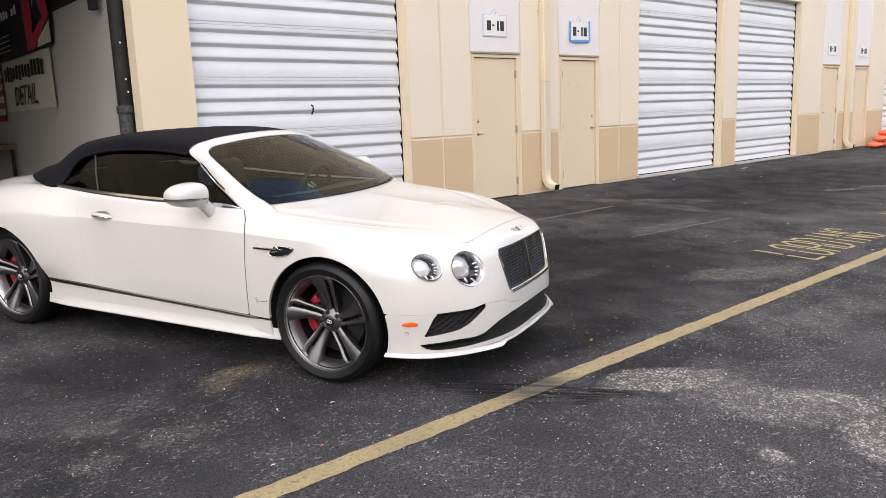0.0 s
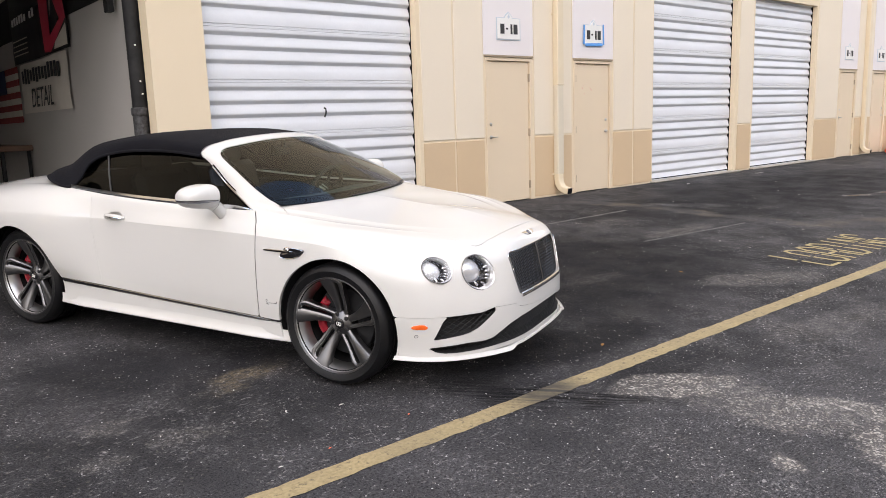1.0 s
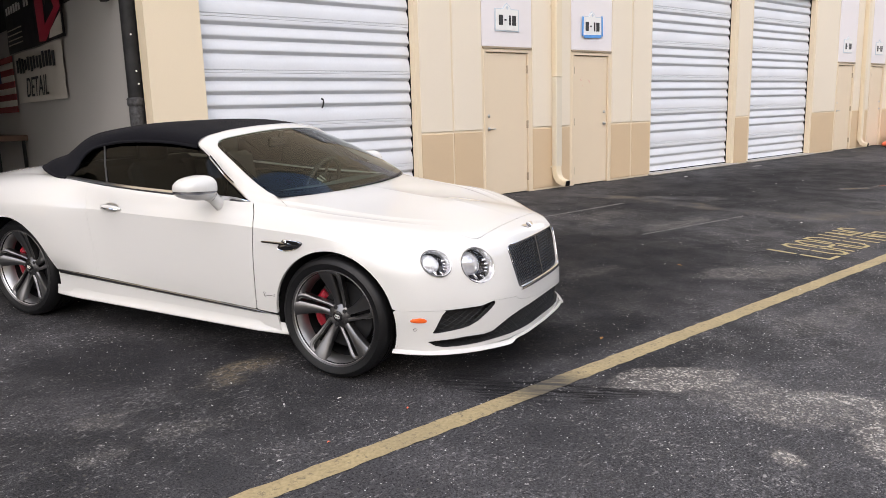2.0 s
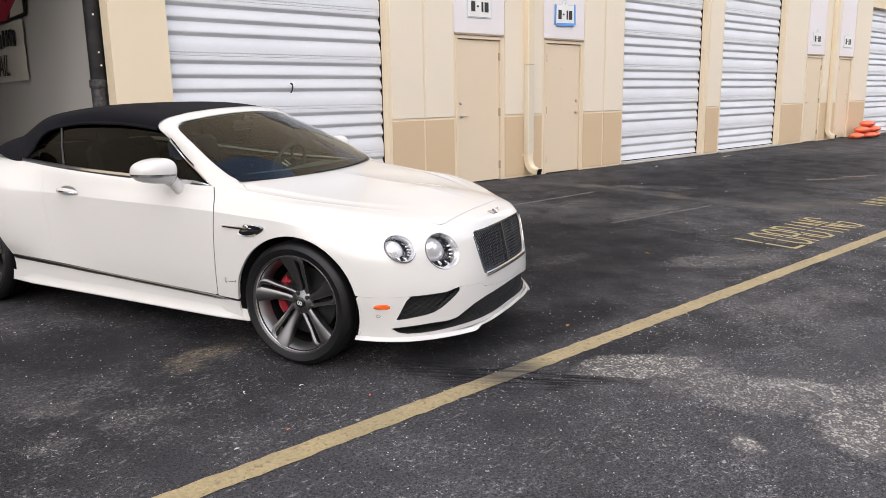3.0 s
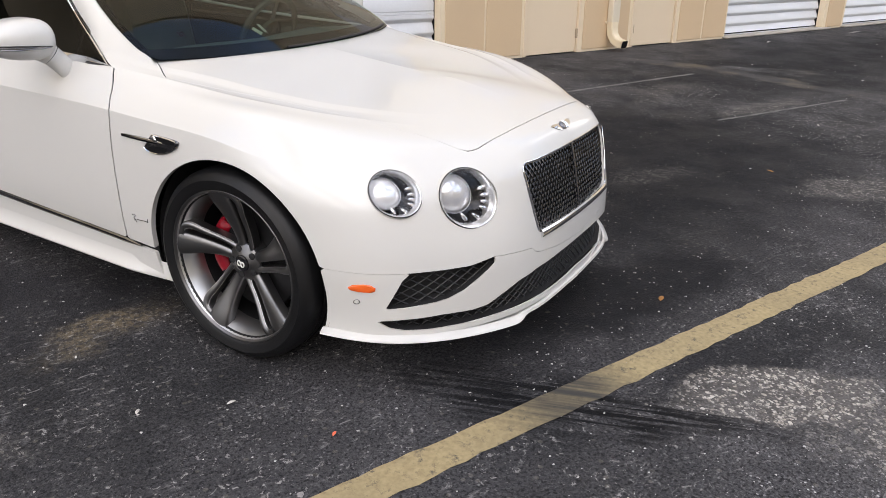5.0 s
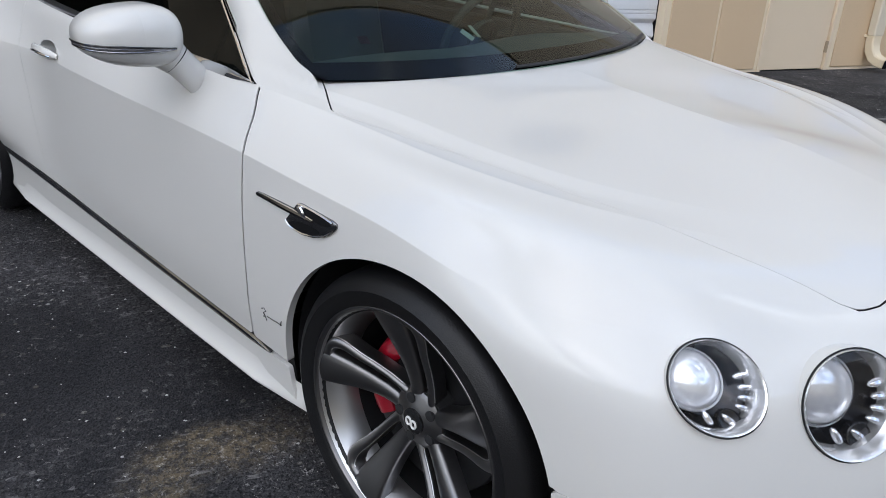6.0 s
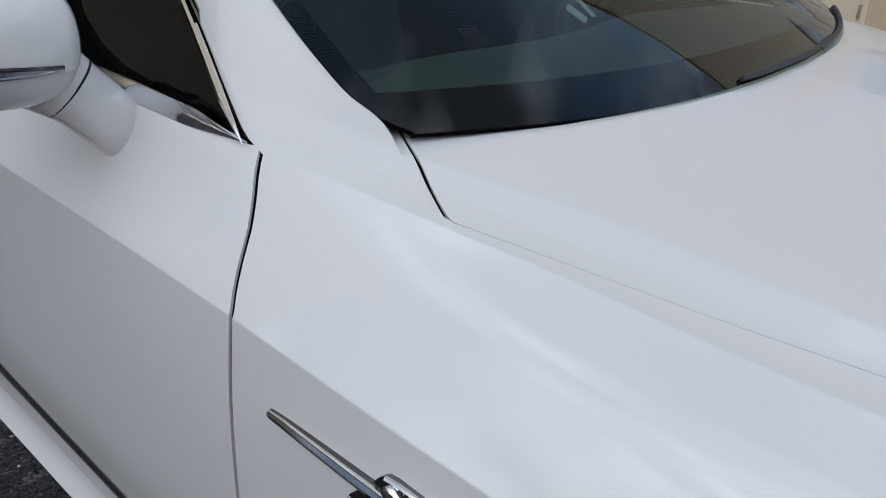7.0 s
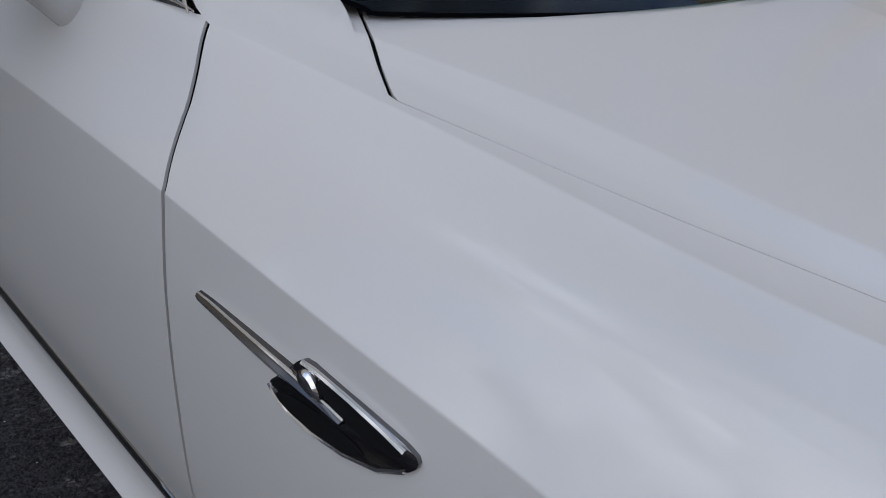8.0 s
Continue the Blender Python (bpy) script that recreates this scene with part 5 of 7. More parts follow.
hole_lamps = np.full(X.shape, -1.0)
AXES = []
for c, r in LAMPS:
    at, axis = lamp_axis(c)
    AXES.append((at, axis, r))
    p = np.stack([X, A, Z], -1) - at
    up = np.array([0, 0, 1.0]) - axis * axis[2]
    up /= np.linalg.norm(up)
    out = np.cross(axis, up)                                # towards the middle of the car
    lo, hi = p @ (out * 0.82 - up * 0.57) / 1.05, p @ (out * 0.57 + up * 0.82) / 0.90
    away = np.hypot(lo, hi)
    hole_lamps = np.maximum(hole_lamps, np.where(np.linalg.norm(p, axis=-1) < 0.2, r - away, -1.0))

GAP = 0.0030
LID = np.where((X > 0.66) & (A < 0.50), 0.0015, np.where(X > -0.386, 0.0005, 0.0019))
most = lambda *fs: np.maximum.reduce(fs)
SLIT = np.where(X < -1.5, 0.0007, GAP)                # the gap behind the door is the finer one
f_wing = most(GAP - d_door, LID - d_bonnet, np.where((A > 0.33) & (A < 0.55), 0.0010, 0.0006) - d_bumper, 0.010 - d_sill, -0.80 - X, arch, cockpit, hole_lamps, -hole_grille)
f_quarter = most(SLIT - d_door, 0.010 - d_sill, X + 1.2, arch, cockpit, GAP - d_boot)
for side, sign in (("right", -1), ("left", 1)):
    here = np.where(np.sign(Y + 1e-9 * sign) == sign, -1.0, 1.0)
    panel("door", most(d_door + SLIT, cockpit, here, strip_z(X) + 0.012 - Z), M_PAINT, car, "white door panel with a crease along it")
    panel("rear_quarter", most(f_quarter, np.where(X < -3.5, -1.0, here)) if sign < 0 else most(f_quarter, np.where(X < -3.5, 1.0, here)), M_PAINT, car, "white rear quarter panel")
    panel("sill", most(d_sill + 0.008, here, arch), M_PAINT, car, "white side sill")
panel("front_wing", f_wing, M_PAINT, car, "white front wings and nose in one pressing", skirt=0.02)
panel("bonnet", most(d_bonnet + LID, X - 0.9), M_PAINT, car, "white bonnet")
panel("front_bumper", most(d_bumper + 0.0006, arch, -hole_intake, -hole_lower), M_PAINT, car, "white front bumper with black openings", skirt=0.007)
panel("boot_lid", d_boot + GAP, M_PAINT, car, "white boot lid")
panel("inner_shell", most(arch, cockpit, hole_lamps, -hole_grille, -hole_intake, -hole_lower), M_LINER, car, "dark inner shell behind the panel gaps", skirt=0, inset=0.018)
panel("opening_lining", most(np.minimum(np.minimum(hole_grille, hole_intake), hole_lower) - 0.02, 0.3 - X), M_MATT_BLACK, car, "black lining behind the grilles", skirt=0, inset=0.075)
under = Buf().box(-3.6, 0.60, -0.62, 0.62, 0.20, 0.30, 0.03).box(-2.3, -0.45, -0.90, 0.90, 0.215, 0.26, 0.01)
part("underbody", under, M_LINER, car, "dark underbody")
for wx in WHEELS:
    for sign in (-1, 1):
        r = ARCH + 0.012
        arc_pts = [(wx + r * math.cos(radians(-18 + k * 6)), 0.352 + r * math.sin(radians(-18 + k * 6))) for k in range(37)]
        b = Buf().sheet([[(x, sign * 0.50, z) for x, z in arc_pts], [(x, sign * 0.89, z) for x, z in arc_pts]])
        b.add([(x, sign * 0.50, z) for x, z in arc_pts], [tuple(range(37))])
        part("wheel_well", b, M_LINER, car, "black wheel well", smooth=True)

# ---- chin lip under the bumper ----
lip_path = [(0.93, 0.0), (0.926, 0.15), (0.918, 0.30), (0.895, 0.42), (0.85, 0.525), (0.78, 0.64), (0.70, 0.735), (0.60, 0.815), (0.50, 0.862), (0.43, 0.882), (0.375, 0.893)]
lp = np.array(lip_path)
tl = np.concatenate([[0], np.cumsum(np.hypot(*np.diff(lp, axis=0).T))])
lp = spline(tl, lp, np.linspace(0, tl[-1], 60))
full = np.concatenate([lp[::-1] * [1, -1], lp[1:]])
rows = []
for i, (x, y) in enumerate(full):
    t = full[min(i + 1, len(full) - 1)] - full[max(i - 1, 0)]
    nx, ny = t[1], -t[0]
    k = math.hypot(nx, ny)
    nx, ny = nx / k, ny / k
    a = abs(y)
    drop = 0.014 * min(1, max(0, (a - 0.41) / 0.03)) * (1 - 0.3 * min(1, max(0, (a - 0.5) / 0.4)))
    wide = 0.012 + 0.016 * min(1, max(0, (a - 0.40) / 0.06))
    rows.append([(x + nx * o, y + ny * o, z) for o, z in ((-0.07, 0.226 - drop), (-0.02, 0.224 - drop), (wide - 0.004, 0.221 - drop), (wide, 0.224 - drop), (wide - 0.002, 0.229 - drop), (0.010, 0.233 - drop * 0.6), (0.004, 0.235 - drop * 0.5), (0.0, 0.235 - drop * 0.5), (-0.004, 0.228 - drop * 0.5))])
part("chin_lip", Buf().sheet(rows), M_PAINT, car, "white splitter lip", smooth=True)
# flared lower edge of the sills
for sign in (-1, 1):
    rows = []
    for i in range(40):
        x = -0.335 - i * (2.40 - 0.335) / 39
        end = min(1, i / 4, (39 - i) / 4)
        rows.append([(x, sign * (0.90 + o * (0.4 + 0.6 * end)), z) for o, z in ((-0.05, 0.214), (0.02, 0.209), (0.040, 0.211), (0.043, 0.218), (0.036, 0.232), (0.026, 0.25), (0.024, 0.28))])
    b = Buf().sheet(rows)
    if sign > 0:
        b.f = [f[::-1] for f in b.f]
    part("sill_edge", b, M_PAINT, car, "white flared sill edge", smooth=True)


# ---- bars of wire for the grilles ----
def wires(outline, pitch, angles, r, y_range, z_range, off, both=True):
    b = Buf()
    yc, zc = sum(y_range) / 2, sum(z_range) / 2
    reach = math.hypot(y_range[1] - y_range[0], z_range[1] - z_range[0]) / 2 + 0.02
    for lift, ang in zip((0.0, 0.003), angles):
        d, n = Vector((math.cos(radians(ang)), math.sin(radians(ang)))), Vector((-math.sin(radians(ang)), math.cos(radians(ang))))
        k = -int(reach / pitch) - 1
        while k * pitch < reach:
            ss = np.arange(-reach, reach, 0.016)
            py, pz = yc + n.x * k * pitch + d.x * ss, zc + n.y * k * pitch + d.y * ss
            ok = sd_poly(np.abs(py) if both else py, pz, outline) < 0.004
            run = []
            for y, z, o in list(zip(py, pz, ok)) + [(0, 0, False)]:
                if o:
                    run.append(nose(y, z, off + lift))
                elif len(run) > 1:
                    b.tube(run, r, 4)
                    run = []
                else:
                    run = []
            k += 1
    return b


M_GRILLE = material("smoked_grille_wire", (0.13, 0.13, 0.138), 0.25, 1.0)
M_MESH = material("black_mesh", (0.012, 0.012, 0.013), 0.45)
grille = new("radiator_grille")
grille.parent = car
part("mesh", wires(GRILLE, 0.0185, (58, 122), 0.0032, (-0.40, 0.40), (0.50, 0.77), -0.014), M_GRILLE, grille, "dark chrome wire mesh")
edge = [nose(a, z, 0.001) for a, z in GRILLE if a > 0] 
ring = edge + [Vector((p.x, -p.y, p.z)) for p in edge[::-1]]
part("surround", Buf().tube(ring, 0.003, 8, closed=True, ry=0.005), M_CHROME, grille, "bright chrome surround", smooth=True)
part("lower_trim", Buf().tube([nose(y, 0.503, 0.002) for y in np.linspace(-0.325, 0.325, 15)], 0.009, 8, ry=0.014), M_CHROME, grille, "bright chrome bottom edge", smooth=True)
bar = [nose(0.0, z, 0.0) for z in (0.506, 0.56, 0.62, 0.68, 0.757)]
part("centre_bar", Buf().tube(bar, 0.005, 8), M_DARK_CHROME, grille, "dark chrome upright bar", smooth=True)
tagged(grille, "dark chrome mesh grille in a bright surround")
lower = new("lower_grille")
lower.parent = car
tagged(lower, "black mesh in the lower opening")
part("mesh", wires(LOWER, 0.025, (38, 142), 0.0021, (-0.85, 0.85), (0.23, 0.42), -0.034), M_MESH, lower)
def throat(edge, deep):
    """A black floor running back from the edge of an opening."""
    return Buf().sheet([[nose(a, z, o) for o in (-0.003, -0.02, -deep)] for a, z in edge])


floor_edge = [p for p in LOWER if p[1] < 0.29 and p[0] > 0.05][::-1]
floor_edge = [(-a, z + 0.003) for a, z in floor_edge[::-1]] + [(a, z + 0.003) for a, z in floor_edge]
part("floor", throat(floor_edge, 0.09), M_LINER, lower, "black floor of the opening")
for sign in (-1, 1):
    vent = new("side_intake")
    vent.parent = car
    tagged(vent, "black mesh in the side opening")
    poly = INTAKE if sign > 0 else [(-a, z) for a, z in INTAKE]
    yr = (0.52, 0.84) if sign > 0 else (-0.84, -0.52)
    part("floor", throat([(a, z + 0.002) for a, z in (poly[10:] + poly[:1])], 0.07), M_LINER, vent, "black floor of the opening")
    part("mesh", wires(poly, 0.025, (38, 142), 0.0021, yr, (0.32, 0.50), -0.028, both=False), M_MESH, vent)


# ---- lamps ----
def head_lamp(at, axis, r, sign):
    """A round lamp: chrome rim, dark bowl, big projector, a fan of small bulbs, clear cover."""
    top = new("head_lamp")
    top.parent = car
    z = Vector(axis) * 1.0
    z.y *= sign
    up = (Vector((0, 0, 1)) - z * z.z).normalized()
    side = up.cross(z)                                      # to the car's left, seen from in front: its right hand
    m = Matrix.Translation((at[0], at[1] * sign, at[2])) @ Matrix((side, up, z)).transposed().to_4x4()
    q = Matrix(((0.82, 0.57 * sign), (-0.57 * sign, 0.82)))
    q = q.transposed() @ Matrix(((1.05, 0), (0, 0.90))) @ q
    m = m @ q.to_4x4()
    inner = -sign                                           # which way along side lies the middle of the car
    part("collar", Buf().lathe([(r * 1.02, -0.06), (r * 1.02, -0.005), (r * 1.0, -0.001)], 40, m), M_PAINT, top, "white seat of the lamp", smooth=True)
    # the bezel is broad towards the middle of the car and below, a thread elsewhere
    loops = []
    for grow, shift, h in ((1.0, 0.0, -0.002), (0.985, 0.0, 0.003), (0.965, 0.1, 0.002), (0.92, 0.6, -0.007), (0.885, 1.0, -0.014), (0.875, 1.0, -0.045)):
        loops.append([(r * grow * math.cos(k * math.pi / 24) - inner * r * 0.062 * shift, r * grow * math.sin(k * math.pi / 24) + r * 0.055 * shift, h) for k in range(49)])
    b = Buf().sheet(loops[::-1])
    part("rim", Buf().add(b.v, b.f, m), M_LAMP_RIM, top, "chrome rim", smooth=True)
    part("gasket", Buf().tube([(r * 1.008 * math.cos(k * math.pi / 24), r * 1.008 * math.sin(k * math.pi / 24), -0.0015) for k in range(48)], 0.0018, 6, closed=True, m=m), M_LINER, top, "thin dark joint round the lamp", smooth=True)
    part("bowl", Buf().lathe([(0.0, -0.065), (r * 0.6, -0.06), (r * 0.93, -0.034)], 32, m @ Matrix.Translation((-inner * r * 0.04, r * 0.03, 0))), M_BOWL, top, "dark reflector bowl", smooth=True)
    pc = Vector((-inner * r * 0.33, r * 0.17, -0.022))
    cap = [(r * 0.66 * math.sin(k * math.pi / 20), r * 0.42 * math.cos(k * math.pi / 20) - r * 0.28) for k in range(11)]
    part("projector", Buf().lathe([(q, h) for q, h in cap] + [(r * 0.66, -r * 0.36)], 36, m @ Matrix.Translation(pc)), M_PROJECTOR, top, "bright projector lens", smooth=True)
    part("projector_ring", Buf().lathe([(r * 0.655, -r * 0.4), (r * 0.655, -r * 0.20), (r * 0.670, -r * 0.17), (r * 0.685, -r * 0.20), (r * 0.685, -r * 0.4)], 36, m @ Matrix.Translation(pc)), M_LAMP_RIM, top, "chrome ring", smooth=True)
    for k in range(6):
        ang = radians((-112, -72, -34, -14, 6, 28)[k])
        x, y = inner * r * 0.64 * math.cos(ang) + inner * r * 0.08, r * 0.66 * math.sin(ang)
        b = Buf()
        d = Vector((inner * math.cos(ang * 0.55), math.sin(ang * 0.55), 0)).normalized()
        b.tube([Vector((x, y, -0.026)) - d * r * s * 0.17 for s in (1, 0.8, 0.3, -0.3, -0.8, -1)], [r * q for q in (0.01, 0.05, 0.072, 0.078, 0.06, 0.01)], 8)
        part("bulb", Buf().add(b.v, b.f, m), M_FINGER, top, "small bright bulb", smooth=True)
    low = Matrix.Translation((inner * r * 0.30, -r * 0.64, -0.030))
    part("marker", Buf().lathe([(r * 0.25, -0.01), (r * 0.25, 0.004), (r * 0.23, 0.006), (r * 0.21, 0.003), (0.0, 0.0)], 24, m @ low), M_BOWL, top, "dark round reflector", smooth=True)
    dome = Buf().lathe([(r * 0.97, 0.0), (r * 0.85, 0.004), (r * 0.6, 0.009), (r * 0.3, 0.0125), (0.0, 0.014)], 36, m)
    part("cover", dome, M_LENS, top, "clear lamp cover", smooth=True).visible_shadow = False


M_BOWL = material("dark_lamp_bowl", (0.030, 0.030, 0.034), 0.16, 0.5)
M_PROJECTOR = material("bright_reflector", (0.96, 0.96, 0.98), 0.16, 0.55, coat=1.0, spots=0.5, size=45, stain=(0.60, 0.61, 0.65))
M_LAMP_RIM = material("bright_lamp_rim", (0.88, 0.88, 0.89), 0.2, 0.7)
M_FINGER = material("bright_fingers", (0.92, 0.92, 0.95), 0.12, 0.8)
for at, axis, r in AXES:
    for sign in (-1, 1):
        head_lamp(at, axis, r, sign)

for sign in (-1, 1):
    out = [(0.888, 0.404), (0.884, 0.414), (0.870, 0.420), (0.860, 0.418), (0.852, 0.408), (0.852, 0.398), (0.858, 0.392), (0.875, 0.391), (0.885, 0.395)]
    b = applied(lambda a, z, o: nose(a * sign, z, o), out, -0.002, 0.005, 0.12)
    part("marker_lamp", b, M_AMBER, car, "amber side marker lamp", smooth=True)
    ring = [nose(sign * (0.874 + 0.0036 * math.cos(k * 0.524)), 0.352 + 0.0085 * math.sin(k * 0.524), 0.001) for k in range(12)]
    part("parking_sensor", Buf().tube(ring, 0.0012, 5, closed=True), M_DARK_CHROME, car, "round parking sensor")
M_BLADE = material("smoked_chrome", (0.15, 0.15, 0.157), 0.14, 1.0)
M_VENT = material("vent_chrome", (0.20, 0.20, 0.21), 0.12, 1.0)
# winged badge on the nose, as plain shapes
badge = new("nose_badge")
badge.parent = car
tagged(badge, "small chrome winged badge")
for sign in (-1, 1):
    wing = [(0.012, 0.806), (0.03, 0.803), (0.062, 0.812), (0.088, 0.823), (0.07, 0.826), (0.03, 0.824), (0.012, 0.825)]
    part("wing", applied(lambda a, z, o: nose(a * sign, z, o), wing, -0.001, 0.004, 0.1), M_CHROME, badge, smooth=True)
part("roundel", applied(nose, [(0.013 * math.cos(k * 0.524), 0.8145 + 0.012 * math.sin(k * 0.524)) for k in range(12)], -0.001, 0.006, 0.2), M_DARK_CHROME, badge, "dark round centre", smooth=True)

# ---- flank details ----
# chrome whose dark blotches paint in broken reflections of ground and car
M_STRIP = material("mottled_chrome_trim", (0.42, 0.42, 0.425), 0.10, 1.0, spots=0.8, size=2.2, stain=(0.06, 0.06, 0.06))
for sign in (-1, 1):
    place = (lambda x, z, o: flank(x, z, o)) if sign < 0 else (lambda x, z, o: Vector((1, -1, 1)) * flank(x, z, o))
    trim = new("sill_trim")
    trim.parent = car
    tagged(trim, "gloss strip along the sill, reflections put into its colour, with a chrome line")
    xs = np.linspace(-0.475, -2.33, 60)
    h = [0.010 * min(1, i / 3 + 0.15) * (0.8 + 0.5 * i / 59) for i in range(60)]
    rows = [[place(x, strip_z(x) + o * hh * 1.25, e) for o, e in ((-1, -0.006), (-0.85, 0.001), (-0.4, 0.0045), (0.1, 0.0055), (0.55, 0.0045), (0.9, 0.001), (1, -0.006))] for x, hh in zip(xs, h)]
    b = Buf().sheet(rows)
    if sign < 0:
        b.f = [f[::-1] for f in b.f]
    part("strip", b, M_STRIP, trim, smooth=True)
    part("chrome_line", Buf().tube([place(x, strip_z(x) - hh * 0.85, 0.003) for x, hh in zip(xs, h)], 0.0028, 6), M_DARK_CHROME, trim, "thin chrome line", smooth=True)
    # fender vent: black scoop, chrome blade through it
    scoop = new("fender_vent")
    scoop.parent = car
    tagged(scoop, "chrome blade over a black vent in the wing")
    out = [(-0.363, 0.741), (-0.356, 0.734), (-0.336, 0.729), (-0.316, 0.727), (-0.287, 0.729), (-0.258, 0.734), (-0.22, 0.748), (-0.195, 0.766), (-0.184, 0.780), (-0.190, 0.789), (-0.233, 0.792), (-0.285, 0.794), (-0.313, 0.796), (-0.324, 0.788), (-0.334, 0.774), (-0.350, 0.756)]
    part("scoop", applied(place, rounded(out, 1), 0.0, 0.006, 0.06), M_VENT, scoop, "dark chrome vent frame", smooth=True)
    part("upper_slot", applied(place, rounded([(-0.302, 0.791), (-0.285, 0.775), (-0.249, 0.768), (-0.214, 0.771), (-0.198, 0.779), (-0.212, 0.785), (-0.255, 0.790)], 1), 0.004, 0.0070, 0.03), M_SLOT, scoop, "black upper slot", smooth=True)
    part("lower_slot", applied(place, rounded([(-0.353, 0.739), (-0.325, 0.751), (-0.285, 0.757), (-0.235, 0.756), (-0.245, 0.744), (-0.275, 0.736), (-0.316, 0.731), (-0.342, 0.733)], 1), 0.004, 0.0070, 0.03), M_SLOT, scoop, "black lower slot", smooth=True)
    part("upper_edge", Buf().tube([place(x, z, 0.006) for x, z in ((-0.316, 0.792), (-0.30, 0.7935), (-0.26, 0.792), (-0.225, 0.789), (-0.198, 0.785))], 0.0026, 6), M_CHROME, scoop, "bright chrome edge", smooth=True)
    part("lower_edge", Buf().tube([place(x, z, 0.005) for x, z in ((-0.360, 0.742), (-0.352, 0.735), (-0.33, 0.7295), (-0.30, 0.7285), (-0.26, 0.735), (-0.222, 0.749), (-0.196, 0.768))], 0.0024, 6), M_CHROME, scoop, "chrome edge", smooth=True)
    part("step", applied(place, rounded([(-0.318, 0.778), (-0.312, 0.792), (-0.298, 0.792), (-0.284, 0.778), (-0.292, 0.772)], 1), 0.006, 0.014, 0.3), M_CHROME, scoop, "chrome step", smooth=True)
    blade = []
    for i in range(24):
        s = i / 23
        x = -0.476 + s * 0.215
        zlo = float(np.interp(x, [-0.476, -0.435, -0.356, -0.318, -0.275, -0.26], [0.7622, 0.7622, 0.7615, 0.7620, 0.7650, 0.768]))
        zhi = float(np.interp(x, [-0.476, -0.453, -0.39, -0.334, -0.285, -0.26], [0.7726, 0.7745, 0.7755, 0.7758, 0.775, 0.772]))
        wz, zc = (zhi - zlo) / 2, (zhi + zlo) / 2
        oz = 0.0065 + 0.0065 * math.sin(min(1, s * 1.2) * math.pi / 2)
        blade.append([place(x, zc - wz, 0.0), place(x, zc - wz * 0.75, oz * 0.75), place(x, zc + wz * 0.25, oz), place(x, zc + wz * 0.75, oz * 0.8), place(x, zc + wz, 0.0)])
    blade.append([blade[-1][2]] * 5)
    blade.insert(0, [place(-0.480, 0.7665, 0.0)] * 5)
    b = Buf().sheet(blade)
    if sign > 0:
        b.f = [f[::-1] for f in b.f]
    part("blade", b, M_BLADE, scoop, "smoked chrome blade", smooth=True)
    # sky reflection on the blade's upper bevel, added as a chrome line
    part("blade_edge", Buf().tube([r[3] + (r[4] - r[3]) * 0.3 for r in blade[1:-1]], [0.0012 + 0.0010 * i / 23 for i in range(24)], 6), M_CHROME, scoop, "bright line for the sky's glint along the blade", smooth=True)
    # script badge as plain strokes
    script = new("script_badge")
    script.parent = car
    tagged(script, "small chrome script badge")
    strokes = ([(-0.488, 0.458), (-0.478, 0.463), (-0.470, 0.457), (-0.482, 0.448), (-0.474, 0.440), (-0.484, 0.437)], [(-0.466, 0.444), (-0.445, 0.444), (-0.425, 0.446), (-0.405, 0.445)], [(-0.409, 0.443), (-0.404, 0.458)], [(-0.478, 0.445), (-0.47, 0.43)])
    for s in strokes:
        part("stroke", Buf().tube([place(x, z, 0.0015) for x, z in s], 0.0014, 6), M_DARK_CHROME, script, smooth=True)
    # pull handle; the shade of its cup is a thin grey plate
    pull = new("door_handle")
    pull.parent = car
    tagged(pull, "chrome and white pull handle in a shallow cup")
    part("cup", applied(place, [(-1.765 + 0.075 * math.cos(k * 0.449), 0.876 + 0.030 * math.sin(k * 0.449)) for k in range(14)], 0.0005, 0.0012, 0.1), M_RIM_LIP, pull, "grey plate for the shade in the cup", smooth=True)
    part("grip", Buf().tube([place(-1.862, 0.868, 0.003), place(-1.84, 0.868, 0.020), place(-1.80, 0.869, 0.030), place(-1.73, 0.869, 0.030), place(-1.69, 0.868, 0.020), place(-1.668, 0.867, 0.003)], [0.006, 0.010, 0.011, 0.011, 0.010, 0.006], 10, ry=[0.008, 0.014, 0.016, 0.016, 0.014, 0.008]), M_PAINT, pull, smooth=True)
    part("grip_line", Buf().tube([place(-1.850, 0.862, 0.018), place(-1.80, 0.861, 0.040), place(-1.73, 0.861, 0.040), place(-1.68, 0.861, 0.020)], 0.0045, 8), M_CHROME, pull, "chrome line", smooth=True)

# ---- windscreen, its frame, side glass ----
def smooth_path(pts, n):
    p = np.array(pts, float)
    t = np.concatenate([[0], np.cumsum(np.linalg.norm(np.diff(p, axis=0), axis=1))])
    return spline(t, p, np.linspace(0, t[-1], n))


def screen_at(s, t):
    """The windscreen: s from side to side (-1 to 1), t from the base (0) to the header (1)."""
    a = abs(s)
    base = np.array([screen_x(0.752 * a) - 0.004, 0.752 * s, 0.996 + 0.008 * a * a])
    head = np.array([-1.035 - 0.115 * a ** 2.4, 0.598 * s, 1.366 - 0.058 * a ** 2.2])
    p = base * (1 - t) + head * t
    bow = 0.030 * math.sin(math.pi * t) * (1 - 0.4 * a)
    return p + np.array([0.42, 0, 0.90]) * bow


def glass_edge(t):
    """How far the glass reaches sideways, with round lower corners."""
    return float(np.interp(t, [0, 0.012, 0.045, 0.1, 0.2, 0.3, 0.45, 0.7, 0.94, 1.0], [0.980, 1.000, 1.024, 1.038, 1.052, 1.060, 1.060, 1.042, 1.01, 0.98]))


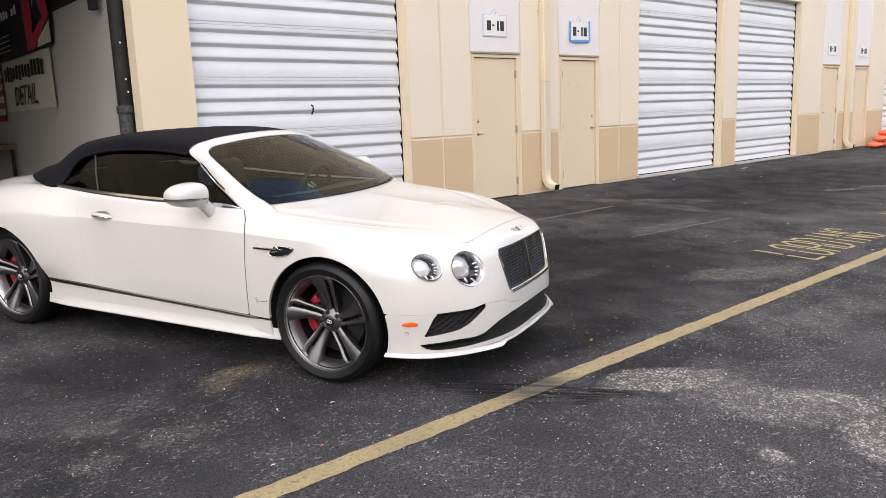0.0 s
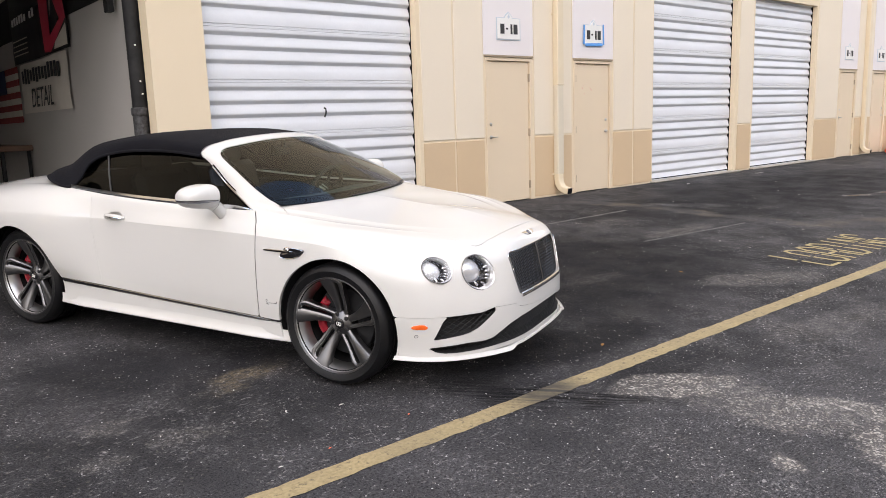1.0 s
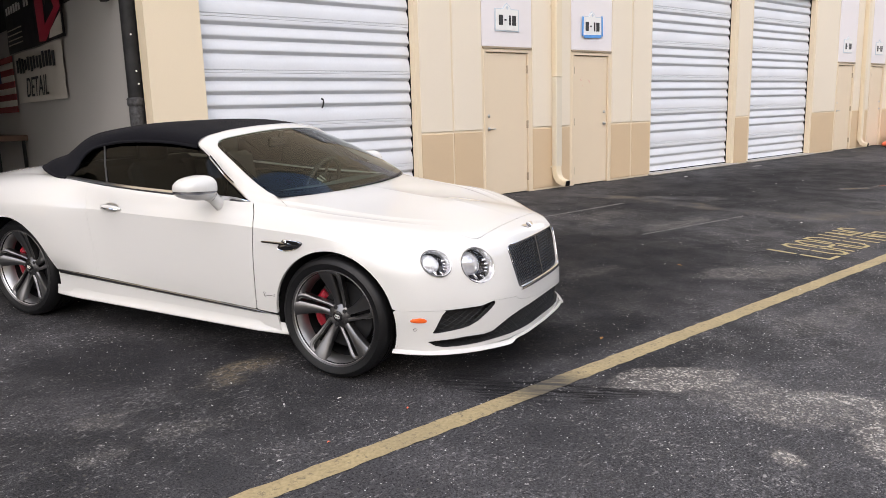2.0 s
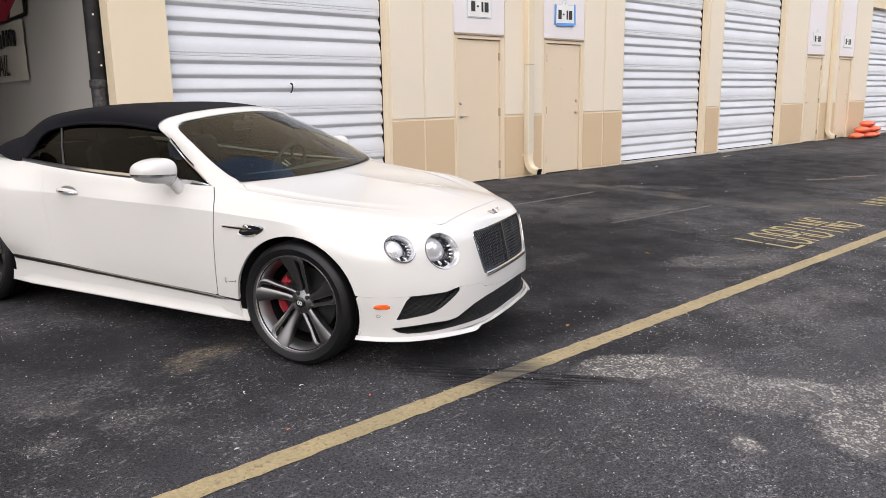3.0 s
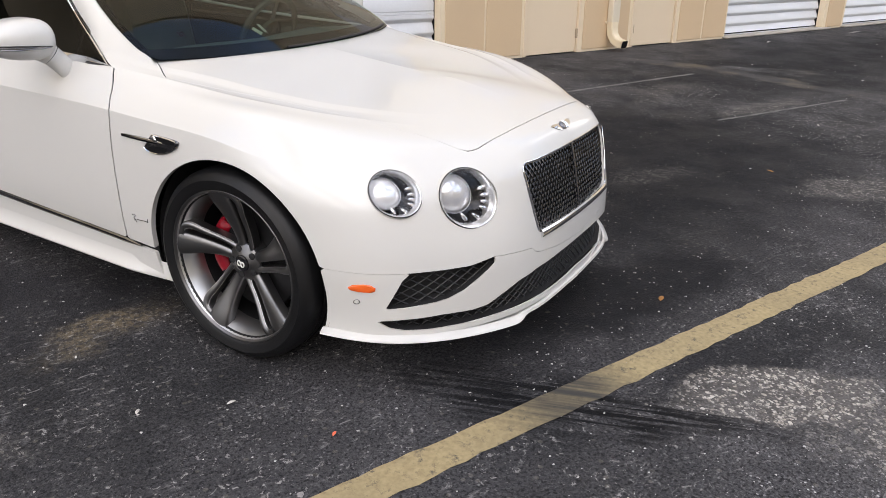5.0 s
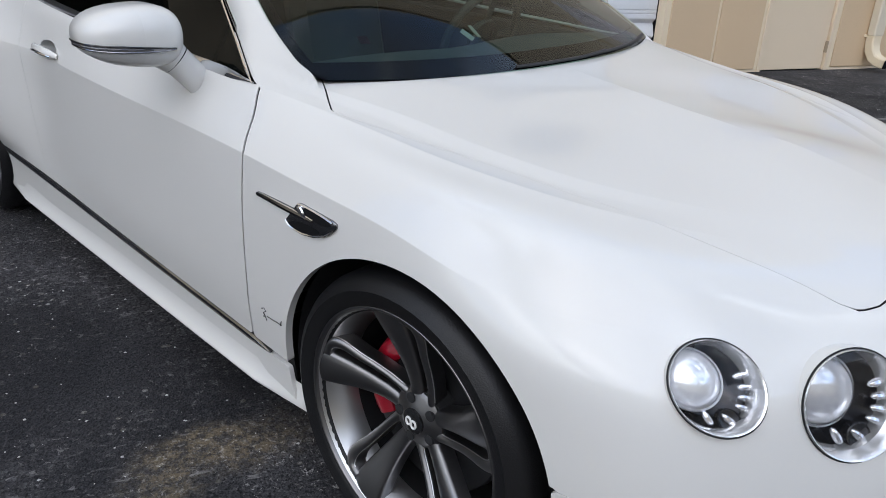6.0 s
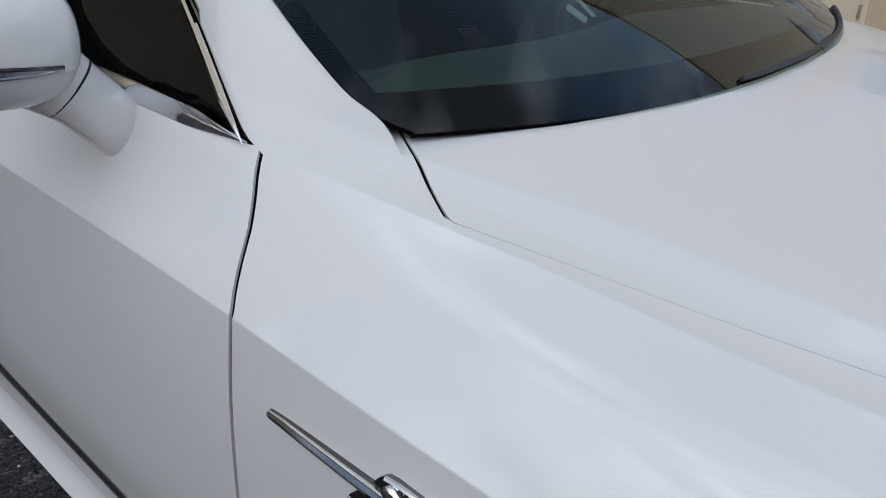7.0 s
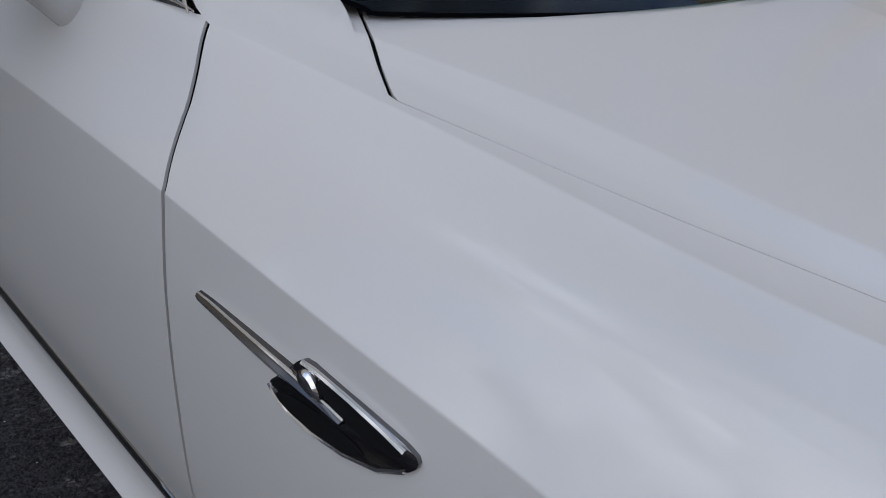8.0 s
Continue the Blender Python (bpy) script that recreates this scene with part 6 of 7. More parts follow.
screen = part("windscreen", Buf().sheet([[tuple(screen_at((1 - 2 * i / 40) * (glass_edge(t) - 0.006), t)) for t in (-0.006, 0.004, 0.012, 0.03, 0.06, 0.1, 0.15, 0.2, 0.25, 0.3, 0.4, 0.5, 0.6, 0.7, 0.8, 0.88, 0.94, 1)] for i in range(41)]), M_SCREEN, car, "tinted windscreen reflecting the sky", smooth=True)
screen.visible_shadow = False
band = Buf()
down = np.array([0.42, 0, 0.90]) * 0.004
for t0, t1, s0, s1 in ((-0.008, 0.085, -1, 1), (0.085, 0.97, -1, -0.955), (0.085, 0.97, 0.955, 1), (0.97, 1.0, -1, 1)):
    n, m = (40 if s1 - s0 > 1 else 3), 14
    band.sheet([[tuple(screen_at((s0 + (s1 - s0) * i / n) * glass_edge(t), t) - down) for t in np.linspace(t0, t1, m + 1)] for i in range(n + 1)])
part("glass_border", band, M_FRIT, screen, "black printed border")
BELT = smooth_path([(-0.632, 0.842, 0.976), (-0.9, 0.853, 0.986), (-1.2, 0.86, 0.992), (-1.6, 0.862, 1.002), (-2.0, 0.852, 1.022), (-2.27, 0.836, 1.038)], 60)
EAVE = smooth_path([(-0.70, 0.816, 1.006), (-0.80, 0.776, 1.050), (-0.955, 0.718, 1.122), (-1.10, 0.674, 1.214), (-1.20, 0.652, 1.258), (-1.5, 0.640, 1.290), (-1.85, 0.648, 1.284), (-2.04, 0.665, 1.262), (-2.14, 0.70, 1.222), (-2.20, 0.745, 1.165), (-2.232, 0.79, 1.105), (-2.245, 0.832, 1.045)], 80)

# pillars and header: one white skin between the glass and the roof, flowing out of the wings
pillar_out = smooth_path([BELT[0], (-0.70, 0.818, 1.008), (-0.80, 0.778, 1.052), (-0.955, 0.722, 1.124), (-1.10, 0.678, 1.218), (-1.21, 0.652, 1.270)], 21)
pairs = [(deck(-0.400, 0.806, -0.003), deck(-0.43, 0.834, -0.003)), (deck(-0.466, 0.772, -0.0015), deck(-0.54, 0.842, -0.0015))]
for t in (0.03, 0.07, 0.12, 0.18, 0.25, 0.32, 0.4, 0.47, 0.55, 0.62, 0.7, 0.77, 0.83):
    k = t / 0.83 * 19
    o = pillar_out[int(k)] * (1 - k % 1) + pillar_out[min(int(k) + 1, 20)] * (k % 1)
    pairs.append((screen_at(glass_edge(t) - 0.004, t), o))
pairs += [(screen_at(0.985, 0.925), (-1.222, 0.646, 1.282)), (screen_at(0.93, 0.972), (-1.240, 0.612, 1.318)), (screen_at(0.80, 0.99), (-1.228, 0.545, 1.343)), (screen_at(0.60, 0.99), (-1.188, 0.40, 1.366)), (screen_at(0.3, 0.99), (-1.145, 0.20, 1.383)), (screen_at(0.0, 0.99), (-1.13, 0.0, 1.388))]
inner_c, outer_c = smooth_path([tuple(p) for p, _ in pairs], 90), smooth_path([tuple(p) for _, p in pairs], 90)
skin = []
for k in range(90):
    i, o = inner_c[k], outer_c[k]
    along = (inner_c[min(k + 1, 89)] - inner_c[max(k - 1, 0)]) + (outer_c[min(k + 1, 89)] - outer_c[max(k - 1, 0)])
    n = np.cross(along, o - i)
    n = n / np.linalg.norm(n)
    n = n if n[2] > 0 else -n
    h = 0.015 * min(1, max(0, (k - 8) / 14))
    row = [i - n * 0.014] + [i * (1 - w) + o * w + n * h * math.sin(math.pi * w) ** 0.7 for w in np.linspace(0, 1, 11)] + [o - n * 0.016]
    skin.append(row)
both = [[tuple(p) for p in r] for r in skin] + [[tuple(p * [1, -1, 1]) for p in r] for r in skin[-2::-1]]
b = Buf().sheet(both)
# its foot takes the wing's own slope, so that the two run into one another
sk = np.array([[np.array(p, float) for p in r] for r in both])
sn = np.cross(np.gradient(sk, axis=0), np.gradient(sk, axis=1))
sn /= np.linalg.norm(sn, axis=2, keepdims=True) + 1e-12
sn *= np.where((sn * [0.35, 0, 1]).sum(2, keepdims=True) < 0, -1, 1)
half = sk.shape[0] // 2
top_pts, top_nrm = FLAT[DECK], FLATN[DECK]
for i in range(sk.shape[0]):
    w = 1 - min(1, max(0, (min(i, sk.shape[0] - 1 - i) - 9) / 22))
    if w > 0:
        for k in range(1, sk.shape[1] - 1):
            q = top_nrm[np.argmin(((top_pts - sk[i, k]) ** 2).sum(1))]
            m = q * w + sn[i, k] * (1 - w)
            sn[i, k] = m / np.linalg.norm(m)
part("windscreen_frame", b, M_PAINT, car, "white windscreen pillars and header", normals=[tuple(q) for r in sn for q in r], smooth=True)

def edge_at(curve, x):
    i = np.argsort(curve[:, 0])
    return np.array([np.interp(x, curve[i, 0], curve[i, k]) for k in range(3)])


def side_window(x0, x1, sign, name, label):
    rows = []
    for i in range(25):
        x = x0 + (x1 - x0) * i / 24
        lo, hi = edge_at(BELT, x), edge_at(EAVE, min(x, EAVE[0, 0]))
        if x > EAVE[0, 0]:
            hi = lo + (EAVE[0] - BELT[0]) * max(0.02, (BELT[0, 0] - x) / (BELT[0, 0] - EAVE[0, 0]))
            hi[0] = x
        row = [lo * (1 - t) + hi * t for t in np.linspace(0, 1, 8)]
        rows.append([(p[0], sign * (p[1] - 0.012 + 0.012 * math.sin(math.pi * k / 7)), p[2]) for k, p in enumerate(row)])
    b = Buf().sheet(rows)
    if sign > 0:
        b.f = [f[::-1] for f in b.f]
    ob = part(name, b, M_SIDE_GLASS, car, label, smooth=True)
    ob.visible_shadow = False
    return ob


M_DIVIDER = material("dark_divider", (0.035, 0.035, 0.036), 0.5)
for sign in (-1, 1):
    side_window(-0.645, -2.243, sign, "side_window", "dark tinted door window")
    lo, hi = edge_at(BELT, -1.853), edge_at(EAVE, -2.072)
    part("window_divider", Buf().tube([(p[0], sign * (p[1] - 0.002), p[2]) for p in (lo, (lo + hi) / 2 + [0, 0.006, 0], hi)], 0.006, 8), M_DIVIDER, car, "slim window divider", smooth=True)
    lo, hi = edge_at(BELT, -0.86), edge_at(EAVE, -0.93)
    part("window_channel", Buf().tube([(p[0], sign * (p[1] - 0.03), p[2]) for p in (lo, hi)], 0.006, 6), M_DARK_CHROME, car, "slim window channel", smooth=True)
    part("belt_trim", Buf().tube([(p[0], sign * (p[1] + 0.004), p[2] + 0.004) for p in BELT], [0.005 * min(1, (i + 0.4) / 3) for i in range(60)], 10, ry=[0.016 * min(1, (i + 0.2) / 4) for i in range(60)]), M_CHROME, car, "chrome strip along the window sill", smooth=True)
    part("pillar_trim", Buf().tube([(p[0] + 0.0, sign * (p[1] + 0.012), p[2] + 0.004) for p in np.concatenate([[BELT[0] + [0.004, 0, 0]], EAVE[:22:2]])], [0.001] + [0.0055] * 11, 8), M_CHROME, car, "thin chrome edge along the pillar", smooth=True)

# ---- black cloth roof ----
ROOF = [
 ([-1.225, -1.5, -1.85, -2.05, -2.215, -2.27, -2.57, -2.85, -2.95], [0.648, 0.648, 0.656, 0.672, 0.752, 0.836, 0.785, 0.42, 0.0], [1.270, 1.292, 1.287, 1.262, 1.165, 1.042, 1.072, 1.07, 1.08]),
 ([-1.220, -1.5, -1.86, -2.09, -2.28, -2.36, -2.56, -2.82, -2.92], [0.638, 0.642, 0.645, 0.662, 0.715, 0.795, 0.755, 0.41, 0.0], [1.306, 1.335, 1.332, 1.302, 1.208, 1.100, 1.115, 1.10, 1.105]),
 ([-1.195, -1.5, -1.87, -2.18, -2.38, -2.48, -2.58, -2.75, -2.84], [0.575, 0.575, 0.57, 0.575, 0.60, 0.64, 0.60, 0.35, 0.0], [1.342, 1.378, 1.376, 1.338, 1.272, 1.19, 1.165, 1.15, 1.155]),
 ([-1.15, -1.5, -1.88, -2.2, -2.44, -2.58, -2.66, -2.74, -2.77], [0.38, 0.38, 0.375, 0.37, 0.37, 0.37, 0.33, 0.18, 0.0], [1.370, 1.400, 1.398, 1.362, 1.295, 1.225, 1.20, 1.20, 1.205]),
 ([-1.11, -1.5, -1.88, -2.2, -2.42, -2.52, -2.57, -2.61, -2.63], [0.0] * 9, [1.384, 1.408, 1.405, 1.368, 1.305, 1.265, 1.25, 1.245, 1.245]),
]
rg, _ = loft(np.array(ROOF).transpose(0, 2, 1), 80, 40)
rb = Buf()
for s in (-1, 1):
    q = Buf().sheet([[tuple(p * [1, s, 1]) for p in col] for col in rg])
    if s < 0:
        q.f = [f[::-1] for f in q.f]
    rb.add(q.v, q.f)
roof = part("cloth_roof", rb, M_ROOF, car, "closed black cloth roof", smooth=True)
hem = [tuple(p) for p in rg[:, 0]]
for s in (-1, 1):
    part("hem", Buf().tube([(x, s * y, z) for x, y, z in hem], 0.010, 8), M_ROOF, roof, smooth=True)


# ---- door mirrors ----
def wing_mirror(sign):
    top = new("wing_mirror")
    top.parent = car
    tagged(top, "white door mirror with a dark lower band and chrome strip")
    c = Vector((-0.895, 1.028, 1.066))

    def at(u, v, grow):
        e = lambda q, w: math.copysign(abs(q) ** w, q)
        cx, sx = math.cos(u), math.sin(u)
        x = 0.082 * e(math.cos(v), 0.75) * e(cx, 0.8) + (0.02 if cx > 0 else -0.005)
        y = 0.114 * e(math.cos(v), 0.75) * e(sx, 0.85)
        z = 0.072 * e(math.sin(v), 0.85) * (1.0 - 0.18 * (y / 0.122))
        return Vector((c.x + (x - 0.21 * y) * grow, sign * (c.y + y * grow), c.z + z * grow))

    def shell(v0, v1, grow):
        b = Buf().sheet([[at(2 * math.pi * i / 24, v0 + (v1 - v0) * k / 12, grow) for k in range(13)] for i in range(25)])
        if sign < 0:
            b.f = [f[::-1] for f in b.f]
        return b

    part("shell", shell(-0.30, math.pi / 2, 1.0), M_PAINT, top, smooth=True)
    part("lower_shell", shell(-math.pi / 2, -0.31, 0.992), M_MIRROR_LOW, top, "lower shell, greyed for its shade", smooth=True)
    # pointed indicator lens that wraps round the outer end, edged in black and chrome
    turns = [radians(-38 + i * 6.5) for i in range(24)]
    tall = [0.012 + 0.085 * min(1, i / 9) * (1 - 0.25 * max(0, (i - 16) / 7)) for i in range(24)]
    lens = [[at(u, -0.235 + h * w, 1.012 if abs(w) < 1 else 0.99) for w in (-1, -0.8, 0, 0.8, 1)] for u, h in zip(turns, tall)]
    b = Buf().sheet(lens)
    if sign < 0:
        b.f = [f[::-1] for f in b.f]
    part("indicator", b, M_LENS_GREY, top, "clear indicator lens", smooth=True)
    part("lens_edge", Buf().tube([at(u, -0.235 + h * 1.02, 1.008) for u, h in zip(turns, tall)], 0.0022, 6), M_GLOSS_BLACK, top, "black upper edge", smooth=True)
    part("lens_trim", Buf().tube([at(u, -0.235 - h * 1.02, 1.008) for u, h in zip(turns, tall)], 0.0020, 6), M_DARK_CHROME, top, "chrome lower edge", smooth=True)
    part("filament", Buf().tube([at(u, -0.225 + 0.01 * math.sin(i * 1.9), 1.016) for i, u in enumerate(turns[5:20])], 0.0016, 5), M_CHROME, top, "bright strip in the lens", smooth=True)
    neck = [(-0.852, 0.868, 0.945), (-0.852, 0.890, 0.966), (-0.855, 0.918, 0.996), (-0.863, 0.950, 1.026), (-0.875, 0.985, 1.049), (-0.886, 1.02, 1.062)]
    part("neck", Buf().tube([(x, sign * y, z) for x, y, z in neck], [0.040, 0.038, 0.039, 0.047, 0.060, 0.070], 20, ry=[0.028, 0.028, 0.030, 0.039, 0.050, 0.056], up=(1, 0, 0)), M_PAINT, top, "white mirror foot", smooth=True)
    part("seam", Buf().tube([(-0.8565, sign * 0.925, 1.0028), (-0.857, sign * 0.927, 1.0048)], 0.0412, 20, ry=0.0322, up=(1, 0, 0)), M_LINER, top, "dark joint line")
    return top


# white paint of the mirror's underside, greyed to put its shade into the colour
M_MIRROR_LOW = material("shaded_mirror_shell", (0.50, 0.50, 0.50), 0.35, coat=0.6)
M_LENS_GREY = material("indicator_lens", (0.30, 0.30, 0.32), 0.14, 0.6, coat=0.8, spots=0.6, size=40, stain=(0.08, 0.08, 0.09))
wing_mirror(-1)
fold = wing_mirror(1)
fold.matrix_local = Matrix.Translation((-0.87, 0.93, 0)) @ pose(0, 0, 0, 0, 0, 62) @ Matrix.Translation((0.87, -0.93, 0))

# ---- wipers ----
for s0, s1, t1 in ((0.90, 0.30, 0.012), (0.36, -0.25, 0.008)):
    arm = [screen_at(s0 + (s1 - s0) * k / 8, 0.015 + (t1 - 0.015) * min(1, k / 3)) + np.array([0.42, 0, 0.9]) * 0.004 for k in range(9)]
    part("wiper", Buf().tube([tuple(p) for p in arm], [0.007, 0.006, 0.005, 0.005, 0.005, 0.005, 0.005, 0.005, 0.004], 6), M_MATT_BLACK, car, "black wiper", smooth=True)

# ---- cabin ----
cabin = Buf().box(-2.75, -0.62, -0.80, 0.80, 0.30, 0.36, 0.02).box(-0.70, -0.62, -0.78, 0.78, 0.36, 0.90, 0.02).box(-2.8, -2.6, -0.70, 0.70, 0.36, 1.02, 0.03)
part("cabin_tub", cabin, M_CABIN, car, "dark cabin lining")
for sign in (-1, 1):
    part("door_card", Buf().box(-2.45, -0.72, sign * 0.80, sign * 0.83, 0.36, 0.955, 0.01), M_CABIN, car, "dark door lining")
dash = []
for i in range(13):
    y = -0.76 + 1.52 * i / 12
    lift = 0.018 * math.exp(-((y - 0.37) / 0.2) ** 2) + 0.012 * math.exp(-((y + 0.37) / 0.25) ** 2)
    dash.append([(-0.40 - 0.12 * (y / 0.76) ** 2, y, 0.965), (-0.55, y, 0.985 + lift * 0.5), (-0.72, y, 0.982 + lift), (-0.83, y, 0.955 + lift), (-0.88, y, 0.90 + lift), (-0.86, y, 0.78), (-0.80, y, 0.60)])
part("dashboard", Buf().sheet(dash), material("dash_top", (0.085, 0.088, 0.092), 0.5, spots=0.2, size=9), car, "dark grey dashboard", smooth=True)
m = pose(-0.985, 0.37, 0.955, 0, 90 - 24, 180)
wheel_rim = Buf().tube([(0.185 * math.cos(k * math.pi / 16), 0.185 * math.sin(k * math.pi / 16), 0) for k in range(32)], 0.016, 8, closed=True, m=m)
sw = part("steering_wheel", wheel_rim, M_CABIN, car, "dark leather steering wheel", smooth=True)
part("boss", Buf().lathe([(0.0, 0.02), (0.05, 0.018), (0.07, 0.0), (0.07, -0.02)], 20, m), M_CABIN, sw, smooth=True)
for ang in (0, 180, 270):
    part("spoke", Buf().tube([(0.06 * math.cos(radians(ang)), 0.06 * math.sin(radians(ang)), 0), (0.18 * math.cos(radians(ang)), 0.18 * math.sin(radians(ang)), 0)], 0.016, 8, ry=0.007, m=m), M_CABIN, sw)
for y in (-0.37, 0.37):
    seat = new("front_seat")
    seat.parent = car
    tagged(seat, "leather front seat with a headrest")
    part("cushion", Buf().box(-1.75, -1.22, y - 0.25, y + 0.25, 0.42, 0.60, 0.05), M_SEAT, seat)
    part("backrest", Buf().box(-0.07, 0.07, -0.25, 0.25, 0, 0.60, 0.05, pose(-1.78, y, 0.55, 0, -14, 0)), M_SEAT, seat)
    part("headrest", Buf().box(-0.05, 0.05, -0.13, 0.13, 0, 0.17, 0.04, pose(-1.93, y, 1.12, 0, -10, 0)), M_SEAT, seat)
rear = new("rear_bench")
rear.parent = car
tagged(rear, "leather rear bench")
part("cushion", Buf().box(-2.45, -2.05, -0.6, 0.6, 0.42, 0.62, 0.05), M_BEIGE_CABIN, rear)
part("backrest", Buf().box(-0.07, 0.07, -0.60, 0.60, 0, 0.52, 0.05, pose(-2.46, 0, 0.58, 0, -12, 0)), M_BEIGE_CABIN, rear)
mir = part("inside_mirror", Buf().box(-0.02, 0.02, -0.12, 0.12, -0.035, 0.035, 0.015, pose(-1.09, 0.0, 1.268, 0, 10, 6)), M_MATT_BLACK, car, "dark inside mirror")
part("stalk", Buf().tube([(-1.085, 0.0, 1.29), (-1.06, 0.0, 1.345)], 0.012, 8), M_MATT_BLACK, mir)
part("window_sticker", Buf().add([tuple(screen_at(-0.80 + u * 0.035, 0.17 + v * 0.04) - np.array([0.42, 0, 0.9]) * 0.003) for u, v in ((0, 0), (1, 0), (1, 1), (0, 1))], [(0, 1, 2, 3)]), material("dark_red_sticker", (0.022, 0.006, 0.008), 0.7, spec=0.1), car, "small dark red sticker inside the windscreen")
slip = Buf().box(-0.026, 0.026, -0.034, -0.006, 0, 0.002, 0, pose(-0.845, 0.15, 0.998, 18, 30, 34)).box(-0.028, 0.030, -0.012, 0.012, 0, 0.002, 0, pose(-0.842, 0.172, 1.002, -8, 34, 4))
part("paper_slip", slip, material("crumpled_paper", (0.40, 0.39, 0.37), 0.8, spots=0.4, size=40), car, "pale slip of paper on the dashboard")


# ---- wheels ----
def blade_of(points, halves, ang, m):
    """A bar of a spoke: a bevelled blade along a line given outward (d) and across (n), in metres."""
    p = smooth_path([(d, n, z) for d, n, z in points], 33)
    t = np.concatenate([[0], np.cumsum(np.linalg.norm(np.diff(p[:, :2], axis=0), axis=1))])
    half = np.interp(t / t[-1], np.linspace(0, 1, len(halves)), halves)
    c, q = math.cos(radians(ang)), math.sin(radians(ang))
    rows = []
    for i in range(33):
        g = p[min(i + 1, 32), :2] - p[max(i - 1, 0), :2]
        g = g / np.linalg.norm(g)
        row = []
        for o, h in ((-1.06, -0.042), (-1.0, -0.012), (-0.93, -0.0055), (-0.8, -0.0026), (-0.4, 0.0006), (0.0, 0.0016), (0.4, 0.0006), (0.8, -0.0026), (0.93, -0.0055), (1.0, -0.012), (1.06, -0.042)):
            d, n = p[i, 0] - g[1] * o * half[i], p[i, 1] + g[0] * o * half[i]
            row.append((c * d - q * n, (q * d + c * n) * m, p[i, 2] + h))
        rows.append(row)
    k = Buf().sheet(rows)
    if m > 0:
        k.f = [f[::-1] for f in k.f]
    # thin bars along both edges, for a highlight in a brighter metal
    e = Buf()
    for o in (2, 8):
        e.tube([Vector(r[o]) - Vector((0, 0, 0.0010)) for r in rows[3:31]], 0.0014, 6)
    return k, e


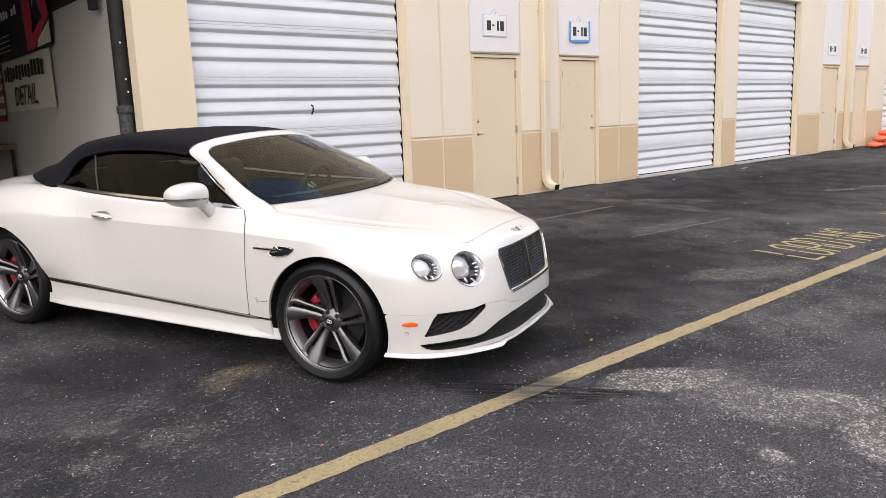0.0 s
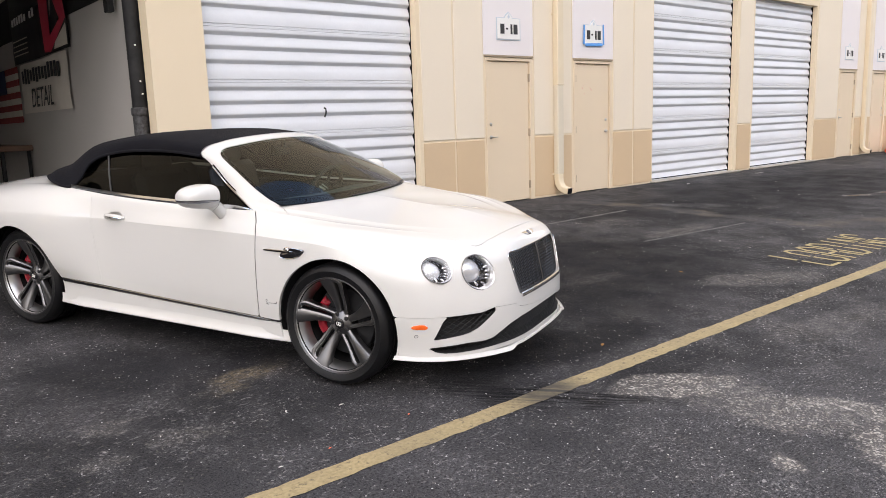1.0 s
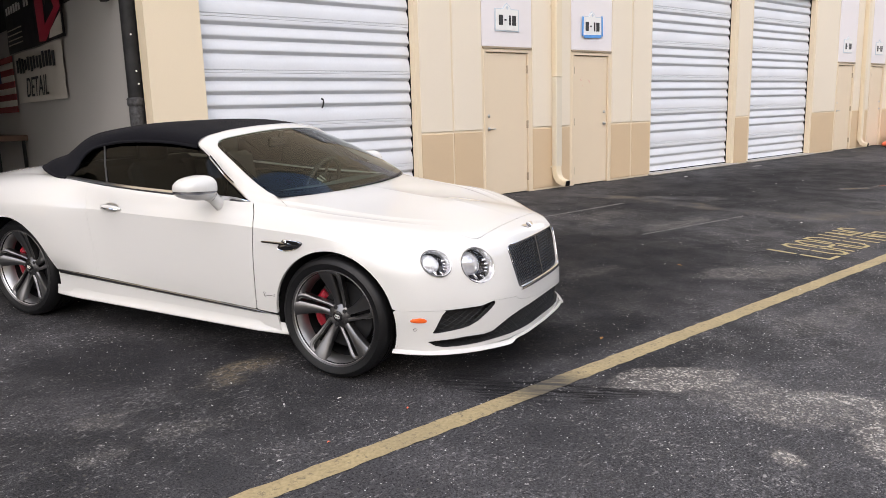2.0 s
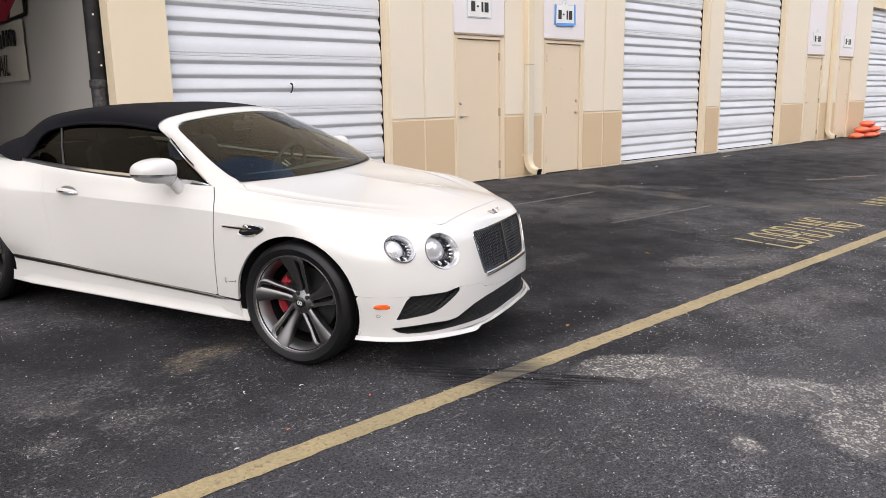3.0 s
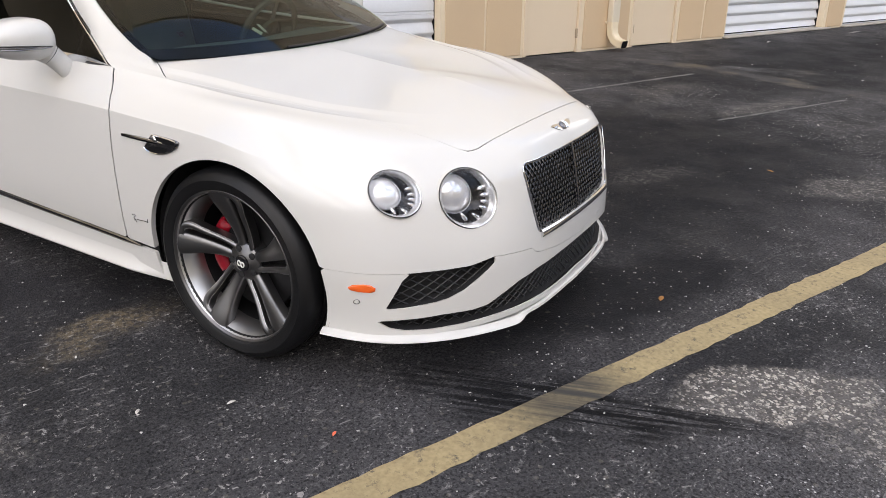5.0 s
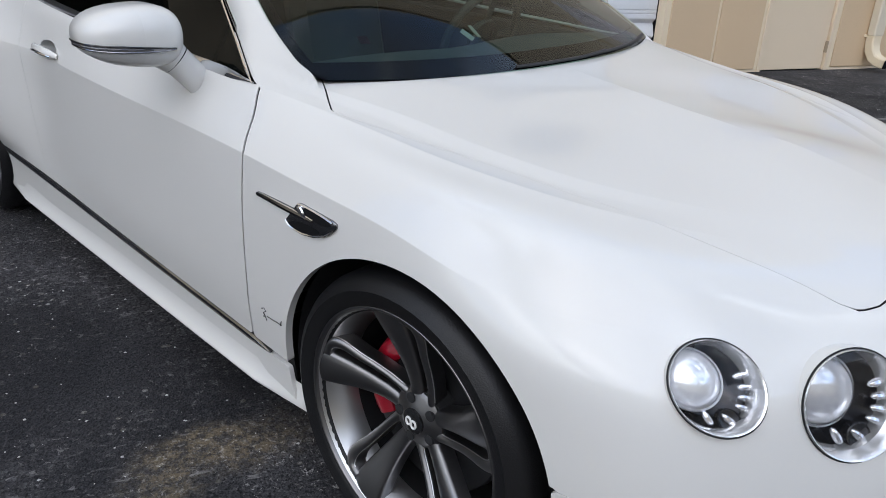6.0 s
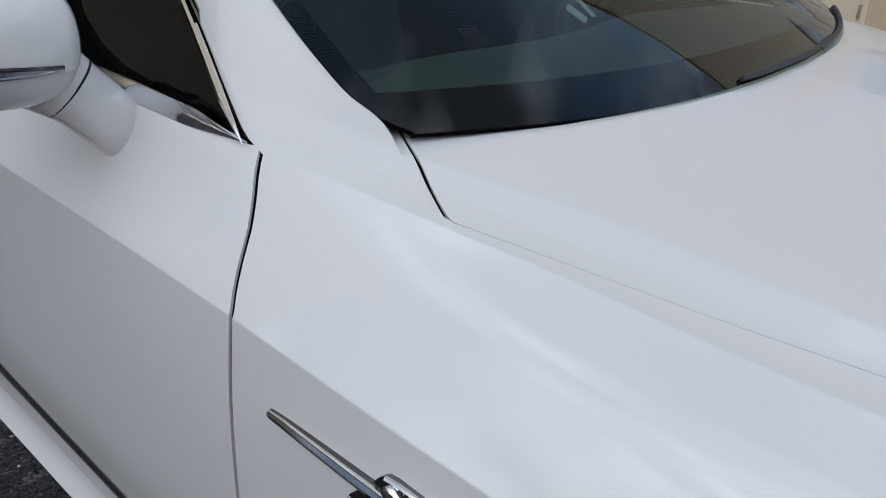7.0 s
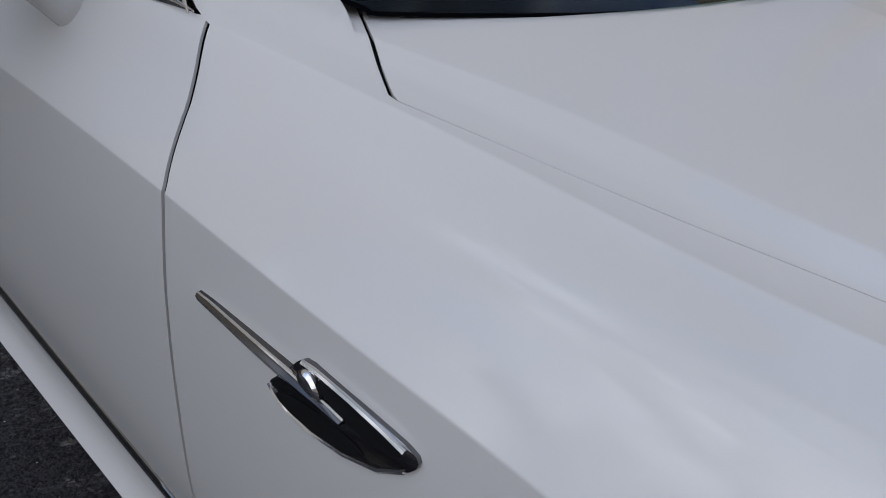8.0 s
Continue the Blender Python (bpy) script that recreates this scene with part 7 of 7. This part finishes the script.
def wheel(wx, sign):
    top = new("wheel")
    top.parent = car
    tagged(top, "dark five-spoke alloy wheel with a red brake caliper" if sign < 0 else "dark five-spoke alloy wheel")
    top.matrix_local = pose(wx - 0.006, sign * 0.802, 0.358) @ (pose(0, 0, 0, 90) if sign < 0 else pose(0, 0, 0, -90))
    tyre = [(0.268, 0.108), (0.280, 0.127), (0.296, 0.136), (0.318, 0.1385), (0.322, 0.140), (0.326, 0.137), (0.340, 0.130), (0.351, 0.115), (0.357, 0.097)]
    tread = []
    for z in (0.055, 0.018, -0.018, -0.055):
        tread += [(0.3585, z + 0.007), (0.351, z + 0.006), (0.351, z - 0.006), (0.3585, z - 0.007)]
    back = [(r, -z) for r, z in tyre[::-1]]
    part("tyre", Buf().lathe(tyre + tread + back, 96), M_TYRE, top, "black low-profile tyre", smooth=True)
    part("rim_edge", Buf().lathe([(0.289, 0.122), (0.287, 0.129), (0.2845, 0.131), (0.281, 0.131), (0.278, 0.128), (0.276, 0.122)], 80), M_RIM, top, "dark rim edge", smooth=True)
    part("rim_barrel", Buf().lathe([(0.276, 0.122), (0.272, 0.114), (0.262, 0.094), (0.250, 0.060), (0.245, 0.030)], 80), M_RIM_LIP, top, "polished grey rim", smooth=True)
    # the deeper half of the barrel, coloured dark for the shade behind the spokes
    part("rim_well", Buf().lathe([(0.245, 0.030), (0.243, -0.10)], 64), M_DISC, top, "inside of the rim, its shade put into the colour", smooth=True)
    for k in range(5):
        base = 101 + k * 72
        main = blade_of([(0.030, 0.002, 0.058), (0.08, -0.004, 0.062), (0.14, -0.006, 0.076), (0.20, -0.003, 0.096), (0.262, 0.004, 0.116), (0.278, 0.006, 0.120)], (0.020, 0.020, 0.024, 0.031, 0.040, 0.048), base, 1 if sign < 0 else -1)
        slim = blade_of([(0.034, -0.040, 0.058), (0.080, -0.052, 0.064), (0.135, -0.061, 0.076), (0.19, -0.071, 0.094), (0.236, -0.077, 0.107), (0.260, -0.066, 0.113), (0.268, -0.034, 0.115)], (0.013, 0.0095, 0.0095, 0.011, 0.013, 0.015, 0.015), base, 1 if sign < 0 else -1)
        for blade, edges in (main, slim):
            part("spoke", blade, M_RIM, top, smooth=True)
        # sky highlight on the slim bar, added as bright metal lines
        part("edge", slim[1], M_RIM_LIP, top, "bright lines for the sky's glint on the edges", smooth=True)
    part("hub", Buf().lathe([(0.0, 0.070), (0.034, 0.070), (0.040, 0.066), (0.062, 0.062), (0.072, 0.055), (0.076, 0.036), (0.076, 0.0)], 40), M_RIM, top, smooth=True)
    for k in range(5):
        a = radians(110 + k * 72)
        part("lug_hole", Buf().lathe([(0.0, 0.0685), (0.0105, 0.0685), (0.0125, 0.0675), (0.0125, 0.05)], 14, Matrix.Translation((0.053 * math.cos(a), 0.053 * math.sin(a), -0.001))), M_LINER, top, "dark lug hole", smooth=True)
    part("hub_cap", Buf().lathe([(0.0, 0.0785), (0.024, 0.078), (0.030, 0.0755), (0.031, 0.068)], 28), M_GLOSS_BLACK, top, "black hub cap with a pale mark", smooth=True)
    for y in (-0.0078, 0.0078):
        part("mark", Buf().tube([(y + 0.0074 * math.cos(k * 0.524), -0.2 * y + 0.0095 * math.sin(k * 0.524) - 0.001, 0.0795) for k in range(12)], 0.0028, 6, closed=True), M_SIGN, top, "pale loop")
    part("brake_disc", Buf().lathe([(0.07, 0.010), (0.195, 0.010), (0.200, 0.004), (0.200, -0.02), (0.07, -0.02)], 56), M_DISC, top, "near-black brake disc", smooth=True)
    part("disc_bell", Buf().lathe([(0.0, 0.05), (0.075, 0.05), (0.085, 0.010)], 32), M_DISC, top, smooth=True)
    cal = Buf()
    rows = []
    for i in range(11):
        a = radians((172 if sign < 0 else 8) + (i - 5) * 7.6 * (1 if sign < 0 else -1))
        e = 0.006 * (abs(i - 5) / 5) ** 3
        rows.append([(r * math.cos(a), r * math.sin(a), z) for r, z in ((0.140, -0.03), (0.140, 0.016), (0.147 + e, 0.028 - e), (0.168, 0.034 - e), (0.190 - e, 0.029 - e), (0.197 - e, 0.016), (0.197, -0.03))])
    cal.sheet([[tuple(p) for p in r] for r in rows])
    cal.add(rows[0] + rows[-1], [(0, 1, 2, 3, 4, 5, 6), (13, 12, 11, 10, 9, 8, 7)])
    part("caliper", cal, M_CALIPER, top, "red brake caliper", smooth=True)
    return top


for wx in WHEELS:
    for sign in (-1, 1):
        wheel(wx, sign)
